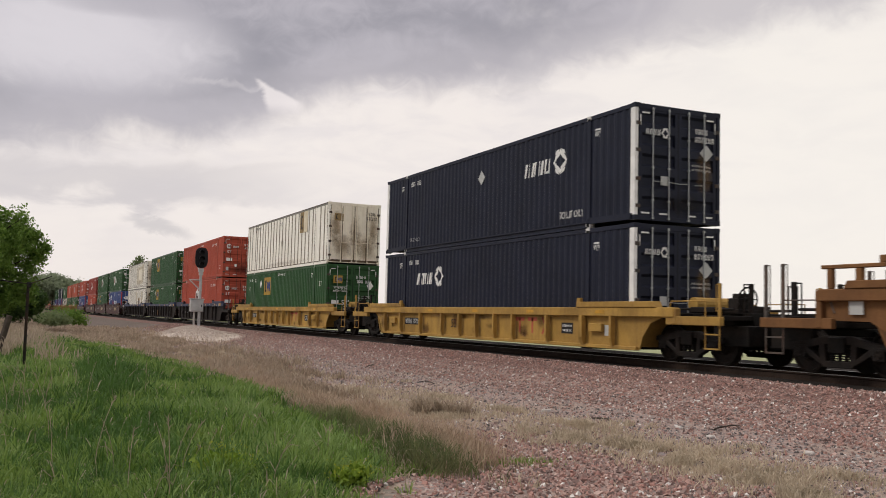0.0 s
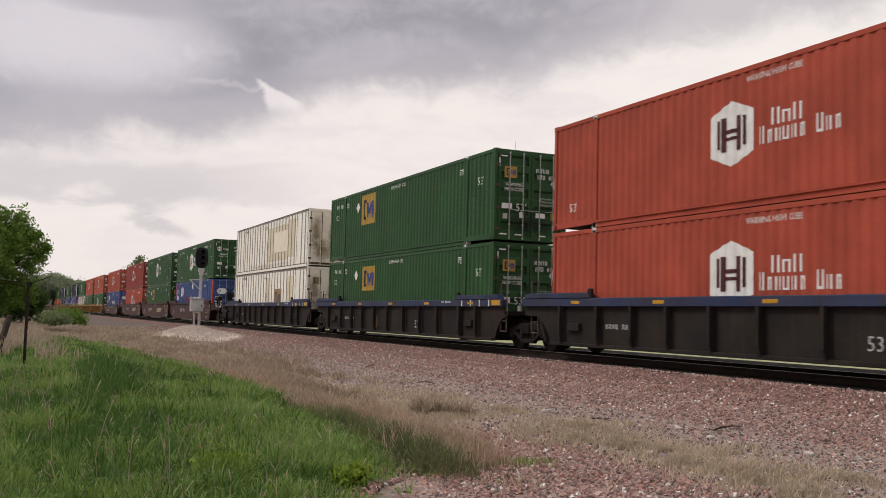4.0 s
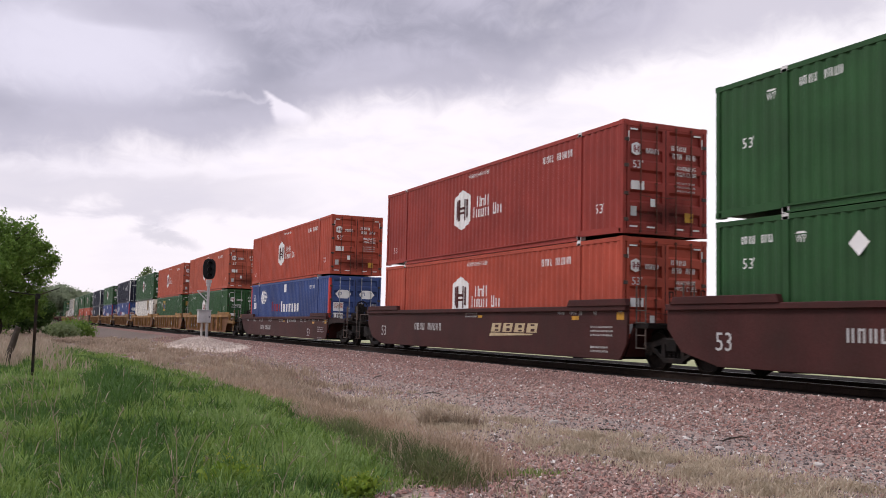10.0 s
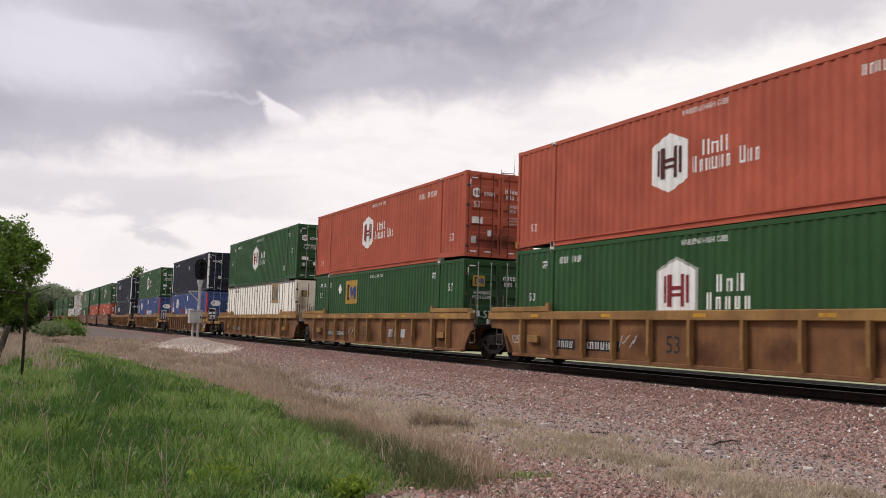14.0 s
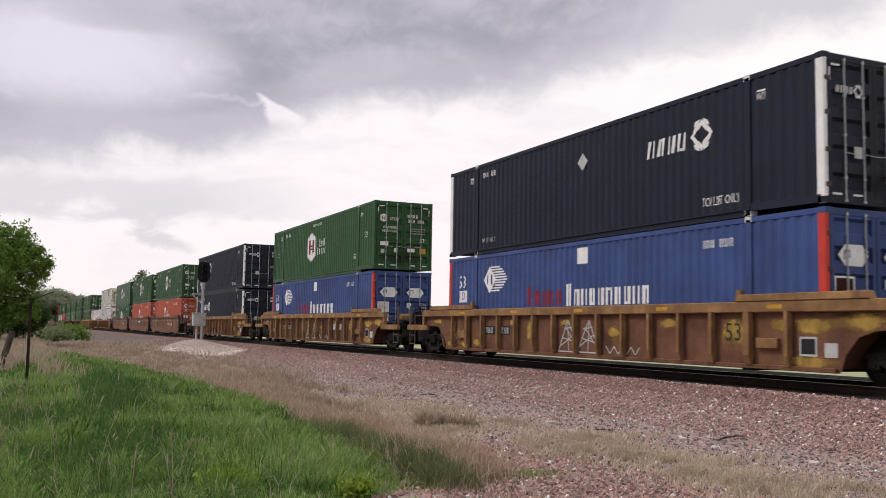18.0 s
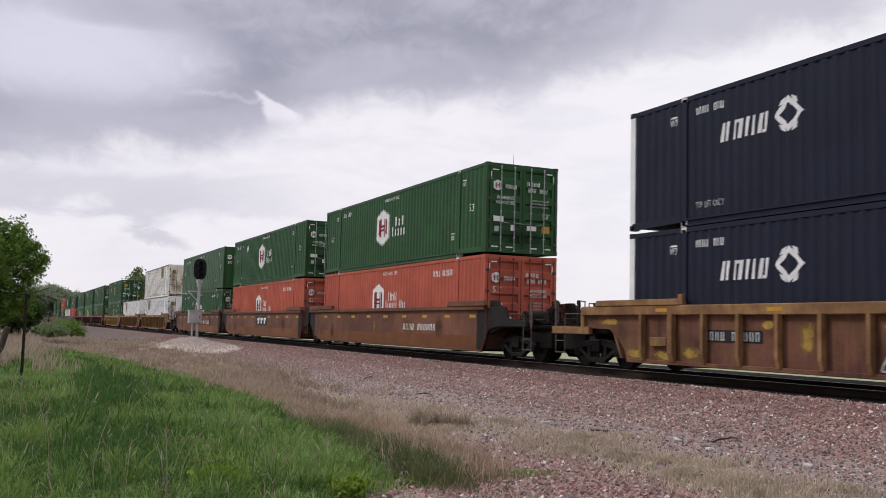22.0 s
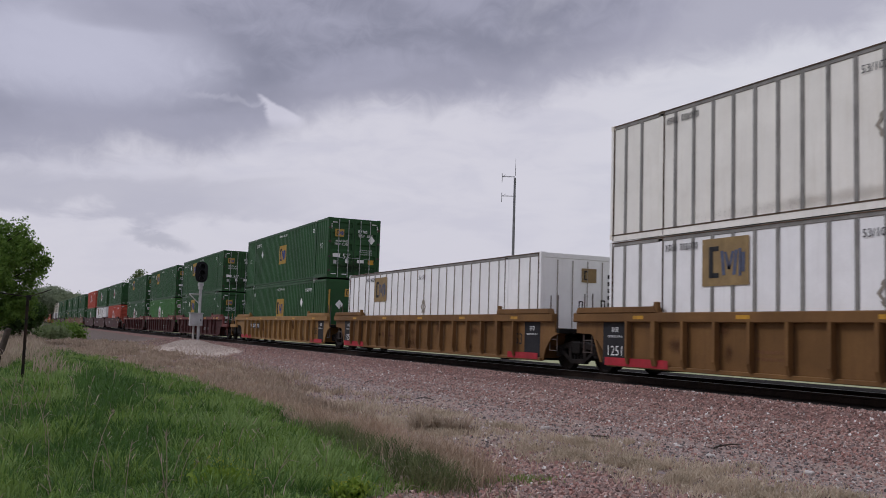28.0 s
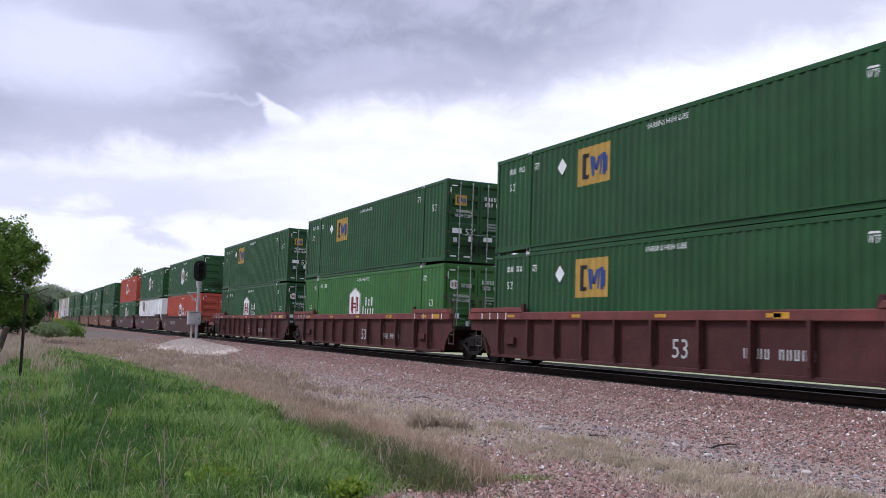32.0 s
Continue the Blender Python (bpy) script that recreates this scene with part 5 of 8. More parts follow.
            for s in (-1, 1):
                tall = 2.05 if style == "rust_tall" else 1.72

                def ladder():
                    mb = Mb()
                    for x in (10.72, 11.16):
                        mb.rod((x, 0, 0.34), (x, 0, 1.12), 0.018, 6)
                        if x > 11 or style == "rust_tall":
                            mb.box(x - 0.035, x + 0.035, -0.02, 0.02, 1.0, tall).rod((x - 0.11, 0, 1.15), (x - 0.11, 0, tall - 0.02), 0.011, 6).rod((x - 0.11, 0, tall - 0.02), (x, 0, tall - 0.02), 0.011, 6).rod((x - 0.11, 0, 1.15), (x, 0, 1.15), 0.011, 6)
                    for z in (0.36, 0.66):
                        mb.box(10.72, 11.16, -0.03, 0.03, z - 0.016, z + 0.016)
                    return mb.rod((9.5, 0, 1.12), (9.6, 0, 1.36), 0.014, 6).rod((9.6, 0, 1.36), (10.72, 0, 1.36), 0.014, 6).rod((10.72, 0, 1.36), (10.72, 0, 1.1), 0.014, 6)
                part("ladder", ladder, chord if ribs and style not in ("rust_tall", "blue_art", "rust") else GRAB, c, key=("ladder", style == "rust_tall"), at=(0, s * (SIDE - 0.10), 0), turn=turn)
            if detail:
                for x, y in ((11.1, -0.62), (11.1, 0.62)):
                    def grab():
                        mb = Mb().rod((0, -0.08, 1.0), (0, -0.08, 1.72), 0.016, 6).rod((0, 0.08, 1.0), (0, 0.08, 1.72), 0.016, 6)
                        mb.rod((0, -0.08, 1.72), (0, 0.08, 1.72), 0.016, 6)
                        return mb.box(-0.045, 0.045, 0.085, 0.15, 1.0, 1.74)
                    part("grab_post", grab, STEEL, c, key=("grab",), at=(q * x, y, 0), turn=turn)
                part("reservoir", lambda: Mb().rod((9.3, -0.55, 1.32), (9.3, 0.55, 1.32), 0.16, 14), chord if ribs and style != "blue_art" else STEEL, c, key=("tank",), turn=turn)
                part("brake_cylinder", lambda: Mb().box(9.6, 10.4, -0.9, -0.55, 1.12, 1.25), STEEL, c, key=("bcyl",), turn=turn, bevel=0.02)
                part("brake_valve", lambda: Mb().box(9.9, 10.1, 0.5, 1.0, 1.05, 1.3), STEEL, c, key=("bval",), turn=turn, bevel=0.02)
                for yy in (-0.8, 0.8):
                    part("brake_pipe", lambda: Mb().rod((9.0, yy, 1.2), (10.9, yy, 1.2), 0.03), STEEL, c, key=("bpipe", yy), turn=turn)
            if q > 0 and detail:
                # the hand brake stands high on the smooth-sided cars
                bx, bz = (10.35, 2.12) if style == "maroon" else (10.35, 1.75) if style == "maroon_low" else (10.95, 1.42)
                bw = part("brake_wheel", lambda: Mb().ring((0, 0, 0), "x", 0.25, 0.02).rod((-0.12, 0, 0), (0.03, 0, 0), 0.05), DARK_STEEL, c, key=("bwheel",), at=(bx, -0.45, bz))
                for i in range(6):
                    a = i * math.pi / 3
                    part("spoke", lambda: Mb().rod((0, 0, 0), (0, 0.25 * math.cos(a), 0.25 * math.sin(a)), 0.012, 6), DARK_STEEL, bw, key=("spoke", i))
                part("brake_stand", lambda: Mb().box(-0.33, -0.10, -0.14, 0.14, 1.1, bz + 0.12).box(-0.45, 0.0, -0.26, 0.26, 1.1, 1.2).box(-0.4, -0.08, -0.2, 0.2, bz - 0.25, bz + 0.02), STEEL, c, key=("bstand", bz), at=(bx, -0.45, 0), bevel=0.01)
            wheels += truck(c, q * TRUCK, 0.42, detail)
        else:
            def joint():
                mb = Mb().prism([(8.6, -1.36), (9.2, -1.36), (9.45, -0.5), (9.45, 0.5), (9.2, 1.36), (8.6, 1.36)], "z", 0.98, 1.10)
                return mb.box(8.6, 9.7, -0.45, 0.45, 0.74, 0.98)
            part("joint_platform", joint, DARK_STEEL, c, key=("joint",), turn=turn, bevel=0.01)
            if detail:
                for s in (-1, 1):
                    def rungs():
                        mb = Mb()
                        for x in (8.72, 9.08):
                            mb.rod((x, 0, 0.5), (x, 0, ztop + 0.5), 0.018, 6)
                        for z in (0.52, 0.82, 1.12, 1.40):
                            mb.box(8.72, 9.08, -0.025, 0.025, z - 0.014, z + 0.014)
                        return mb
                    part("ladder", rungs, GRAB, c, key=("rungs", ztop), at=(0, s * (SIDE - 0.16), 0), turn=turn)
                    part("grab_post", lambda: Mb().rod((9.2, -0.05, 1.1), (9.2, -0.05, 1.85), 0.016, 6).rod((9.2, 0.05, 1.1), (9.2, 0.05, 1.85), 0.016, 6).rod((9.2, -0.05, 1.85), (9.2, 0.05, 1.85), 0.016, 6), STEEL, c, key=("jgrab",), at=(0, s * 0.7, 0), turn=turn)
            if q < 0:
                wheels += truck(c, -9.8, 0.48, detail)
    return c, wheels


def stencils(c, items):
    """Flat painted shapes on the near side of a car: (name, outlines, paint, x, z, depth of the face)."""
    for name, polys, m, x, z, y in items:
        def flat(polys=polys, x=x, z=z, y=y):
            mb = Mb()
            for q in polys:
                k = len(mb.v)
                mb.v += [(a + x, -y, b + z) for a, b in q]
                mb.f.append(tuple(range(k, k + len(q))))
            return mb
        ob = part(name, flat, m, c)
        if len(polys) > 1:
            ob["kind"] = "stuff"


# ---- the train ----
# number, x of the front of its load at the clock's zero, style, front end, rear end, lower and upper load
K, J = "coupler", "joint"
TRAIN = (
    (0, 23.63, "rust_tall", K, K, None, None), (1, 0.01, "ochre", K, K, "navy_left", "navy_right"),
    (2, -23.63, "ochre", K, K, "square_green", "square_white"), (3, -47.17, "blue_art", K, J, "hex_red", "hex_red"),
    (4, -66.79, "blue_art", J, J, "square_green", "square_green_big"), (5, -86.48, "blue_art", J, K, "square_white_low", "square_white_stained"),
    (6, -110.15, "maroon", K, J, "stack", "hex_green_inc"), (7, -129.45, "maroon", J, J, "square_green", "hex_green"),
    (8, -148.97, "maroon", J, K, "hex_red", "hex_deep"), (9, -172.54, "maroon_low", K, K, "stack", "hex_red"),
    (10, -196.14, "ochre_art", K, J, "hex_green", "hex_salmon"), (11, -215.75, "ochre_art", J, J, "square_green", "hex_faded"),
    (12, -235.35, "ochre_art", J, K, "square_white_right", "hex_green"), (13, -258.88, "rust", K, K, "stack", "navy_right"),
    (14, -282.37, "rust", K, K, "stack", "hex_green"), (15, -306.07, "rust", K, K, "navy_left", "navy_left"),
    (16, -329.69, "brown", K, J, "hex_faded", "hex_green"), (17, -349.16, "brown", J, J, "hex_faded", "hex_green_dia"),
    (18, -368.58, "brown", J, K, "hex_green_inc", "hex_green_wide"), (19, -392.42, "new_dimmed", K, J, "square_white_left", "square_white_right"),
    (20, -411.86, "new_dimmed", J, J, "square_white_plain", None), (21, -431.30, "new_art", J, K, "square_green_blank", "square_green_mid"),
    (22, -454.80, "brick_art", K, J, "square_green", "square_green"), (23, -474.60, "brick_art", J, J, "hex_light", "square_green"),
    (24, -494.30, "brick_art", J, K, "hex_green", "square_green"), (25, -517.90, "maroon", K, J, "hex_red", "hex_green"),
    (26, -537.50, "maroon", J, J, "square_white_plain", "hex_green"), (27, -557.10, "maroon", J, K, "hex_green", "hex_red"),
    (28, -580.70, "brown", K, J, "hex_green", "square_green"), (29, -600.30, "brown", J, J, "hex_green", "hex_green"),
    (30, -619.90, "brown", J, K, "square_green", "hex_green"), (31, -643.50, "maroon", K, J, "square_green", "square_green"),
    (32, -663.10, "maroon", J, J, "hex_green", "square_green"), (33, -682.70, "maroon", J, K, "square_white_left", "square_white"),
    (34, -706.30, "ochre", K, K, "square_white_plain", "square_white"), (35, -729.90, "ochre", K, K, "hex_red", "hex_green"),
    (36, -753.50, "brown", K, J, "square_green", "hex_green"), (37, -773.10, "brown", J, J, "hex_red", "hex_red"),
    (38, -792.70, "brown", J, K, "square_green", "square_green"), (39, -816.30, "maroon", K, J, "stack", "hex_green"),
    (40, -835.90, "maroon", J, K, "hex_green", "hex_red"),
)


def train_at(t):
    """How far the train has rolled after t seconds; it slows a little."""
    return 0.0000393 * t ** 3 - 0.016178 * t ** 2 + 14.97835 * t - 18.287


FLOOR_Z = 0.35
ROLLING, WHEELS = [], []


def build_train():
    for n, x, style, fr, re_, low, high in TRAIN:
        mid = x - HALF
        near = n <= 24
        c, ws = well_car(style, (mid, 0, 0), fr, re_, near)
        ROLLING.append((c, mid, 0.0))
        if near:
            WHEELS.extend((w, mid + w.parent.location.x + w.location.x, w.location.copy()) for w in ws)
        car_stencils(n, style, c)
        for k, z, pos in ((low, FLOOR_Z, "lower"), (high, FLOOR_Z + CH + 0.01, "upper")):
            if not k:
                continue
            label, paint, wav, marks, more = KINDS[k]
            more = dict(more)
            if not near:
                more["door_shapes"] = more.get("door_shapes", ())[:3]
            ob = container("shipping_container", label, "containers on the train", paint, wav, marks(), (mid, 0, z), detail=near, **more)
            ROLLING.append((ob, mid, z))


def car_stencils(n, style, c):
    st = STYLES[style]
    ribs = bool(st["ribs"])
    y = SIDE - 0.13 + 0.026 if ribs else SIDE + 0.004
    yc = SIDE + 0.014
    top = st["top"]
    it = []
    if style.startswith("maroon"):
        dz = top - 1.49
        it += [("size_number", letters("53", 0.38), MARK_DIM, 5.5 if n == 9 else -7.6, 0.74 + dz, y), ("stencil", bars(10, 2.4, 0.25, gap_at=(4,)), MARK_DIM, -3.0 if n == 6 else -3.3, 0.92 + dz, y), ("stencil", bars(9, 0.9, 0.05) + shift(bars(9, 0.9, 0.05), 0, -0.09), MARK_DIM, 0.15, 1.36 + dz, y)]
        if n in (6, 7, 8):
            it += [("emblem_stroke", [rect(-1.05 + i * 0.72, 0.06, 0.58, 0.26, 0.35) for i in range(4)] + [[(-1.5, -0.2), (1.1, -0.14), (1.15, -0.10), (-1.42, -0.10)]], GOLD, 3.2 if n == 6 else 2.95, 0.88, y), ("emblem_stroke", [rect(-1.05 + i * 0.72 + 0.04, 0.0 if i % 2 else 0.10, 0.22, 0.08, 0.35) for i in range(4)] + [rect(-1.05 + i * 0.72 + 0.04, 0.14 if i % 2 else -0.02, 0.22, 0.05, 0.35) for i in range(4)], MAROON, 3.2 if n == 6 else 2.95, 0.88, y + 0.004)]
        if n == 9:
            it += [("stencil", [q for k, (u, w) in enumerate(((-7.9, 0.5), (-6.0, 0.8), (-4.4, 0.9), (-2.2, 0.9), (3.0, 0.3), (4.2, 0.4), (4.9, 0.4), (8.2, 0.8))) for q in shift(bars(6, w, 0.06) + shift(bars(6, w, 0.06), 0, -0.1), u, 0)], MARK_DIM, 0, top - 0.12, y), ("emblem", disc(0.14, 14), MARK_DIM, 1.55, top - 0.18, y), ("stencil", bars(12, 1.4, 0.12), MARK_DIM, 2.5, top - 0.18, y)]
        it += [("stencil", bars(4, 0.35, 0.14) + shift(bars(4, 0.35, 0.14), 0.6, 0), MARK_DIM, 5.6, 1.38 + dz, y), ("stencil", bars(2, 0.16, 0.18) + shift(bars(2, 0.16, 0.18), 0.66, 0) + shift(bars(2, 0.16, 0.18), 1.75, 0), MARK_DIM, 6.55, 1.38 + dz, y), ("reflector", [rect(0, 0, 0.34, 0.1), rect(-5.5, 0.05, 0.3, 0.08), rect(2.0, 0.05, 0.3, 0.18)], YELLOW_TAG, 6.3, 1.22 + dz, y), ("stencil", bars(9, 1.0, 0.05) + shift(bars(9, 1.0, 0.05), 0, -0.1) + shift(bars(9, 1.0, 0.05), 0, -0.2) + shift(bars(7, 0.8, 0.05), -0.1, -0.5) + shift(bars(7, 0.8, 0.05), -0.1, -0.6), MARK_DIM, 7.5, 1.0 + dz, y)]
    elif style == "brown":
        it += [("reflector", [rect(-7.5 + i * 1.85, 0.0, 0.42, 0.09) for i in range(9)], YELLOW_TAG, 0.4, 1.30, y)]
        if n < 26:
            it += [("end_sheet", [[(8.02, 0.28), (8.28, 0.28), (8.53, 0.62), (8.57, top - 0.12), (8.02, top - 0.12)]], END_GREY, 0, 0, y + 0.005), ("end_sheet", [[(-9.43, 1.0), (-8.95, 0.52), (-8.72, 0.44), (-8.72, top - 0.12), (-9.43, top - 0.12)]], END_GREY, 0, 0, y + 0.005)]
            it += [("smudge", [rect(0, 0, w, h)], FADE, u, z, y + 0.004 + 0.0002 * k) for k, (u, z, w, h) in enumerate(((2.5, 0.95, 0.9, 0.6), (-0.9, 0.95, 0.7, 0.55), (-4.2, 1.0, 0.6, 0.5)))]
            it += [("smudge", [rect(0, 0, w, h)], SOOT_STAIN, u, z, y + 0.005 + 0.0002 * k) for k, (u, z, w, h) in enumerate(((5.2, 0.95, 0.9, 1.0), (-6.1, 0.7, 0.6, 0.8), (3.6, 0.85, 0.12, 0.5)))]
            it += [("size_number", letters("53", 0.34), END_GREY, -7.6, 0.72, y + 0.006)]
        if n == 17:
            it += [("emblem_panel", [rect(0, 0, 2.5, 0.52)], BLACK_PANEL, 0.6, 1.08, y), ("emblem_stroke", [rect(-0.72 + i * 0.72, 0, 0.5, 0.34, 0.3) for i in range(3)], MARK, 0.6, 1.08, y + 0.004), ("emblem_stroke", [rect(-0.88 + i * 0.72, -0.07, 0.14, 0.2, 0.3) for i in range(3)] + [rect(-0.54 + i * 0.72, -0.07, 0.14, 0.2, 0.3) for i in range(3)], BLACK_PANEL, 0.6, 1.08, y + 0.008)]
        else:
            it += [("stencil", bars(11, 2.9, 0.22, slant=0.15, gap_at=(4,)), MARK, 3.5, 0.93, y)]
    else:
        it += [("reflector", [rect(-6.8 + i * 3.4, 0, 0.4, 0.08) for i in range(5)], YELLOW_TAG, 0.2, top - 0.11, yc)]
        if style == "rust_tall":
            it += [("sticker", [rect(0, 0, 0.3, 0.3)], MARK_DIM, -9.0, 1.25, yc - 0.08)]
        elif style == "ochre":
            it += [("stencil_panel", [rect(0, 0, 1.55, 0.24)], BLACK_PANEL, -4.9, 0.72, y), ("stencil", bars(10, 1.45, 0.17, gap_at=(4,)), MARK_DIM, -4.9, 0.72, y + 0.004), ("size_number", letters("53", 0.28), MARK_BLACK, -1.55, 0.70, y), ("sticker", [rect(0, 0, 0.3, 0.26)], MARK_DIM, 7.2, 0.66, y), ("notice", [rect(0, 0, 0.55, 0.28)], BLACK_PANEL, 5.35, 0.68, y), ("notice_lines", shift(bars(6, 0.45, 0.06), 0, 0.06) + shift(bars(6, 0.45, 0.06), 0, -0.06), MARK, 5.35, 0.68, y + 0.004)]
            it += [("emblem_stroke", [rect(-0.75, 0, 0.10, 0.42), rect(-0.75, 0.17, 0.5, 0.1), rect(-0.05, 0, 0.10, 0.42), rect(-0.05, 0.17, 0.5, 0.1), rect(0.65, 0, 0.1, 0.46, 0.7), rect(0.65, 0, 0.1, 0.46, -0.7)], FADED_RED, 3.6, 0.72, y)]
            g = random.Random(200 + n)
            for k in range(14 if n < 26 else 0):
                u, z0 = g.uniform(-8.0, 8.0), g.uniform(0.35, 1.0)
                it += [("scuff", [rect(0, 0, g.uniform(0.25, 1.1), g.uniform(0.12, 0.7))], RUST_STAIN if k % 3 else SOOT_STAIN, u, z0, y + 0.0012 + 0.0001 * k)]
        elif style == "rust":
            it += [("worn_paint", [rect(0, 0, q[2] * 1.5, q[3] * 1.6)], WORN_YELLOW, q[0], q[1], y + 0.001 + 0.0001 * k) for k, q in enumerate(((5.76, 0.93, 0.72, 0.50), (3.68, 1.10, 0.62, 0.22), (-2.5, 0.88, 0.30, 0.46), (1.62, 0.88, 0.55, 0.24), (-3.5, 1.12, 0.34, 0.17), (7.05, 1.08, 0.5, 0.24), (7.9, 1.06, 0.95, 0.26), (7.75, 0.40, 1.2, 0.22), (9.0, 1.14, 0.9, 0.3), (-8.7, 1.16, 0.7, 0.16), (-7.7, 0.42, 0.6, 0.2), (-6.6, 0.42, 0.7, 0.18), (-0.55, 1.12, 0.6, 0.16), (-5.75, 0.5, 0.5, 0.24)))]
            it += [("stencil_panel", [rect(0, 0, 1.75, 0.25)], BLACK_PANEL, -4.5, 0.88, y + 0.004), ("stencil", bars(10, 1.65, 0.18, gap_at=(4,)), MARK_DIM, -4.5, 0.88, y + 0.008), ("size_number", letters("53", 0.36), MARK_BLACK, 5.75, 0.93, y + 0.004), ("sticker", [rect(0, 0, 0.3, 0.26)], MARK_DIM, 8.25, 0.62, y + 0.004), ("notice", [rect(0, 0, 0.42, 0.36)], MARK_DIM, 7.72, 0.68, y + 0.004), ("notice_lines", [rect(0, 0, 0.34, 0.28)], BLACK_PANEL, 7.72, 0.68, y + 0.008)]
            if n in (13, 14, 15):
                tri = []
                for k, c0 in enumerate((-0.42, 0.48)):
                    tip, l, r = (c0 + (0.05 if k else -0.05), 1.18), (c0 - 0.5, 0.36), (c0 + 0.5, 0.36)
                    tri += [stroke(tip, l), stroke(tip, r), stroke(l, r), stroke(tip, (c0, 0.36), 0.03), stroke((c0 - 0.3, 0.72), (c0 + 0.3, 0.62), 0.03), stroke((c0 - 0.4, 0.5), (c0 + 0.25, 0.8), 0.03), stroke((c0 - 0.15, 1.0), (c0 + 0.4, 0.5), 0.03), stroke((c0 - 0.22, 0.95), (c0 + 0.2, 1.0), 0.03)]
                tri += [stroke((1.28 + 0.17 * k, 0.36 if k % 2 else 0.54), (1.28 + 0.17 * (k + 1), 0.54 if k % 2 else 0.36), 0.03) for k in range(8)]
                it += [("graffiti", tri, MARK_DIM, 0, 0, y + 0.006)]
            if n == 14:
                it += [("emblem_stroke", [rect(-0.42 + 0.42 * k, 0, 0.3, 0.26, 0.25) for k in range(3)], MARK_DIM, 3.9, 0.92, y + 0.006)]
            if n == 13:
                it += [("graffiti", [stroke((-8.0 + 0.16 * k, 0.58 if k % 2 else 0.88), (-7.84 + 0.16 * k, 0.88 if k % 2 else 0.58), 0.03) for k in range(6)], MARK_DIM, 0.3, 0, y + 0.006)]
        elif style == "ochre_art":
            it += [("stencil_panel", [rect(0, 0, 0.95, 0.26), rect(1.6, 0, 1.6, 0.26)], BLACK_PANEL, -5.2, 0.62, y), ("stencil", bars(4, 0.8, 0.18, slant=0.1) + shift(bars(6, 1.4, 0.18), 1.6, 0), MARK_DIM, -5.2, 0.62, y + 0.004), ("size_number", letters("53", 0.38), MARK_BLACK, -0.8 if n != 12 else 3.7, 0.72, y), ("size_number", letters("1251", 0.22, 0.5), MARK_DIM, -7.75, 0.70, y), ("graffiti", [stroke((-3.0 + 0.14 * k, 0.60 + 0.1 * (k % 3)), (-2.86 + 0.14 * k, 0.9 - 0.12 * (k % 2)), 0.025) for k in range(5)], MARK_DIM, 0.2, 0, y + 0.004)]
            it += [("rust_patch", [rect(0, 0, 1.3, 0.8)], RUST_STAIN, -6.4 + k * 2.2, 0.55 + 0.1 * (k % 3), y + 0.002) for k in range(7)]
            if n == 11:
                it += [("emblem_stroke", [rect(-0.6 + i * 0.6, 0, 0.42, 0.30, 0.2) for i in range(3)], MARK_DIM, 2.7, 0.72, y)]
        elif style == "blue_art":
            it += [("size_number", letters("53", 0.26), MARK_DIM, 2.5, 0.62, y), ("stencil", bars(9, 1.2, 0.12, gap_at=(4,)), MARK_DIM, -4.8, 0.76, y), ("stencil", [rect(6.4 + i * 0.62, 0, 0.05, 0.2) for i in range(4)] + shift(bars(6, 0.7, 0.06), 5.2, 0.04), MARK, 0, top - 0.11, yc), ("reflector", [rect(0, 0, 0.55, 0.16)], YELLOW_TAG, 8.7, top - 0.1, yc)]
            if n == 4:
                it += [("emblem", disc(0.26, 16), RUST_CHORD, -1.6, 0.66, y)]
        elif style.startswith("new"):
            for q, xx in ((1, 7.85), (-1, -7.65)):
                if n == 21 and q < 0:
                    continue
                it += [("stencil_panel", [rect(0, 0, 0.85 if q > 0 else 1.0, top - 0.45)], BLACK_PANEL, xx, (top + 0.1) / 2, y), ("stencil", bars(2, 0.3, 0.12) + shift(bars(7, 0.6, 0.05), 0, -0.16), MARK, xx, 1.1, y + 0.004), ("size_number", letters("1251", 0.24, 0.58) if q < 0 else letters("53", 0.32), MARK if q < 0 else MARK_BLACK, xx if q < 0 else 7.1, 0.60 if q < 0 else 0.80, y + 0.004)]
            g = random.Random(300 + n)
            for k in range(9):
                u, z0 = g.uniform(-6.0, 6.0), g.uniform(0.35, 1.2)
                it += [("scuff", [rect(0, 0, g.uniform(0.25, 0.8), g.uniform(0.2, 0.7))], RUST_STAIN, u, z0, y + 0.0012 + 0.0001 * k)]
            it += [("red_sill_band", [rect(7.45, 0, 1.7, 0.17), rect(-6.75, 0, 2.4, 0.19)], SAFETY_RED, 0, 0.345, SIDE - 0.02), ("stencil", bars(5, 0.5, 0.16) + shift(bars(7, 0.9, 0.16), 0.95, 0), MARK if n == 19 else RUST_PANEL, 2.4 if n == 19 else -4.2, 0.78, y), ("stencil", bars(8, 0.9, 0.06) + shift(bars(8, 0.9, 0.06), 0, -0.14), RUST_PANEL, -2.6, 0.72, y)]
            if n == 21:
                it += [("stencil_panel", [rect(0, 0, 2.1, 0.28)], BLACK_PANEL, -4.5, 0.98, SIDE + 0.004), ("stencil", bars(11, 2.0, 0.2, gap_at=(4,)), MARK, -4.5, 0.98, SIDE + 0.008), ("stencil", bars(7, 0.8, 0.1), RUST_PANEL, -2.5, 0.72, y)]
        elif style == "brick_art":
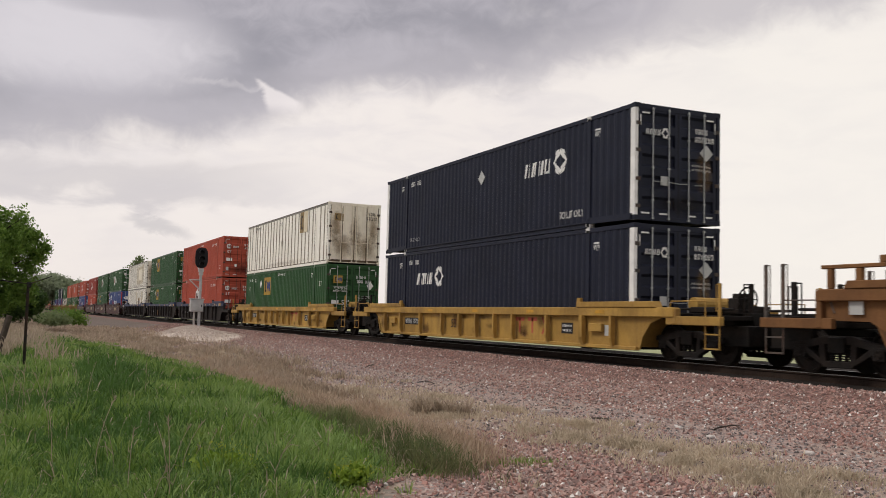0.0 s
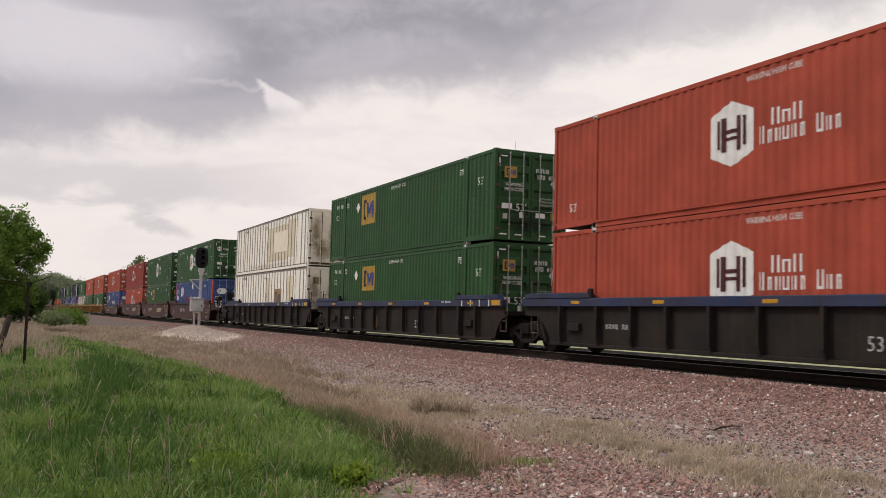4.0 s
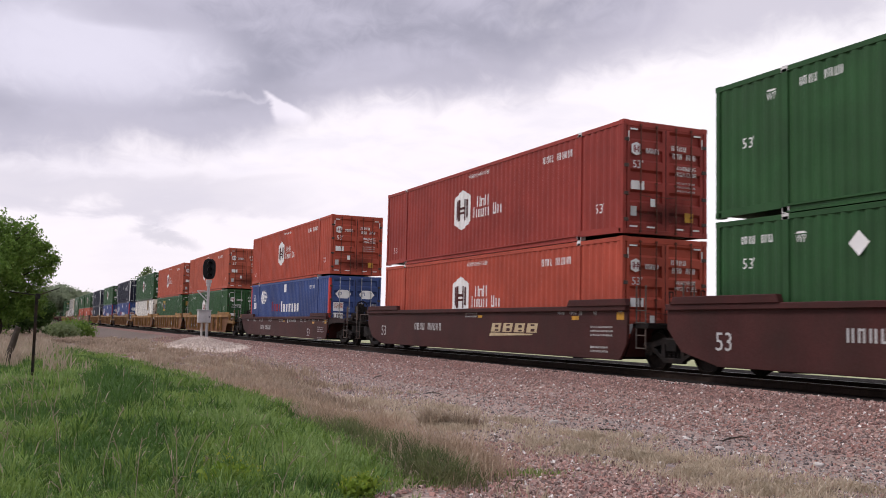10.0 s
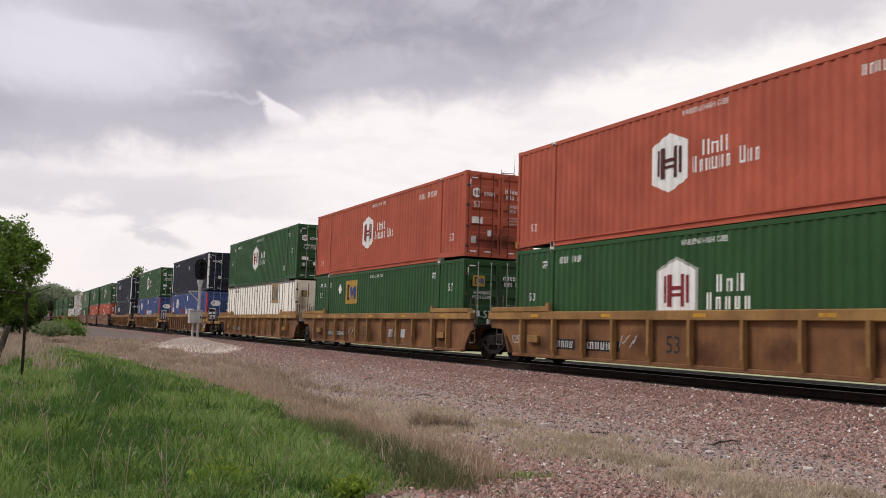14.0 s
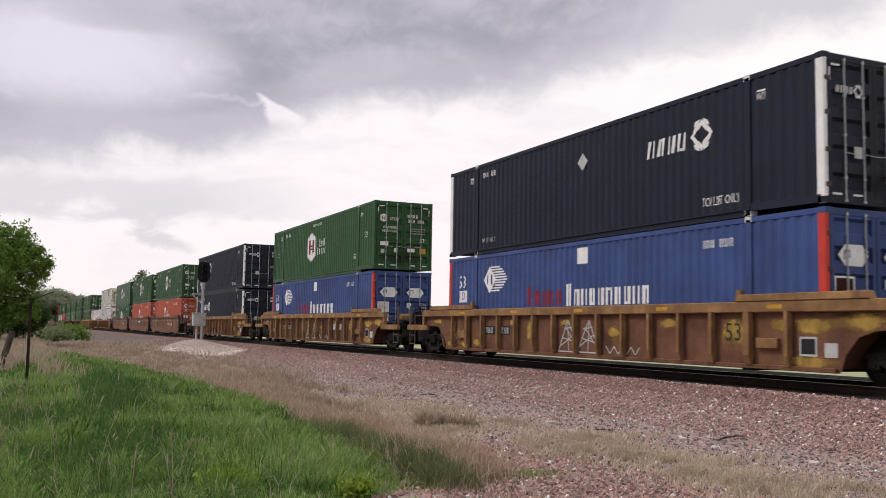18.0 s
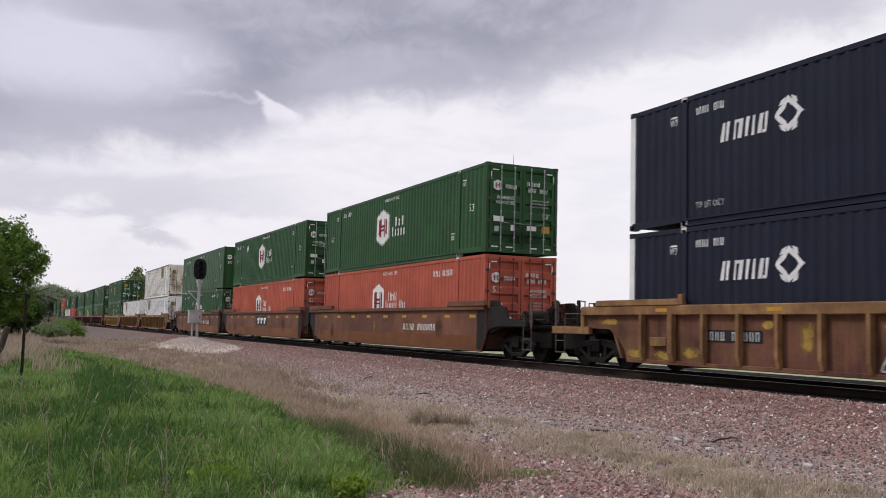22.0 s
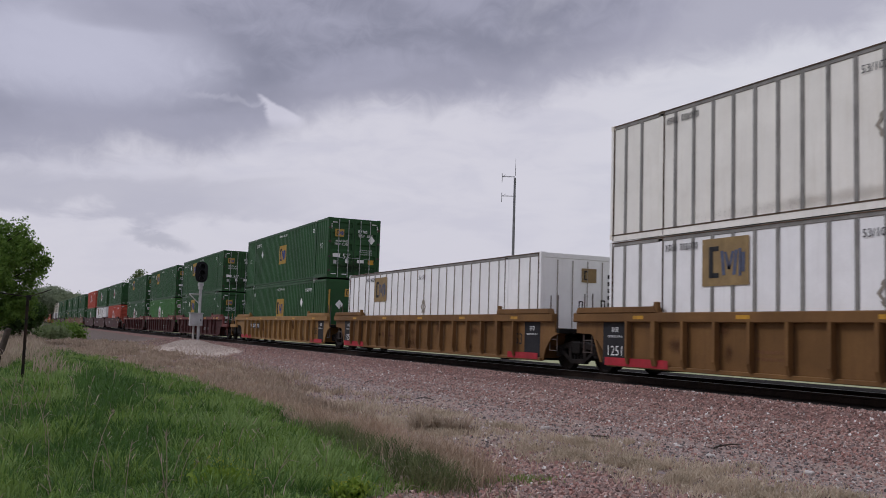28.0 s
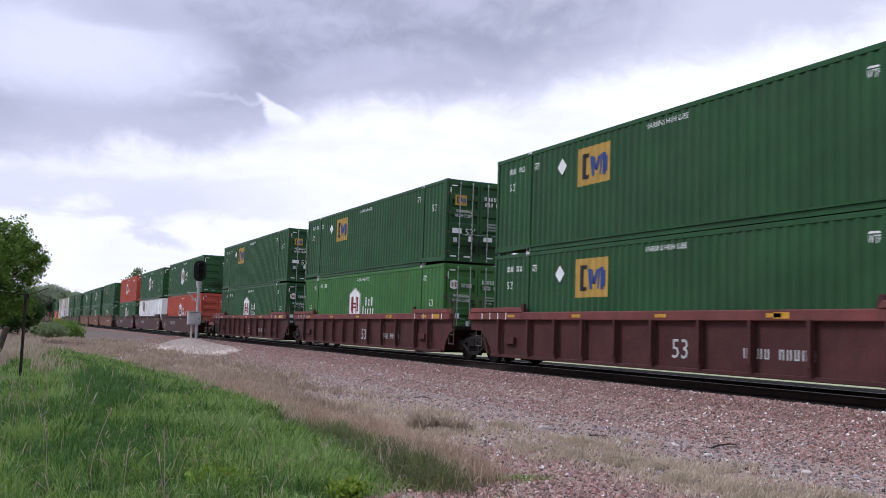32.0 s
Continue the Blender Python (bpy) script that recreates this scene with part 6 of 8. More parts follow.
            it += [("size_number", letters("53", 0.42), MARK_DIM, 0.74, 0.71, y), ("stencil", bars(10, 1.9, 0.2, gap_at=(4,)), MARK_DIM, 3.6, 0.68, y), ("stencil", [rect(6.2 + i * 0.75, 0, 0.05, 0.2) for i in range(4)] + [rect(-8.4 + i * 0.5, 0, 0.05, 0.2) for i in range(4)], MARK, 0, top - 0.11, yc), ("reflector", [rect(0, 0, 0.55, 0.15), rect(-4.2, 0, 0.4, 0.12)], YELLOW_TAG, 8.0, top - 0.11, yc)]
    stencils(c, it)


build_train()

# ---- ground and track ----


def grass_edge(x):
    """y of the line where the meadow meets the gravel."""
    return -10.35 - 0.075 * max(0.0, -x - 30.0) - 0.8 * max(0.0, x + 9.3) + 0.25 * math.sin(x * 0.7) + 0.2 * math.sin(x * 1.9) + 0.6 * noise.noise((x * 0.42, 0.0, 40.0)) * min(1.0, max(0.0, (-x - 10.0) / 5.0))


def ground_z(x, y):
    z = -0.62
    if y > -5.0:
        z += 0.26 * min(1.0, (y + 5.0) / 1.8)
    if y > 2.6:
        z -= 0.45 * min(1.0, (y - 2.6) / 3.0)
    z += 0.035 * noise.noise((x * 0.25, y * 0.25, 3.1))
    if y < grass_edge(x):
        z += 0.05 * noise.noise((x * 0.6, y * 0.6, 9.0)) + 0.03
    return z


def node_tools(m):
    nt = m.node_tree
    N, link = nt.nodes.new, nt.links.new

    def put(n, i, v):
        if isinstance(v, tuple):
            n.inputs[i].default_value = (*v, 1) if len(v) == 3 and n.inputs[i].type == "RGBA" else v
        elif isinstance(v, (int, float)):
            n.inputs[i].default_value = v
        else:
            link(v, n.inputs[i])

    def math_(op, a, b=0.0):
        n = N("ShaderNodeMath")
        n.operation = op
        put(n, 0, a)
        put(n, 1, b)
        return n.outputs[0]

    def mix(f, a, b):
        n = N("ShaderNodeMix")
        n.data_type = "RGBA"
        put(n, 0, f)
        put(n, 6, a)
        put(n, 7, b)
        return n.outputs[2]

    def rng(x, a, b, lo=0.0, hi=1.0):
        n = N("ShaderNodeMapRange")
        n.interpolation_type = "SMOOTHSTEP"
        for i, v in enumerate((x, a, b, lo, hi)):
            put(n, i, v)
        return n.outputs[0]

    def tex(kind, vec, scale, detail=4.0, out="Fac"):
        n = N(kind)
        if vec is not None:
            link(vec, n.inputs["Vector"])
        n.inputs["Scale"].default_value = scale
        if kind == "ShaderNodeTexNoise":
            n.inputs["Detail"].default_value = detail
        return n.outputs[out]

    return N, link, math_, mix, rng, tex


def ground_material():
    m = bpy.data.materials.new("meadow_and_gravel_ground")
    m.use_nodes = True
    N, link, math_, mix, rng, tex = node_tools(m)
    b = m.node_tree.nodes["Principled BSDF"]
    co = N("ShaderNodeTexCoord").outputs["Object"]
    sep = N("ShaderNodeSeparateXYZ")
    link(co, sep.inputs[0])
    x, y = sep.outputs[0], sep.outputs[1]
    n1 = tex("ShaderNodeTexNoise", co, 0.5, 5)
    n2 = tex("ShaderNodeTexNoise", co, 4.0, 6)
    n3 = tex("ShaderNodeTexNoise", co, 0.06, 4)
    yb = math_("SUBTRACT", -10.35, math_("MULTIPLY", math_("MAXIMUM", math_("ADD", x, 9.3), 0.0), 0.8))
    yb = math_("SUBTRACT", yb, math_("MULTIPLY", math_("MAXIMUM", math_("SUBTRACT", -30.0, x), 0.0), 0.075))
    d = math_("ADD", math_("SUBTRACT", yb, y), math_("MULTIPLY", math_("SUBTRACT", n1, 0.5), 1.6))
    meadow = rng(d, -0.4, 0.5)
    vor = tex("ShaderNodeTexVoronoi", co, 26.0, out="Color")
    sv = N("ShaderNodeSeparateColor")
    link(vor, sv.inputs[0])
    stone = mix(sv.outputs[0], (0.194, 0.136, 0.119), (0.422, 0.312, 0.268))
    stone = mix(rng(sv.outputs[1], 0.55, 0.9), stone, (0.211, 0.180, 0.172))
    stone = mix(rng(n1, 0.5, 0.7, 0.0, 0.6), stone, (0.317, 0.246, 0.198))
    # dry grass litter toward the distance and along the meadow's edge
    litter = math_("MULTIPLY", rng(x, -14.0, -40.0), rng(math_("ADD", y, math_("MULTIPLY", n1, 2.0)), -5.2, -7.0))
    stone = mix(math_("MULTIPLY", litter, 0.85), stone, mix(n2, (0.21, 0.16, 0.12), (0.35, 0.275, 0.215)))
    stone = mix(rng(x, -50.0, -95.0, 0.0, 0.85), stone, mix(n2, (0.085, 0.068, 0.057), (0.135, 0.110, 0.092)))
    grass = mix(n2, (0.030, 0.053, 0.012), (0.073, 0.109, 0.030))
    grass = mix(rng(n1, 0.5, 0.75, 0.0, 0.5), grass, (0.15, 0.14, 0.06))
    near = mix(meadow, stone, grass)
    field = mix(n3, (0.22, 0.25, 0.12), (0.36, 0.35, 0.21))
    far = rng(y, 3.5, 6.0)
    col = mix(far, near, field)
    link(col, b.inputs["Base Color"])
    b.inputs["Roughness"].default_value = 0.95
    b.inputs["Specular IOR Level"].default_value = 0.2
    bp = N("ShaderNodeBump")
    bp.inputs["Strength"].default_value, bp.inputs["Distance"].default_value = 0.7, 0.05
    link(n2, bp.inputs["Height"])
    link(bp.outputs[0], b.inputs["Normal"])
    return m


def spread(a, b, n, power=2.2):
    return [a + (b - a) * (i / n) ** power for i in range(1, n + 1)]


def build_ground():
    xs = sorted(set([-70 + i * 0.9 for i in range(90)] + spread(-70, -3000, 22) + spread(11, 3000, 22)))
    ys = sorted(set([-20 + i * 0.5 for i in range(56)] + spread(-20, -2500, 18) + spread(8, 3500, 22)))
    v = [(x, y, ground_z(x, y)) for y in ys for x in xs]
    n = len(xs)
    f = [(j * n + i, j * n + i + 1, (j + 1) * n + i + 1, (j + 1) * n + i) for j in range(len(ys) - 1) for i in range(n - 1)]
    me = bpy.data.meshes.new("ground")
    me.from_pydata(v, [], f)
    me.shade_smooth()
    me.materials.append(ground_material())
    tagged(new("ground", me), "meadow, gravel verge and open field beside the railway", "ground", kind="structure")


build_ground()


def stone_material(name, tones, white=0.06):
    m = bpy.data.materials.new(name)
    m.use_nodes = True
    N, link, math_, mix, rng, tex = node_tools(m)
    b = m.node_tree.nodes["Principled BSDF"]
    geo = N("ShaderNodeNewGeometry")
    r = geo.outputs["Random Per Island"]
    ramp = N("ShaderNodeValToRGB")
    link(r, ramp.inputs[0])
    cr = ramp.color_ramp
    cr.interpolation = "CONSTANT"
    while len(cr.elements) < len(tones) + 1:
        cr.elements.new(0.5)
    for i, e in enumerate(cr.elements):
        last = i == len(tones)
        e.position = (1.0 - white) if last else i * (1.0 - white) / len(tones)
        e.color = (0.74, 0.70, 0.66, 1) if last else (*tones[i], 1)
    co = N("ShaderNodeTexCoord").outputs["Object"]
    n = tex("ShaderNodeTexNoise", co, 60.0, 4)
    link(mix(rng(n, 0.3, 0.7, 0.0, 0.3), ramp.outputs[0], (0.10, 0.075, 0.065)), b.inputs["Base Color"])
    b.inputs["Roughness"].default_value = 0.85
    return m


PINK = stone_material("pink_quartzite_ballast", ((0.409, 0.241, 0.199), (0.304, 0.172, 0.147), (0.478, 0.331, 0.285), (0.166, 0.110, 0.098), (0.363, 0.253, 0.221), (0.442, 0.279, 0.232), (0.248, 0.170, 0.149), (0.382, 0.202, 0.166)), 0.04)
GREY = stone_material("mixed_grey_gravel", ((0.304, 0.258, 0.241), (0.156, 0.133, 0.131), (0.423, 0.336, 0.304), (0.087, 0.078, 0.078), (0.350, 0.239, 0.212), (0.248, 0.212, 0.198), (0.386, 0.359, 0.340), (0.120, 0.106, 0.101)), 0.08)
PALE = stone_material("pale_crushed_rock", ((0.60, 0.515, 0.45), (0.50, 0.42, 0.365), (0.66, 0.575, 0.51), (0.45, 0.37, 0.315)), 0.06)


def raw_mesh(name, verts, faces4, material, faces3=None):
    """A large mesh from arrays of corners and of quads (and triangles)."""
    me = bpy.data.meshes.new(name)
    me.vertices.add(len(verts))
    me.vertices.foreach_set("co", verts.astype(np.float32).ravel())
    q = len(faces4)
    t = 0 if faces3 is None else len(faces3)
    idx = faces4.ravel() if t == 0 else np.concatenate((faces4.ravel(), faces3.ravel()))
    me.loops.add(len(idx))
    me.loops.foreach_set("vertex_index", idx.astype(np.int32))
    me.polygons.add(q + t)
    start = np.concatenate((np.arange(q) * 4, q * 4 + np.arange(t) * 3))
    me.polygons.foreach_set("loop_start", start.astype(np.int32))
    me.update(calc_edges=True)
    me.validate()
    me.materials.append(material)
    return me


RNG = np.random.default_rng(7)


def turns(n):
    q = RNG.normal(size=(n, 4))
    q /= np.linalg.norm(q, axis=1)[:, None]
    w, x, y, z = q.T
    return np.stack([np.stack([1 - 2 * (y * y + z * z), 2 * (x * y - w * z), 2 * (x * z + w * y)], 1), np.stack([2 * (x * y + w * z), 1 - 2 * (x * x + z * z), 2 * (y * z - w * x)], 1), np.stack([2 * (x * z - w * y), 2 * (y * z + w * x), 1 - 2 * (x * x + y * y)], 1)], 1)


def stones(name, label, px, py, pz, size, material):
    """Many broken stones in one mesh: skewed eight-cornered lumps."""
    n = len(px)
    cube = np.array([(x, y, z) for z in (-1, 1) for y in (-1, 1) for x in (-1, 1)], float)
    quads = np.array([(0, 2, 3, 1), (4, 5, 7, 6), (0, 1, 5, 4), (2, 6, 7, 3), (0, 4, 6, 2), (1, 3, 7, 5)])
    v = cube[None] * RNG.uniform(0.25, 1.0, (n, 8, 3)) * RNG.uniform(0.45, 1.15, (n, 1, 3))
    v = np.einsum("nij,nkj->nki", turns(n), v) * (size * 0.5)[:, None, None]
    v += np.stack([px, py, pz], 1)[:, None]
    f = quads[None] + (np.arange(n) * 8)[:, None, None]
    me = raw_mesh(name, v.reshape(-1, 3), f.reshape(-1, 4), material)
    me.shade_flat()
    tagged(new(name, me), label, "gravel", kind="stuff")


def bed_z(y):
    a = abs(y)
    return -0.17 if a < 2.15 else -0.17 - (a - 2.15) * 0.36


def build_track():
    m = mat("ballast_bed", (0.21, 0.125, 0.108), 0.95, vary=0.3, scale=9.0, grain=24.0, bump=0.04, bump_scale=18.0)
    prof = [(-3.5, -0.75), (-3.4, bed_z(3.4)), (-2.15, -0.17), (2.15, -0.17), (3.0, -0.055), (3.5, -0.16), (4.6, -0.75)]
    me = Mb()
    k = 60
    xs = [-900 + i * 1400 / k for i in range(k + 1)]
    for x in xs:
        me.v += [(x, y, z) for y, z in prof]
    p = len(prof)
    for i in range(k):
        for j in range(p - 1):
            me.f.append((i * p + j, (i + 1) * p + j, (i + 1) * p + j + 1, i * p + j + 1))
    tagged(part("track_bed", me, m, None), "raised bed of pink crushed-stone ballast under the rails", "track bed", kind="structure")
    # oily ballast, its colour darkened further for the shade under the train
    dark = mat("shaded_oily_ballast", (0.024, 0.019, 0.016), 0.95, vary=0.35, scale=9.0, grain=24.0, bump=0.04, bump_scale=18.0)
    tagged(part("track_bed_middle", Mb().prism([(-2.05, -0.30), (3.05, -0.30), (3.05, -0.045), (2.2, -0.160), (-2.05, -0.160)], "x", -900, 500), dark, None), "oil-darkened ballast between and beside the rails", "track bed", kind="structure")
    for s in (-1, 1):
        r = thing("rail", "long steel railway rail with a polished head", "rail", "rails", kind="structure")
        web = [(-0.075, -0.19), (0.075, -0.19), (0.02, -0.15), (0.012, -0.05), (0.035, -0.035), (0.035, -0.008), (-0.035, -0.008), (-0.035, -0.035), (-0.012, -0.05), (-0.02, -0.15)]
        part("rail_web", lambda: Mb().prism(web, "x", -900, 500), RAIL_SIDE, r, key=("web",), at=(0, s * 0.753, 0))
        part("rail_head", lambda: Mb().box(-900, 500, -0.034, 0.034, -0.008, 0.0), RAIL_TOP, r, key=("head",), at=(0, s * 0.753, 0))
    tie = thing("railway_ties", "dark weathered timber ties under the rails", "railway tie", kind="structure")
    for i in range(36):
        part("tie", lambda: Mb().box(-0.11, 0.11, -1.3, 1.3, -0.30, -0.150), TIE, tie, key=("tie",), at=(-62 + i * 0.56, 0, 0), bevel=0.01)


build_track()


def scatter_stones():
    # the shoulder of pink ballast
    n = 56000
    x = -5 - 75 * RNG.random(n) ** 2.0
    y = -1.82 - 3.25 * RNG.random(n) ** 1.15
    z = np.array([max(bed_z(b), ground_z(a, b)) for a, b in zip(x, y)])
    z[y > -2.05] = -0.16
    stones("ballast_stones", "pink crushed quartzite ballast on the track shoulder", x, y, z + 0.004, RNG.uniform(0.030, 0.070, n), PINK)
    # the flat of mixed gravel
    n = 50000
    x = -4 - 46 * RNG.random(n) ** 1.9
    y = RNG.uniform(-12.5, -4.0, n)
    edge = np.array([grass_edge(a) for a in x])
    keep = y > edge - 0.1
    x, y = x[keep], y[keep]
    z = np.array([ground_z(a, b) for a, b in zip(x, y)])
    r = RNG.random(len(x))
    pinkish = (r < 0.30) | ((x > -10.8) & (y < -8.6) & (r < 0.85))
    s = RNG.uniform(0.016, 0.036, len(x)) + 0.034 * RNG.random(len(x)) ** 3
    stones("verge_gravel", "grey and brown mixed gravel of the verge", x[~pinkish], y[~pinkish], z[~pinkish] + 0.004, s[~pinkish], GREY)
    # a denser apron of pink stones round the tussock
    m = 9000
    ax = -5.0 - 6.2 * RNG.random(m)
    ay = RNG.uniform(-12.2, -8.3, m)
    ok = ay > np.array([grass_edge(a) for a in ax]) - 0.25
    ax, ay = ax[ok], ay[ok]
    stones("apron_ballast", "pink broken stones in front of the dry tussock", ax, ay, np.array([ground_z(a, b) for a, b in zip(ax, ay)]) + 0.006, RNG.uniform(0.022, 0.062, len(ax)), PINK)
    stones("verge_ballast", "pink stones strewn over the verge", x[pinkish], y[pinkish], z[pinkish] + 0.006, s[pinkish] * np.where(y[pinkish] < -8.6, 1.3, 1.2), PINK)


scatter_stones()

# ---- grass ----


def blade_material(name, lo, hi, tip=None):
    m = bpy.data.materials.new(name)
    m.use_nodes = True
    N, link, math_, mix, rng, tex = node_tools(m)
    b = m.node_tree.nodes["Principled BSDF"]
    r = N("ShaderNodeNewGeometry").outputs["Random Per Island"]
    co = N("ShaderNodeTexCoord").outputs["Object"]
    n = tex("ShaderNodeTexNoise", co, 0.7, 3)
    n2 = tex("ShaderNodeTexNoise", co, 4.5, 3)
    c = mix(math_("MULTIPLY", math_("ADD", r, rng(n2, 0.35, 0.65)), 0.5), lo, hi)
    c = mix(rng(n, 0.4, 0.68, 0.0, 0.65), c, tip or hi)
    link(c, b.inputs["Base Color"])
    b.inputs["Roughness"].default_value = 0.6
    b.inputs["Specular IOR Level"].default_value = 0.25
    # thin leaves let part of the light through
    tr = N("ShaderNodeBsdfTranslucent")
    link(c, tr.inputs[0])
    ms = N("ShaderNodeMixShader")
    ms.inputs[0].default_value = 0.4
    link(b.outputs[0], ms.inputs[1])
    link(tr.outputs[0], ms.inputs[2])
    link(ms.outputs[0], m.node_tree.nodes["Material Output"].inputs[0])
    return m


GREEN = blade_material("meadow_grass_blades", (0.072, 0.148, 0.022), (0.215, 0.325, 0.066), (0.25, 0.345, 0.088))
DEEP = blade_material("deep_green_grass_blades", (0.028, 0.072, 0.014), (0.098, 0.190, 0.040))
OLIVE = blade_material("olive_grass_blades", (0.062, 0.088, 0.030), (0.19, 0.215, 0.085), (0.23, 0.21, 0.11))
STRAW = blade_material("dry_grass_blades", (0.28, 0.225, 0.16), (0.56, 0.455, 0.345), (0.44, 0.34, 0.265))
TUSSOCK = blade_material("tan_tussock_blades", (0.25, 0.175, 0.115), (0.60, 0.47, 0.345), (0.46, 0.335, 0.24))
DEAD = blade_material("brown_dead_grass_blades", (0.22, 0.165, 0.115), (0.44, 0.35, 0.26), (0.36, 0.275, 0.205))
PALE_GREEN = blade_material("pale_blue_green_blades", (0.125, 0.215, 0.054), (0.29, 0.395, 0.13), (0.265, 0.37, 0.115))
WEED = blade_material("grey_green_weed_blades", (0.34, 0.285, 0.20), (0.60, 0.50, 0.375))


def blades(name, label, px, py, h, w, lean, material, category="grass", droop=0.35, heading=None):
    """Bent blades in one mesh: two quads and a tip each. heading: the way each one leans."""
    n = len(px)
    pz = np.array([ground_z(a, b) for a, b in zip(px, py)]) - 0.02
    a = RNG.uniform(0, 2 * np.pi, n)
    if heading is None:
        # neighbours lean much the same way
        d = np.array([noise.noise((p * 1.1, q * 1.1, 17.0)) for p, q in zip(px, py)]) * 9.0 + RNG.normal(0, 1.5, n)
    else:
        d = heading
    side = np.stack([np.cos(a), np.sin(a), np.zeros(n)], 1)
    out = np.stack([np.cos(d), np.sin(d), np.zeros(n)], 1)
    base = np.stack([px, py, pz], 1)
    up = np.array([0, 0, 1.0])
    v = np.empty((n, 7, 3))
    low = base + up * (h * 0.42)[:, None] + out * (h * lean * 0.16)[:, None]
    mid = base + up * (h * (0.80 - 0.10 * lean))[:, None] + out * (h * lean * 0.52)[:, None]
    tip = base + up * (h * (1 - droop * lean))[:, None] + out * (h * lean)[:, None]
    v[:, 0], v[:, 1] = base - side * (w * 0.7)[:, None], base + side * (w * 0.7)[:, None]
    v[:, 2], v[:, 3] = low + side * w[:, None], low - side * w[:, None]
    v[:, 4], v[:, 5] = mid + side * (w * 0.72)[:, None], mid - side * (w * 0.72)[:, None]
    v[:, 6] = tip
    k = (np.arange(n) * 7)[:, None]
    f4 = (k[:, :, None] + np.array([[[0, 1, 2, 3], [3, 2, 4, 5]]])).reshape(-1, 4)
    f3 = k + np.array([[5, 4, 6]])
    ob = new(name, raw_mesh(name, v.reshape(-1, 3), f4, material, f3))
    return tagged(ob, label, category, kind="stuff")


def tufts(cx, cy, k, spread_, g):
    """k blades round each centre: their feet, the way they lean and how far out they stand (0 to 1)."""
    c = len(cx)
    r = np.sqrt(g.random((c, k)))
    t = g.uniform(0, 2 * np.pi, (c, k))
    s = np.broadcast_to(np.asarray(spread_).reshape(-1, 1), (c, 1))
    x = (cx[:, None] + r * s * np.cos(t)).ravel()
    y = (cy[:, None] + r * s * np.sin(t)).ravel()
    return x, y, (t + g.normal(0, 0.5, (c, k))).ravel(), r.ravel()


def build_grass():
    g = np.random.default_rng(21)
    # leafy tufts, dense near the gravel path and thinner toward the fence
    c = 11000
    cx = -5.5 - 58 * g.random(c) ** 2.1
    edge = np.array([grass_edge(a) for a in cx])
    cy = edge - 5.6 * g.random(c) ** 1.05 + g.normal(0, 0.22, c)
    cy += 0.9 * np.array([noise.noise((a * 0.45, 2.0, 5.0)) for a in cx]) * np.clip((edge - cy + 1.2) / 1.2, 0, 1) * (edge - cy < 1.6)
    patch = np.array([noise.noise((a * 0.38, b * 0.55, 0.0)) for a, b in zip(cx, cy)])
    bump = np.array([noise.noise((a * 1.5, b * 1.5, 4.0)) for a, b in zip(cx, cy)])
    # a swath of taller, darker grass crosses the meadow
    swath = np.exp(-((cx + 20.5) / 5.0) ** 2 - ((cy + 12.75 + 0.05 * (cx + 20.5)) / 0.62) ** 2)
    tone = g.random(c) + 1.1 * patch + 0.7 * bump
    k = 21
    tall = g.uniform(0.55, 1.3, c) * (1 + 0.45 * patch + 0.6 * bump) * np.clip(0.5 + (edge - cy) * 0.45, 0.5, 1.0) * (1 + 0.6 * swath)
    x, y, way, r = tufts(cx, cy, k, g.uniform(0.05, 0.14, c) * (1 + np.clip((-cx - 14) / 30, 0, 1.2)), g)
    i = np.repeat(np.arange(c), k)
    d = np.hypot(x, y + 14.7)
    h = g.uniform(0.13, 0.30, len(x)) * tall[i] * (1.08 - 0.25 * r)
    w = g.uniform(0.0018, 0.0044, len(x)) * (1 + d / 13)
    lean = np.clip(0.2 + 0.6 * r + g.normal(0, 0.2, len(x)), 0.03, 1.15)
    far_dry = np.clip((-cx - 38) / 18, 0, 0.75)
    dry = (g.random(c) < far_dry + 0.5 * np.clip(0.3 - (edge - cy) * 0.5, 0, 0.4))[i] | (g.random(len(x)) < 0.018)
    deep = ((tone < 0.36) | (swath > 0.35))[i] & ~dry
    pale = (tone > 0.92)[i] & ~dry & ~deep
    green = ~deep & ~dry & ~pale
    for name, label, m, lot, grow in (("meadow_grass", "tall fresh green meadow grass", GREEN, green, 1.0), ("pale_meadow_grass", "pale blue-green tufts of meadow grass", PALE_GREEN, pale, 0.95), ("deep_meadow_grass", "dark green patches of meadow grass", DEEP, deep, 1.1), ("dry_meadow_grass", "dry pale grass standing in the meadow", STRAW, dry, 1.1)):
        blades(name, label, x[lot], y[lot], h[lot] * grow, w[lot], lean[lot], m, heading=way[lot], droop=0.45)
    # tall straw round the fence and under the tree
    n = 15000
    x = -25 - 60 * g.random(n) ** 1.1
    y = -12.9 - 3.6 * g.random(n) + 0.02 * (x + 25) + 0.035 * np.clip(-x - 45, 0, 40)
    lump = np.array([noise.noise((a * 0.22, b * 0.5, 2.0)) + 0.6 * noise.noise((a * 0.8, b * 0.9, 7.0)) for a, b in zip(x, y)])
    keep = lump > 0.14 - np.clip((-x - 34) / 30, 0, 0.5)
    x, y = x[keep], y[keep]
    d = np.hypot(x, y + 14.7)
    blades("tall_straw", "tall dry straw-coloured grass round the fence posts", x, y, g.uniform(0.28, 0.75, len(x)), g.uniform(0.003, 0.006, len(x)) * (1 + d / 16), g.uniform(0.1, 0.6, len(x)), STRAW)
    # dry grass along the edge and over the far verge
    n = 62000
    x = -13 - 66 * g.random(n) ** 1.3
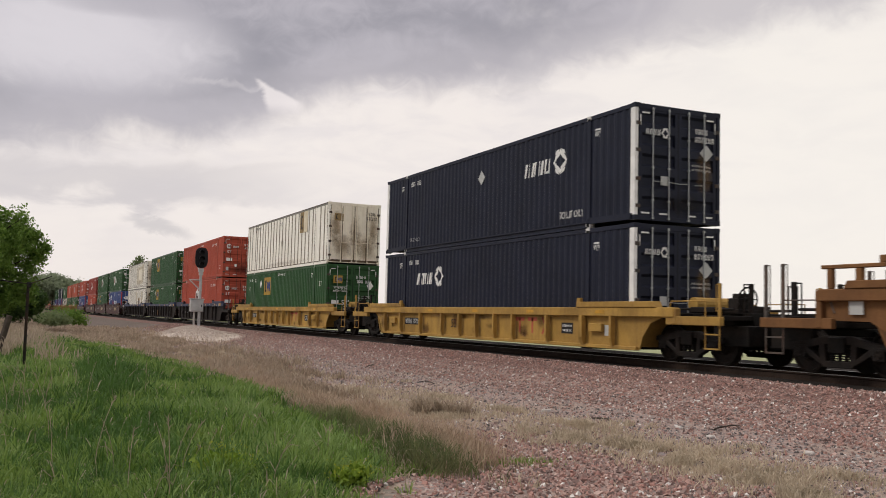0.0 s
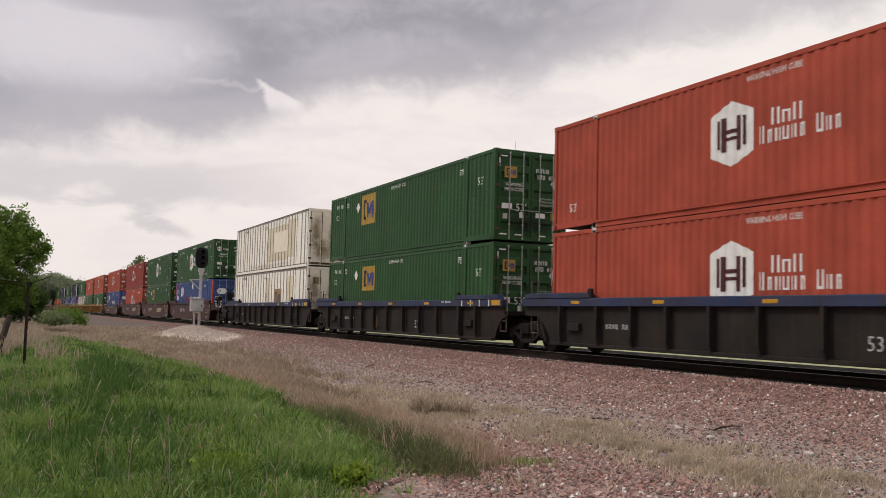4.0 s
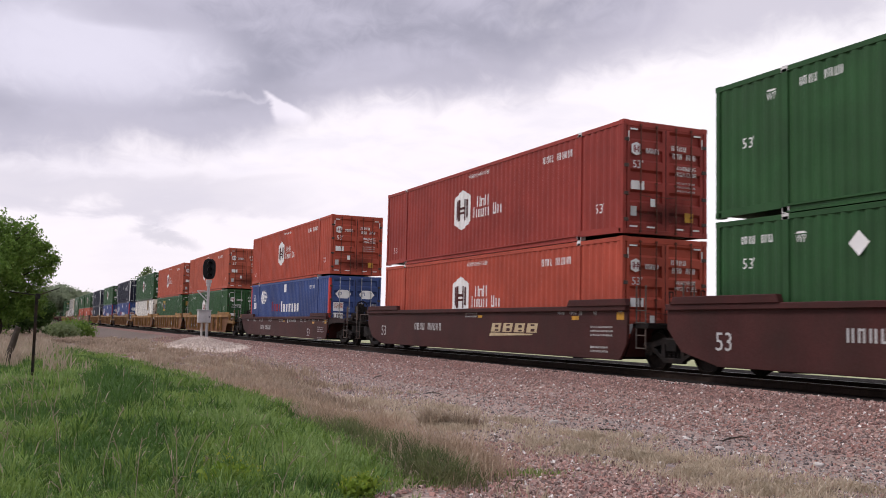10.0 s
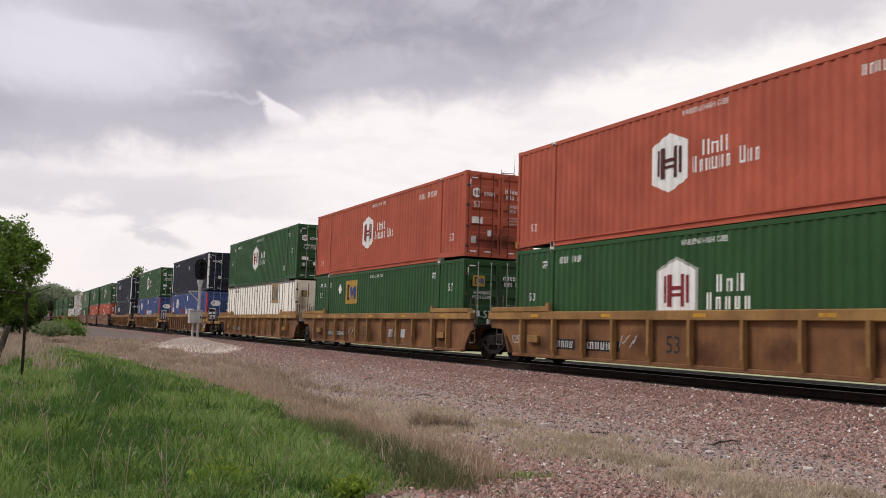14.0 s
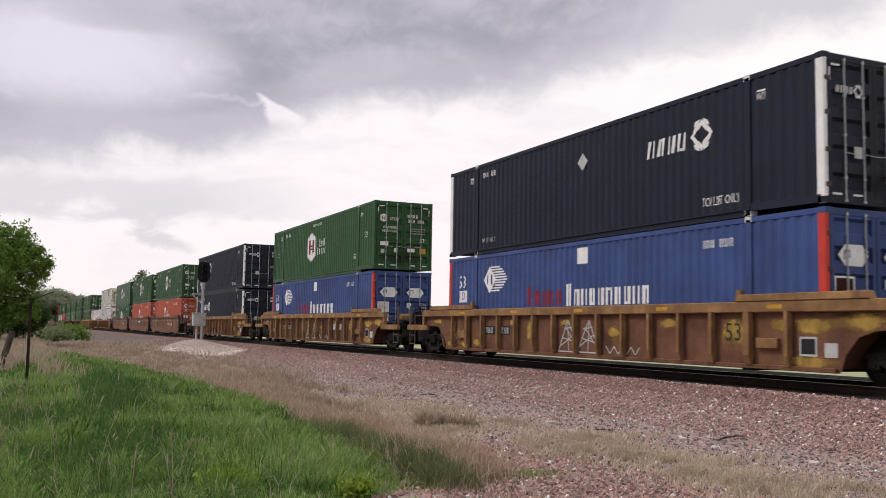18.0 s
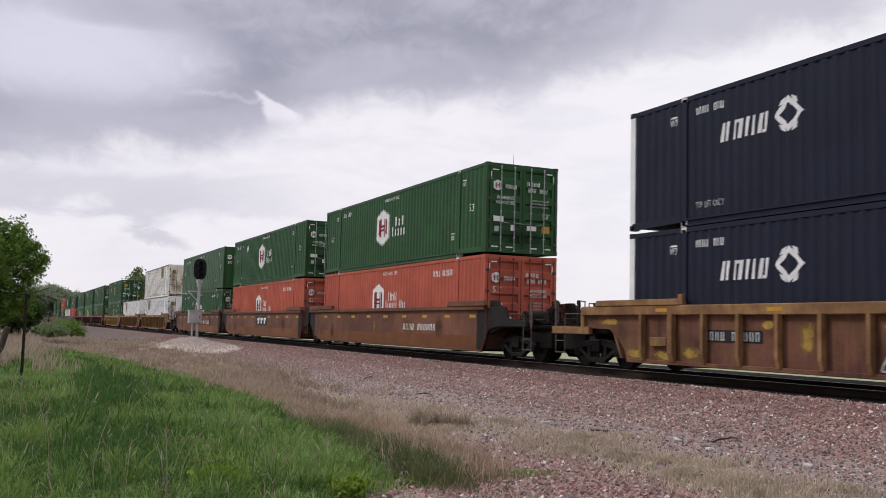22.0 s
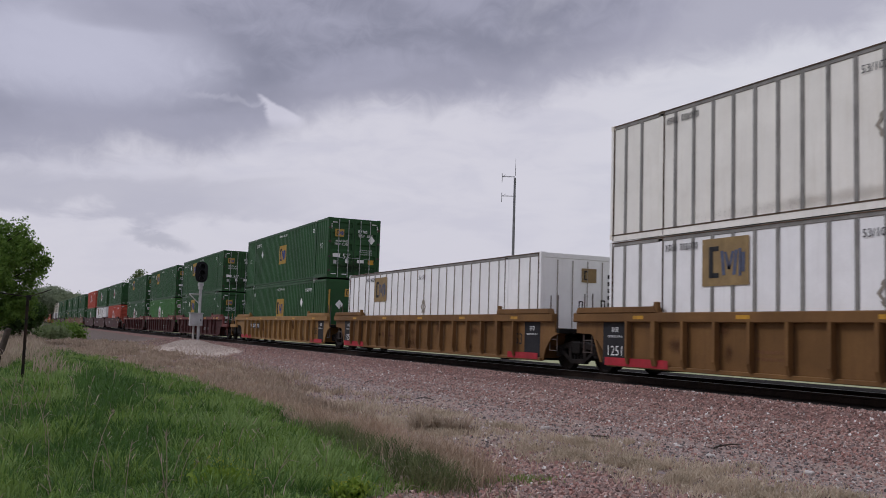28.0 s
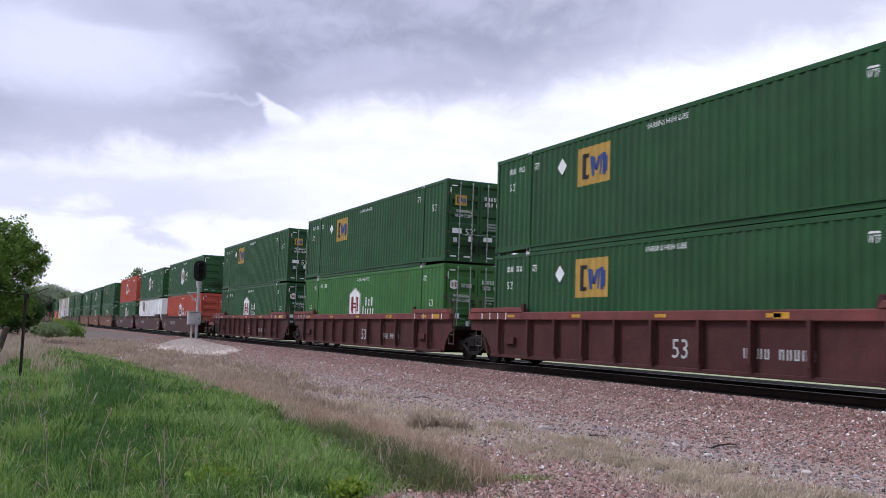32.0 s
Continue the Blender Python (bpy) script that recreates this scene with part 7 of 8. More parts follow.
    knots = (-79, -70, -45, -30, -20, -14, -11, -9, -6.5)
    lo = np.interp(x, knots, (-14.2, -13.4, -11.3, -10.3, -10.3, -10.1, -9.0, -8.8, -7.7))
    hi = np.interp(x, knots, (-5.6, -5.8, -6.1, -6.5, -7.3, -8.0, -6.8, -7.1, -6.9))
    y = lo + (hi - lo) * np.clip(g.normal(0.45, 0.27, n), -0.15, 1.2)
    mat_ = np.array([noise.noise((a * 0.35, b * 0.8, 8.0)) for a, b in zip(x, y)])
    small = np.array([noise.noise((a * 1.5, b * 2.2, 1.0)) for a, b in zip(x, y)])
    fill = mat_ + 0.6 * small
    keep = fill > 0.12 + 0.2 * g.random(n) - 0.30 * np.clip((-x - 14) / 14, 0, 1)
    x, y, fill = x[keep], y[keep], fill[keep]
    d = np.hypot(x, y + 14.7)
    h = g.uniform(0.06, 0.24, len(x)) * np.clip(0.9 + 1.5 * fill, 0.5, 2.0)
    brown = g.random(len(x)) < np.clip(0.5 + 1.2 * np.array([noise.noise((a * 0.3, b * 0.3, 12.0)) for a, b in zip(x, y)]), 0.1, 0.9)
    w = g.uniform(0.003, 0.006, len(x)) * (1 + d / 16)
    lean = g.uniform(0.2, 0.95, len(x))
    blades("dry_verge_grass", "dry tan grass along the meadow's edge", x[~brown], y[~brown], h[~brown], w[~brown], lean[~brown], STRAW)
    blades("brown_verge_grass", "matted brown dead grass over the verge", x[brown], y[brown], h[brown] * 0.8, w[brown], lean[brown], DEAD)
    # low mats of dry grass on the gravel
    spots = ((-11.4, -7.25, 0.85, 0.30, 1500), (-10.4, -8.25, 0.65, 0.30, 1500), (-9.3, -7.75, 0.9, 0.36, 2300), (-8.1, -7.9, 0.7, 0.38, 2200), (-7.2, -8.0, 0.55, 0.34, 1800), (-6.3, -8.3, 0.45, 0.3, 1300), (-12.9, -8.7, 0.7, 0.4, 1300), (-14.6, -8.9, 1.0, 0.5, 1500), (-13.6, -7.2, 0.5, 0.16, 420), (-11.3, -6.35, 0.3, 0.12, 240), (-16.0, -7.3, 0.9, 0.25, 700), (-17.5, -8.4, 1.2, 0.5, 1400), (-8.8, -6.6, 0.3, 0.14, 180), (-6.9, -7.1, 0.5, 0.2, 420))
    px, py = [], []
    for a, b, ra, rb, m in spots:
        m = int(m * 1.5)
        t, q = g.uniform(0, 2 * np.pi, m), np.abs(g.normal(0, 0.75, m))
        px.append(a + 1.1 * ra * q * np.cos(t))
        py.append(b + 1.7 * rb * q * np.sin(t))
    x, y = np.concatenate(px), np.concatenate(py)
    ragged = np.array([noise.noise((a * 3.1, b * 3.1, 31.0)) for a, b in zip(x, y)])
    x, y = x[ragged > -0.16], y[ragged > -0.16]
    d = np.hypot(x, y + 14.7)
    blades("verge_grass_mat", "low mats of dry grey-tan grass on the gravel", x, y, g.uniform(0.04, 0.16, len(x)), g.uniform(0.0022, 0.0045, len(x)) * (1 + d / 16), g.uniform(0.2, 1.0, len(x)), WEED)
    # low weeds in clumps on the gravel
    c = 120
    cx = -6.5 - 30 * g.random(c) ** 1.4
    cy = np.interp(cx, (-30, -20, -14, -11, -9, -6.5), (-8.2, -8.4, -8.4, -7.8, -7.7, -7.5)) + g.normal(0, 0.9, c)
    x, y, way, r = tufts(cx, cy, 36, g.uniform(0.08, 0.3, c), g)
    d = np.hypot(x, y + 14.7)
    blades("gravel_weeds", "low dry weeds growing in the gravel", x, y, g.uniform(0.04, 0.17, len(x)), g.uniform(0.0025, 0.005, len(x)) * (1 + d / 16), g.uniform(0.2, 1.0, len(x)), WEED, heading=way)


build_grass()


def clump(name, label, category, cx, cy, rx, ry, n, h0, h1, material, seed=1):
    g = np.random.default_rng(seed)
    x = cx + g.normal(0, rx, n)
    y = cy + g.normal(0, ry, n)
    fall = np.exp(-((x - cx) / (2 * rx)) ** 2 - ((y - cy) / (2 * ry)) ** 2)
    h = g.uniform(h0, h1, n) * (0.45 + 0.55 * fall)
    return blades(name, label, x, y, h, g.uniform(0.0018, 0.0042, n) * (1 + math.hypot(cx, cy + 14.7) / 40), g.uniform(0.15, 1.0, n), material, category)


T1, T2 = "large tussock of dry tan grass at the meadow's edge", "dry tan grass tussock beside the gravel"
for i, (cx, cy, rx, ry, n, h0, h1) in enumerate(((-9.3, -10.42, 0.38, 0.28, 1150, 0.34, 0.74), (-8.7, -10.45, 0.28, 0.2, 480, 0.26, 0.54), (-10.5, -10.05, 0.3, 0.2, 420, 0.22, 0.48), (-11.6, -9.95, 0.4, 0.2, 420, 0.2, 0.42), (-13.0, -9.95, 0.6, 0.24, 1200, 0.30, 0.56), (-14.6, -10.1, 0.6, 0.22, 900, 0.26, 0.48), (-16.4, -10.0, 0.6, 0.25, 700, 0.2, 0.42), (-19.0, -9.7, 0.9, 0.3, 900, 0.2, 0.40), (-22.5, -9.4, 1.2, 0.35, 1000, 0.2, 0.42), (-27.0, -9.0, 1.5, 0.4, 1000, 0.2, 0.45))):
    clump("dry_grass_tussock", T2 if i else T1, "grass", cx, cy, rx * 1.15, ry * 1.15, int(n * 1.2), h0 * 0.5, h1 * 0.82, TUSSOCK, 60 + i)
clump("green_tuft", "fresh green tuft under the dry tussock", "grass", -8.8, -10.85, 0.42, 0.20, 1900, 0.2, 0.42, OLIVE, 6)
clump("green_tuft", "deep green grass at the foot of the tussock", "grass", -9.8, -10.75, 0.55, 0.2, 1300, 0.2, 0.46, OLIVE, 8)
clump("green_tuft", "deep green grass at the foot of the tussock", "grass", -12.2, -10.5, 0.9, 0.2, 1100, 0.15, 0.36, OLIVE, 10)
clump("green_tuft", "bright green tuft among the dry grass", "grass", -18.6, -10.75, 0.5, 0.16, 520, 0.15, 0.34, GREEN, 12)
clump("weed_tuft", "small green weed in the gravel", "weed", -8.56, -9.75, 0.16, 0.26, 380, 0.05, 0.13, GREEN, 7)
clump("weed_tuft", "small dry weed in the gravel", "weed", -12.9, -7.8, 0.16, 0.1, 160, 0.05, 0.16, WEED, 9)

# ---- lineside things ----
SIG_GREY = mat("grey_signal_paint", (0.46, 0.46, 0.46), 0.55, vary=0.1, scale=3.0, dirt=(0.2, 0.19, 0.17), dirt_amt=0.2)
SIG_BLACK = mat("black_signal_paint", (0.014, 0.014, 0.016), 0.6, vary=0.2, scale=3.0)
CONCRETE = mat("pale_concrete", (0.46, 0.44, 0.41), 0.85, vary=0.1, scale=4.0)
WOOD = mat("weathered_post_timber", (0.075, 0.060, 0.048), 0.85, vary=0.3, scale=4.0, bump=0.01)
T_POST = mat("dark_steel_fence_post", (0.022, 0.022, 0.020), 0.7, vary=0.3, scale=6.0, dirt=RUST, dirt_amt=0.3)
MAST = mat("galvanised_mast", (0.22, 0.22, 0.23), 0.5, 0.3, vary=0.1, scale=2.0)
BARK = mat("tree_bark", (0.06, 0.048, 0.038), 0.9, vary=0.3, scale=6.0, bump=0.02)
SIG = (-64.1, -3.0, -0.26)


def build_signal():
    s = thing("railway_signal", "trackside railway signal with black hooded head on a grey mast", "railway signal", at=SIG)
    part("foundation", lambda: Mb().box(-0.3, 0.3, -0.3, 0.3, -0.4, 0.06), CONCRETE, s, bevel=0.03)
    part("mast", lambda: Mb().rod((0, 0, 0.03), (0, 0, 3.75), 0.095, 14), SIG_GREY, s)
    part("conduit", lambda: Mb().rod((-0.1, -0.32, -0.1), (-0.1, -0.32, 1.1), 0.07, 10), CONCRETE, s, "pale conduit pipe")
    cabinet = part("equipment_box", lambda: Mb().box(-0.28, 0.2, -0.62, 0.22, 1.10, 1.92), SIG_GREY, s, "grey equipment box", bevel=0.03)
    part("box_lid", lambda: Mb().box(-0.32, 0.24, -0.66, 0.26, 1.92, 1.98), SIG_GREY, cabinet)
    part("box_door", lambda: Mb().box(0.201, 0.222, -0.56, 0.16, 1.15, 1.87), SIG_GREY, cabinet, bevel=0.008)
    part("latch", lambda: Mb().box(0.223, 0.24, 0.06, 0.11, 1.42, 1.58), SIG_BLACK, cabinet)
    part("bracket", lambda: Mb().rod((0, -0.02, 2.55), (0, -0.70, 3.20), 0.04, 8).rod((0, -0.74, 3.22), (0, 0.1, 3.22), 0.035, 8), SIG_GREY, s)
    part("head_socket", lambda: Mb().rod((0, 0, 3.55), (0, 0, 3.80), 0.15, 14).rod((0, 0, 3.78), (0, 0, 4.0), 0.20, 14), SIG_GREY, s)

    def plate():
        out = []
        for i in range(24):
            t = 2 * math.pi * i / 24
            a, b = math.cos(t), math.sin(t)
            out.append((0.42 * math.copysign(abs(a) ** 0.7, a), 4.72 + 0.69 * math.copysign(abs(b) ** 0.65, b)))
        return Mb().prism(out, "x", -0.05, 0.05)
    head = part("background_plate", plate, SIG_BLACK, s, "oval black background plate")
    part("lamp_housing", lambda: Mb().box(-0.36, -0.05, -0.24, 0.24, 4.08, 5.28), SIG_BLACK, s, bevel=0.04)
    for z in (4.28, 4.68, 5.08):
        def hood():
            mb = Mb()
            n, r0 = 14, 0.17
            pts = [(r0 * math.cos(math.pi * (i / n * 1.3 - 0.15)), z + r0 * math.sin(math.pi * (i / n * 1.3 - 0.15))) for i in range(n + 1)]
            inn = [(p[0] * 0.93, z + (p[1] - z) * 0.93) for p in reversed(pts)]
            return mb.prism(pts + inn, "x", 0.05, 0.36)
        part("hood", hood, SIG_BLACK, head)
        part("lens", lambda: Mb().rod((0.05, 0, z), (0.07, 0, z), 0.13, 14), SIG_BLACK, head)


build_signal()


def build_mound():
    n = 9000
    g = RNG
    x = -55.8 + g.normal(0, 3.4, n)
    y = -5.0 + g.normal(0, 0.85, n)
    top = 0.62 * np.exp(-((x + 55.8) / 5.2) ** 2 - ((y + 5.0) / 1.35) ** 2)
    z = np.array([ground_z(a, b) for a, b in zip(x, y)]) + top
    stones("pale_rock_mound", "low mound of pale crushed rock by the signal", x, y, z, g.uniform(0.025, 0.07, n), PALE)
    me = Mb()
    k = 24
    for j in range(k + 1):
        for i in range(k + 1):
            a, b = -67 + 21 * i / k, -8.2 + 6.2 * j / k
            me.v.append((a, b, ground_z(a, b) - 0.03 + 0.62 * math.exp(-((a + 55.8) / 5.2) ** 2 - ((b + 5.0) / 1.35) ** 2)))
    for j in range(k):
        for i in range(k):
            me.f.append((j * (k + 1) + i, j * (k + 1) + i + 1, (j + 1) * (k + 1) + i + 1, (j + 1) * (k + 1) + i))
    tagged(part("mound_base", me, mat("pale_rock_fines", (0.58, 0.495, 0.43), 0.95, vary=0.15, scale=2.0, grain=14.0, bump=0.03), None), "pale rock fines heaped under the mound", "mound", kind="structure")


build_mound()


def build_fence():
    p = thing("fence_post", "dark steel fence post standing in the tall grass", "fence post", "fence", at=(-23.2, -14.28, -0.6))
    part("post", lambda: Mb().box(-0.035, 0.035, -0.012, 0.012, 0, 2.02).box(-0.008, 0.008, -0.05, 0.012, 0, 2.02), T_POST, p)
    for i in range(9):
        part("stud", lambda: Mb().box(0.01, 0.03, -0.03, 0.03, -0.012, 0.012), T_POST, p, key=("stud",), at=(0.02, 0, 0.5 + i * 0.17))
    part("insulator", lambda: Mb().box(-0.05, 0.05, -0.05, 0.05, 1.92, 2.04), T_POST, p, bevel=0.01)
    part("wire", lambda: Mb().rod((0, 0, 2.0), (0.9, 0.42, 2.16), 0.012, 5).rod((0, 0, 2.0), (0.2, -0.6, 2.06), 0.012, 5), T_POST, p, "slack top wire")
    q = thing("leaning_post", "weathered timber post leaning in dry grass", "fence post", "fence", at=(-31.0, -14.92, -0.6))
    q.rotation_euler = (radians(-14), radians(4), 0)
    part("post", lambda: Mb().rod((0, 0, -0.2), (0, 0, 1.25), 0.11, 9, 0.085), WOOD, q)
    part("staple", lambda: Mb().ring((0.0, -0.1, 0.95), "x", 0.03, 0.006, 10, 5), T_POST, q)


build_fence()


def build_mast():
    # seen over the roofs of the lower cars
    d, a = 110.0, radians(150.99)
    x, y = math.cos(a) * d, -14.716 + math.sin(a) * d
    m = thing("antenna_mast", "slim grey radio antenna mast standing in the field", "antenna mast", at=(x, y, -1.07))
    part("pole", lambda: Mb().rod((0, 0, 0), (0, 0, 20.5), 0.2, 12, 0.13), MAST, m)
    part("whip", lambda: Mb().rod((0.1, 0, 20.7), (0.1, 0, 22.8), 0.035, 6, 0.015), MAST, m)
    part("foundation", lambda: Mb().box(-0.8, 0.8, -0.8, 0.8, -0.6, 0.15), CONCRETE, m, bevel=0.05)
    for z, r in ((20.6, 1.0), (18.3, 1.0)):
        ar = part("bracket", lambda: Mb().rod((0, 0, z), (-0.75 * r, -1.3 * r, z), 0.05, 6), MAST, m)
        part("dipole", lambda: Mb().rod((-0.75 * r, -1.3 * r, z - 0.7), (-0.75 * r, -1.3 * r, z + 0.4), 0.035, 6).rod((-0.75 * r, -1.3 * r, z), (-0.5 * r, -0.9 * r, z + 0.25), 0.02, 5), MAST, ar)


build_mast()

LEAF_MATS = {}


def leaf_material(name, lo, hi):
    return LEAF_MATS.setdefault(name, blade_material(name, lo, hi))


def leaf_mesh(name, p, size, material, g, long=1.0):
    """Small four-cornered leaves at the places p."""
    n = len(p)
    a = g.normal(size=(n, 3))
    a /= np.linalg.norm(a, axis=1)[:, None]
    b = np.cross(a, g.normal(size=(n, 3)))
    b /= np.linalg.norm(b, axis=1)[:, None]
    s = (size * g.uniform(0.6, 1.3, n))[:, None]
    v = np.stack([p - a * s * long, p - b * s * 0.5, p + a * s * long, p + b * s * 0.5], 1)
    return raw_mesh(name, v.reshape(-1, 3), np.arange(n * 4).reshape(-1, 4), material)


def crown_mesh(name, centre, radii, n_clumps, leaves, size, material, seed, squash=0.85):
    """An uneven crown of many small leaf blades gathered in clumps with gaps between."""
    g = np.random.default_rng(seed)
    d = g.normal(size=(n_clumps, 3))
    d /= np.linalg.norm(d, axis=1)[:, None]
    rad = g.uniform(0.2, 0.86, n_clumps) ** 0.55
    lump = 1 + 0.22 * np.sin(d[:, 0] * 5 + seed) * np.cos(d[:, 2] * 4 + seed)
    c = np.array(centre) + d * (rad * lump)[:, None] * np.array(radii)
    cs = g.uniform(0.07, 0.15, n_clumps) * max(radii)
    p = np.repeat(c, leaves, 0) + g.normal(size=(n_clumps * leaves, 3)) * np.repeat(cs, leaves)[:, None] * np.array([1, 1, squash])
    return leaf_mesh(name, p, size, material, g)


def lobed_crown(name, lobes, material, seed, size=0.075, per_area=44, sprays=34):
    """A ragged crown: each lobe (x, y, z, radius) is a shell of leaf sprays that reach out from its middle."""
    g = np.random.default_rng(seed)
    out = []
    for x, y, z, r in lobes:
        n = int(per_area * r * r) + 6
        d = g.normal(size=(n, 3))
        d /= np.linalg.norm(d, axis=1)[:, None]
        reach = r * g.uniform(0.08, 1.0, n) ** 0.5 * (1 + 0.16 * g.normal(size=n))
        tip = np.array((x, y, z)) + d * reach[:, None] * np.array((1, 1, 0.92))
        # every spray is a short, rising and drooping string of leaves
        along = d * 0.75 + np.array((0, 0, 0.25)) + g.normal(0, 0.35, (n, 3))
        along /= np.linalg.norm(along, axis=1)[:, None]
        ln = g.uniform(0.16, 0.42, n) * min(1.0, 0.5 + r * 0.4)
        t = g.uniform(-0.9, 1.0, (n, sprays))
        p = tip[:, None] + along[:, None] * (ln[:, None] * t)[:, :, None]
        p = p + g.normal(size=p.shape) * (0.12 * (1.15 - np.clip(t, 0, 1)))[:, :, None]
        out.append(p.reshape(-1, 3))
    return leaf_mesh(name, np.concatenate(out), size, material, g)


def limbs(seed, height, spread_, r0):
    g = np.random.default_rng(seed)
    tr = Mb()
    pts = [(0, 0, -0.2)]
    for i in range(1, 5):
        pts.append((g.normal(0, 0.10) * i, g.normal(0, 0.10) * i, height * i / 5))
    for i in range(4):
        tr.rod(pts[i], pts[i + 1], r0 * (1 - i * 0.2), 9, r0 * (0.8 - i * 0.2))
    br = []
    for i in range(9):
        z = height * (0.3 + 0.07 * i)
        t = i * 2.4 + g.uniform(0, 1)
        k = spread_ * g.uniform(0.5, 0.85)
        a = (pts[2][0], pts[2][1], z)
        b = (math.cos(t) * k * 0.5, math.sin(t) * k * 0.5, z + height * 0.14)
        e = (math.cos(t) * k, math.sin(t) * k, z + height * 0.22)
        br.append(Mb().rod(a, b, r0 * 0.38, 7, r0 * 0.25).rod(b, e, r0 * 0.25, 6, r0 * 0.08))
    return tr, br


def tree(label, x, y, z, height, radii, centre_z, seed, material, n_clumps=170, leaves=70, size=0.11, lobes=()):
    t = thing("tree", label, "tree", "lineside trees", at=(x, y, z))
    tr, br = limbs(seed, height * 0.8, max(radii[:2]), 0.05 * height / 2.2)
    part("trunk", tr, BARK, t)
    for b in br:
        part("limb", b, BARK, t)
    me = lobed_crown("crown", lobes, material, seed, size) if lobes else crown_mesh("crown", (0, 0, centre_z), radii, n_clumps, leaves, size, material, seed)
    new("crown", me).parent = t
    return t


def shrub(label, x, y, z, radii, seed, material, n_clumps=60, leaves=60, size=0.07):
    t = thing("shrub", label, "shrub", "lineside shrubs", at=(x, y, z))
    for i in range(7):
        a = i * 0.9
        part("stem", Mb().rod((0, 0, -0.1), (radii[0] * 0.6 * math.cos(a), radii[1] * 0.6 * math.sin(a), radii[2] * 1.1), 0.03, 5, 0.01), BARK, t)
    ob = new("crown", crown_mesh("crown", (0, 0, radii[2] * 0.95), radii, n_clumps, leaves, size, material, seed))
    ob.parent = t
    return t


LEAF = leaf_material("bright_spring_leaves", (0.050, 0.112, 0.015), (0.20, 0.315, 0.060))
LEAF_DARK = leaf_material("dark_leaves", (0.03, 0.065, 0.015), (0.065, 0.12, 0.03))
# the haze of distance is mixed into these two leaf colours
LEAF_FAR = leaf_material("haze_paled_far_leaves", (0.17, 0.21, 0.13), (0.29, 0.33, 0.22))
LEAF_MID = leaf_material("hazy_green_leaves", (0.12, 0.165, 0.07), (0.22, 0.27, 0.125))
YOUNG = ((0, 0, 4.5, 2.1), (0.3, 0.8, 6.0, 1.15), (-0.5, -0.7, 6.3, 1.2), (0.2, 0.2, 6.6, 0.65), (0, 1.9, 5.0, 0.95), (0.2, 2.45, 4.45, 0.62), (-0.3, 1.6, 5.75, 0.62), (0.4, 1.5, 3.4, 0.95), (-0.5, 2.1, 3.9, 0.6), (0, 0.3, 2.5, 1.7), (0.6, 1.6, 2.4, 0.75), (-1.3, 0.2, 4.6, 1.6), (1.4, 0.3, 4.3, 1.5), (0.3, -1.7, 4.6, 1.5), (0.2, -2.2, 3.2, 1.2), (0.8, 1.0, 5.0, 1.1), (0.2, 2.75, 4.75, 0.3), (0, 2.2, 5.35, 0.35), (0.1, 1.3, 6.45, 0.4), (0.5, 0.6, 2.1, 1.1), (0.3, -0.9, 1.9, 1.2), (0.4, 1.6, 2.2, 0.75))
HEDGE = ((0, 0, 1.7, 1.2), (0, 0.8, 1.75, 0.75), (0.2, -0.9, 1.8, 1.0), (0, 1.25, 1.95, 0.42), (-0.3, 0.5, 1.3, 0.8), (0.3, -0.5, 1.3, 0.9), (0, -1.8, 1.6, 1.0))
tree("broad young tree with bright spring leaves by the fence", -58.0, -15.6, -0.6, 7.2, (2.75, 2.75, 3.05), 4.05, 11, LEAF, size=0.08, lobes=YOUNG)
tree("dark leafy tree in the hedge row", -64.0, -14.0, -0.6, 2.6, (1.6, 1.5, 1.5), 1.6, 12, LEAF_DARK, size=0.09, lobes=HEDGE)
shrub("low green shrub at the meadow's edge", -86.0, -9.9, -0.6, (2.6, 1.1, 0.5), 14, LEAF, 120, 80, 0.11)
shrub("low green shrub at the meadow's edge", -82.0, -11.4, -0.6, (2.6, 1.2, 0.42), 15, LEAF_MID, 110, 70, 0.1)
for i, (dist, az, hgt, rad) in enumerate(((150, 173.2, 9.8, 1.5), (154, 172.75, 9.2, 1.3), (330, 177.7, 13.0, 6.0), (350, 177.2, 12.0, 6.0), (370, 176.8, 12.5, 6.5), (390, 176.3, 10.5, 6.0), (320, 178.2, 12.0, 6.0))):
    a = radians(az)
    tree("distant haze-paled tree beyond the railway" if i > 1 else "leafy tree standing beyond the railway", math.cos(a) * dist, -14.716 + math.sin(a) * dist, -1.07, hgt, (rad, rad, hgt * 0.32), hgt * 0.66, 30 + i, LEAF_FAR if i > 1 else LEAF_MID, 170 if i > 1 else 110, 60, 0.42 if i > 1 else 0.2)


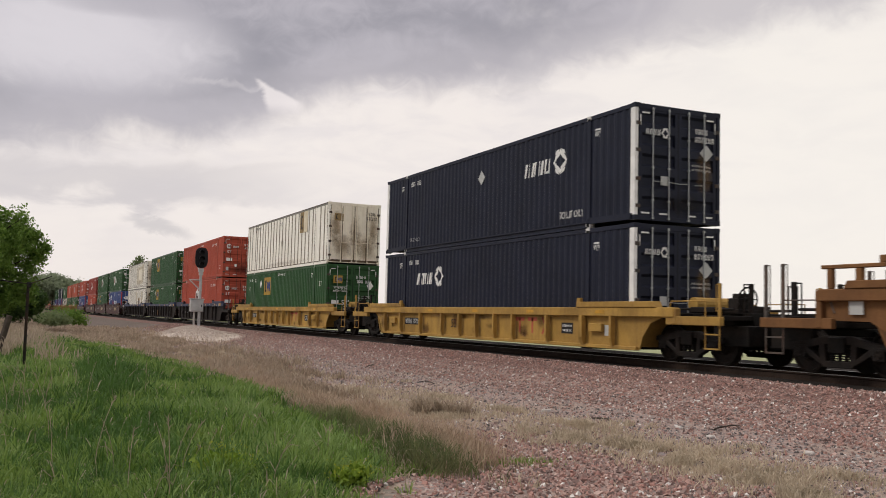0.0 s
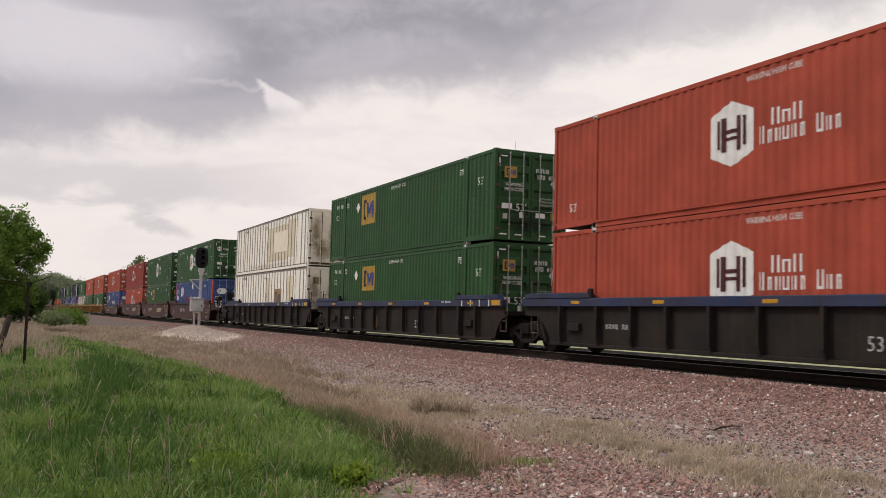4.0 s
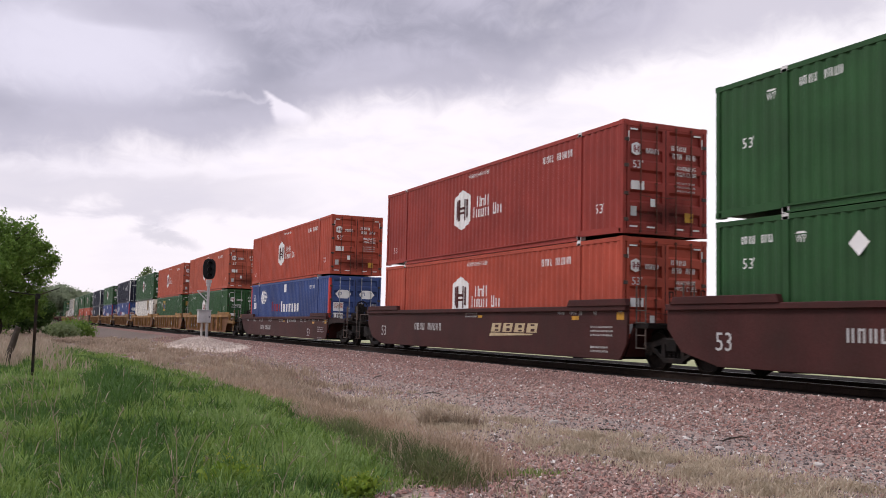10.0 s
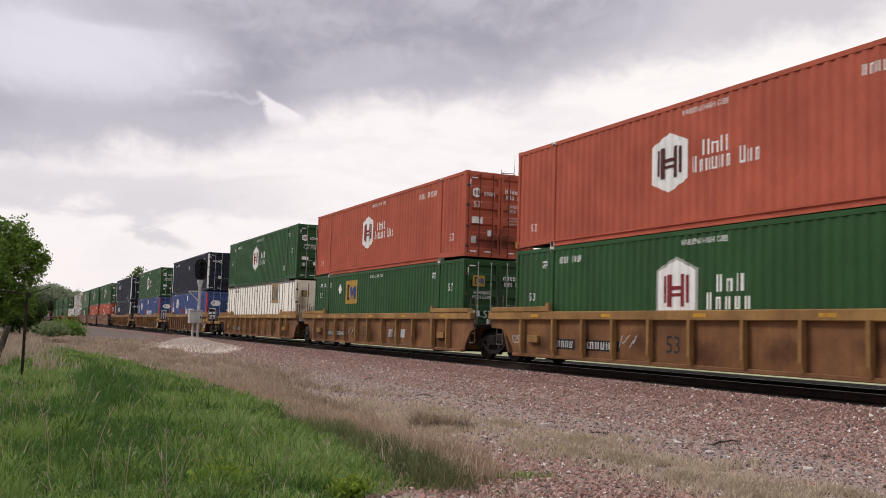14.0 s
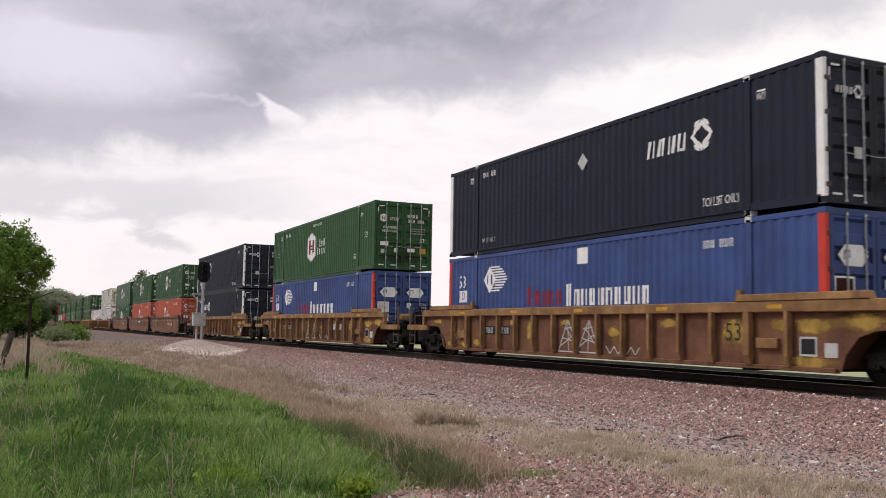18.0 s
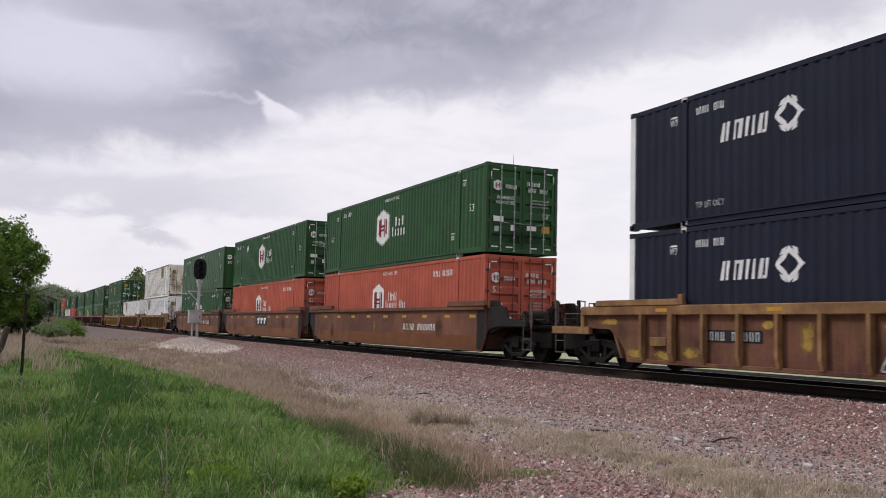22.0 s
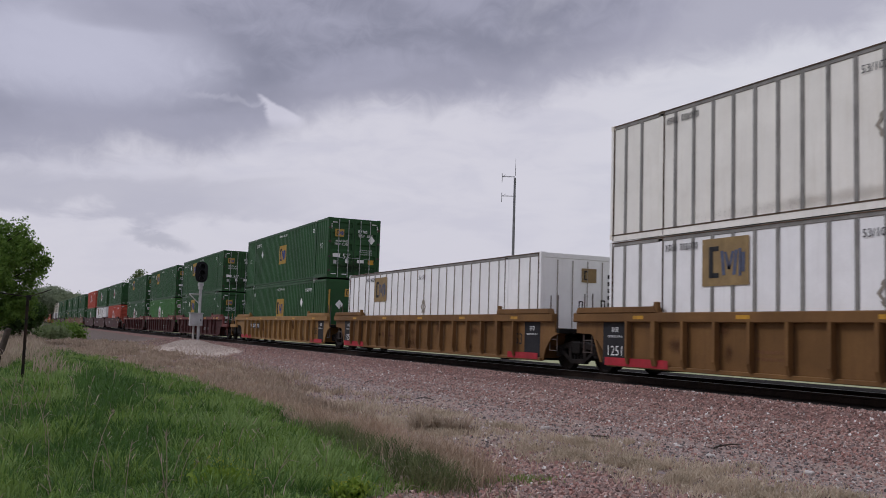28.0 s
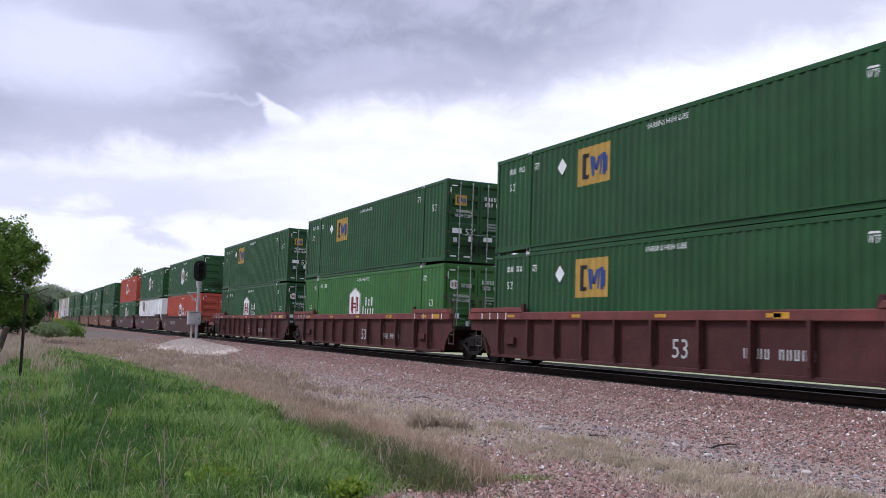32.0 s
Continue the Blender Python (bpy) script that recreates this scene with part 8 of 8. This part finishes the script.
def flower_weed(px, py, size, seed):
    t = thing("yellow_weed", "leafy weed with small yellow flower heads in the grass", "weed", at=(px, py, ground_z(px, py)))
    fl = Mb()
    g = random.Random(seed)
    for i in range(26):
        x, y = g.gauss(0, 0.22) * size, g.gauss(0, 0.18) * size
        h = g.uniform(0.14, 0.36) * size
        part("stem", Mb().rod((x, y, -0.05), (x + g.gauss(0, 0.05), y + g.gauss(0, 0.05), h), 0.005, 4), GREEN, t)
        for j in range(4):
            a, b, c = x + g.gauss(0, 0.05), y + g.gauss(0, 0.05), h + g.gauss(0, 0.03)
            fl.rod((a, b, c - 0.005), (a, b, c + 0.005), 0.007, 6, 0.004)
    part("blossom", fl, mat("yellow_green_flowers", (0.32, 0.36, 0.04), 0.7, vary=0.2), t, "yellow-green flower heads")["kind"] = "stuff"
    ob = new("leaves", crown_mesh("leaves", (0, 0, 0.14 * size), (0.40 * size, 0.30 * size, 0.16 * size), 40, 30, 0.035, leaf_material("yellow_green_leaves", (0.12, 0.21, 0.02), (0.27, 0.37, 0.05)), 46 + seed))
    ob.parent = t


flower_weed(-8.35, -12.95, 0.85, 5)
flower_weed(-7.75, -11.95, 0.5, 6)


def dry_stalks():
    g = random.Random(8)
    for i in range(40):
        x = -6.6 - g.random() ** 1.6 * 11
        y = -14.9 + g.random() ** 1.5 * (2.1 if i % 3 else 3.6)
        s = thing("dry_stalk", "thin pale dry grass stalk among fresh grass", "grass stalk", "dry stalks", at=(x, y, ground_z(x, y)))
        h = g.uniform(0.35, 0.92) * (1.0 if y < -13.6 else 0.75)
        way = g.uniform(0, 6.28)
        bend = g.uniform(0.05, 0.45)
        pts = [(math.cos(way) * bend * h * q ** 2, math.sin(way) * bend * h * q ** 2, h * (q - 0.25 * bend * q ** 3)) for q in (0, 0.35, 0.65, 0.85, 1.0)]
        st = Mb()
        for a, b, r in zip(pts, pts[1:], (0.0042, 0.0036, 0.003, 0.0024)):
            st.rod(a, b, r, 5, r * 0.85)
        part("stem", st, STRAW, s)
        if i % 2:
            hd = Mb()
            for j in range(7):
                t = 0.1 + j * 0.13
                p = [pts[3][k] + (pts[4][k] - pts[3][k]) * t for k in range(3)]
                hd.rod(p, (p[0] + g.gauss(0, 0.018), p[1] + g.gauss(0, 0.018), p[2] + 0.035), 0.004, 4, 0.001)
            part("seed_head", hd, STRAW, s)
        else:
            for j in (1, 2):
                p = pts[j]
                a = g.uniform(0, 6.28)
                q = (p[0] + 0.07 * math.cos(a), p[1] + 0.07 * math.sin(a), p[2] + 0.07)
                lf = Mb().rod(p, q, 0.004, 4, 0.003).rod(q, (q[0] + 0.09 * math.cos(a), q[1] + 0.09 * math.sin(a), q[2] - 0.02), 0.003, 4, 0.001)
                part("leaf", lf, STRAW, s)


dry_stalks()

# sticks and scraps on the gravel
STICKS = ((-26.0, -4.95, 1.7, 150), (-12.0, -6.45, 0.45, 10), (-10.65, -5.25, 0.75, 112), (-19.5, -6.0, 0.6, 5))
for x, y, ln, a in STICKS:
    s = thing("stick", "dark broken stick lying on the gravel", "stick", "sticks on the gravel", at=(x, y, ground_z(x, y) + 0.03))
    s.rotation_euler = (0, 0, radians(a))
    part("wood", Mb().rod((-ln / 2, 0, 0), (-ln / 6, 0.04, 0.01), 0.013, 6).rod((-ln / 6, 0.04, 0.01), (ln / 5, 0.0, 0.02), 0.014, 6, 0.012).rod((ln / 5, 0.0, 0.02), (ln / 2, -0.03, 0), 0.012, 6, 0.006), WOOD, s)


# a pale scrap and a few larger stones lie loose on the verge
PALE_STONE = mat("pale_loose_stone", (0.52, 0.48, 0.45), 0.8, vary=0.12, scale=30.0, bump=0.01)
LOOSE = ((-8.87, -7.95, 0.07), (-12.1, -7.0, 0.07), (-9.9, -6.2, 0.06), (-13.4, -6.6, 0.08), (-8.3, -6.1, 0.06), (-10.9, -5.9, 0.06))
for i, (x, y, s) in enumerate(LOOSE):
    g = random.Random(70 + i)
    st = thing("loose_stone", "pale broken stone lying loose on the gravel", "stone", "loose stones", at=(x, y, ground_z(x, y) + s * 0.3))
    st.rotation_euler = (g.uniform(-0.2, 0.2), g.uniform(-0.2, 0.2), g.uniform(0, 3))
    part("stone", Mb().box(-s, s, -s * 0.6, s * 0.5, -s * 0.4, s * 0.35), PALE_STONE, st, bevel=s * 0.22)


# ---- what rolls ----
def motions():
    beats = [0, 1, 2, 3, 4, 5, 6, 7, 8, 9, 10, 11, 12, 13, 14, 15, 16, 17, 18, 19, 20, 21, 22, 23, 24, 25, 26, 27, 28, 29, 30, 31, 32]
    for ob, mid, z in ROLLING:
        walk(ob, [(t, pose(mid + train_at(t), 0, z)) for t in beats])
    for w, mid, loc in WHEELS:
        r = loc.z
        rows = []
        for k in range(0, 32 * FPS + 1):
            t = k / FPS
            x = mid + train_at(t)
            if -75 < x < -4 or k in (0, 32 * FPS):
                # the wheel stands still while it is far off
                d = min(max(x, -75.0), -4.0) - mid
                rows.append((t, Matrix.Translation(loc) @ Matrix.Rotation((d / r) % (2 * math.pi), 4, "Y")))
        walk(w, rows)


motions()
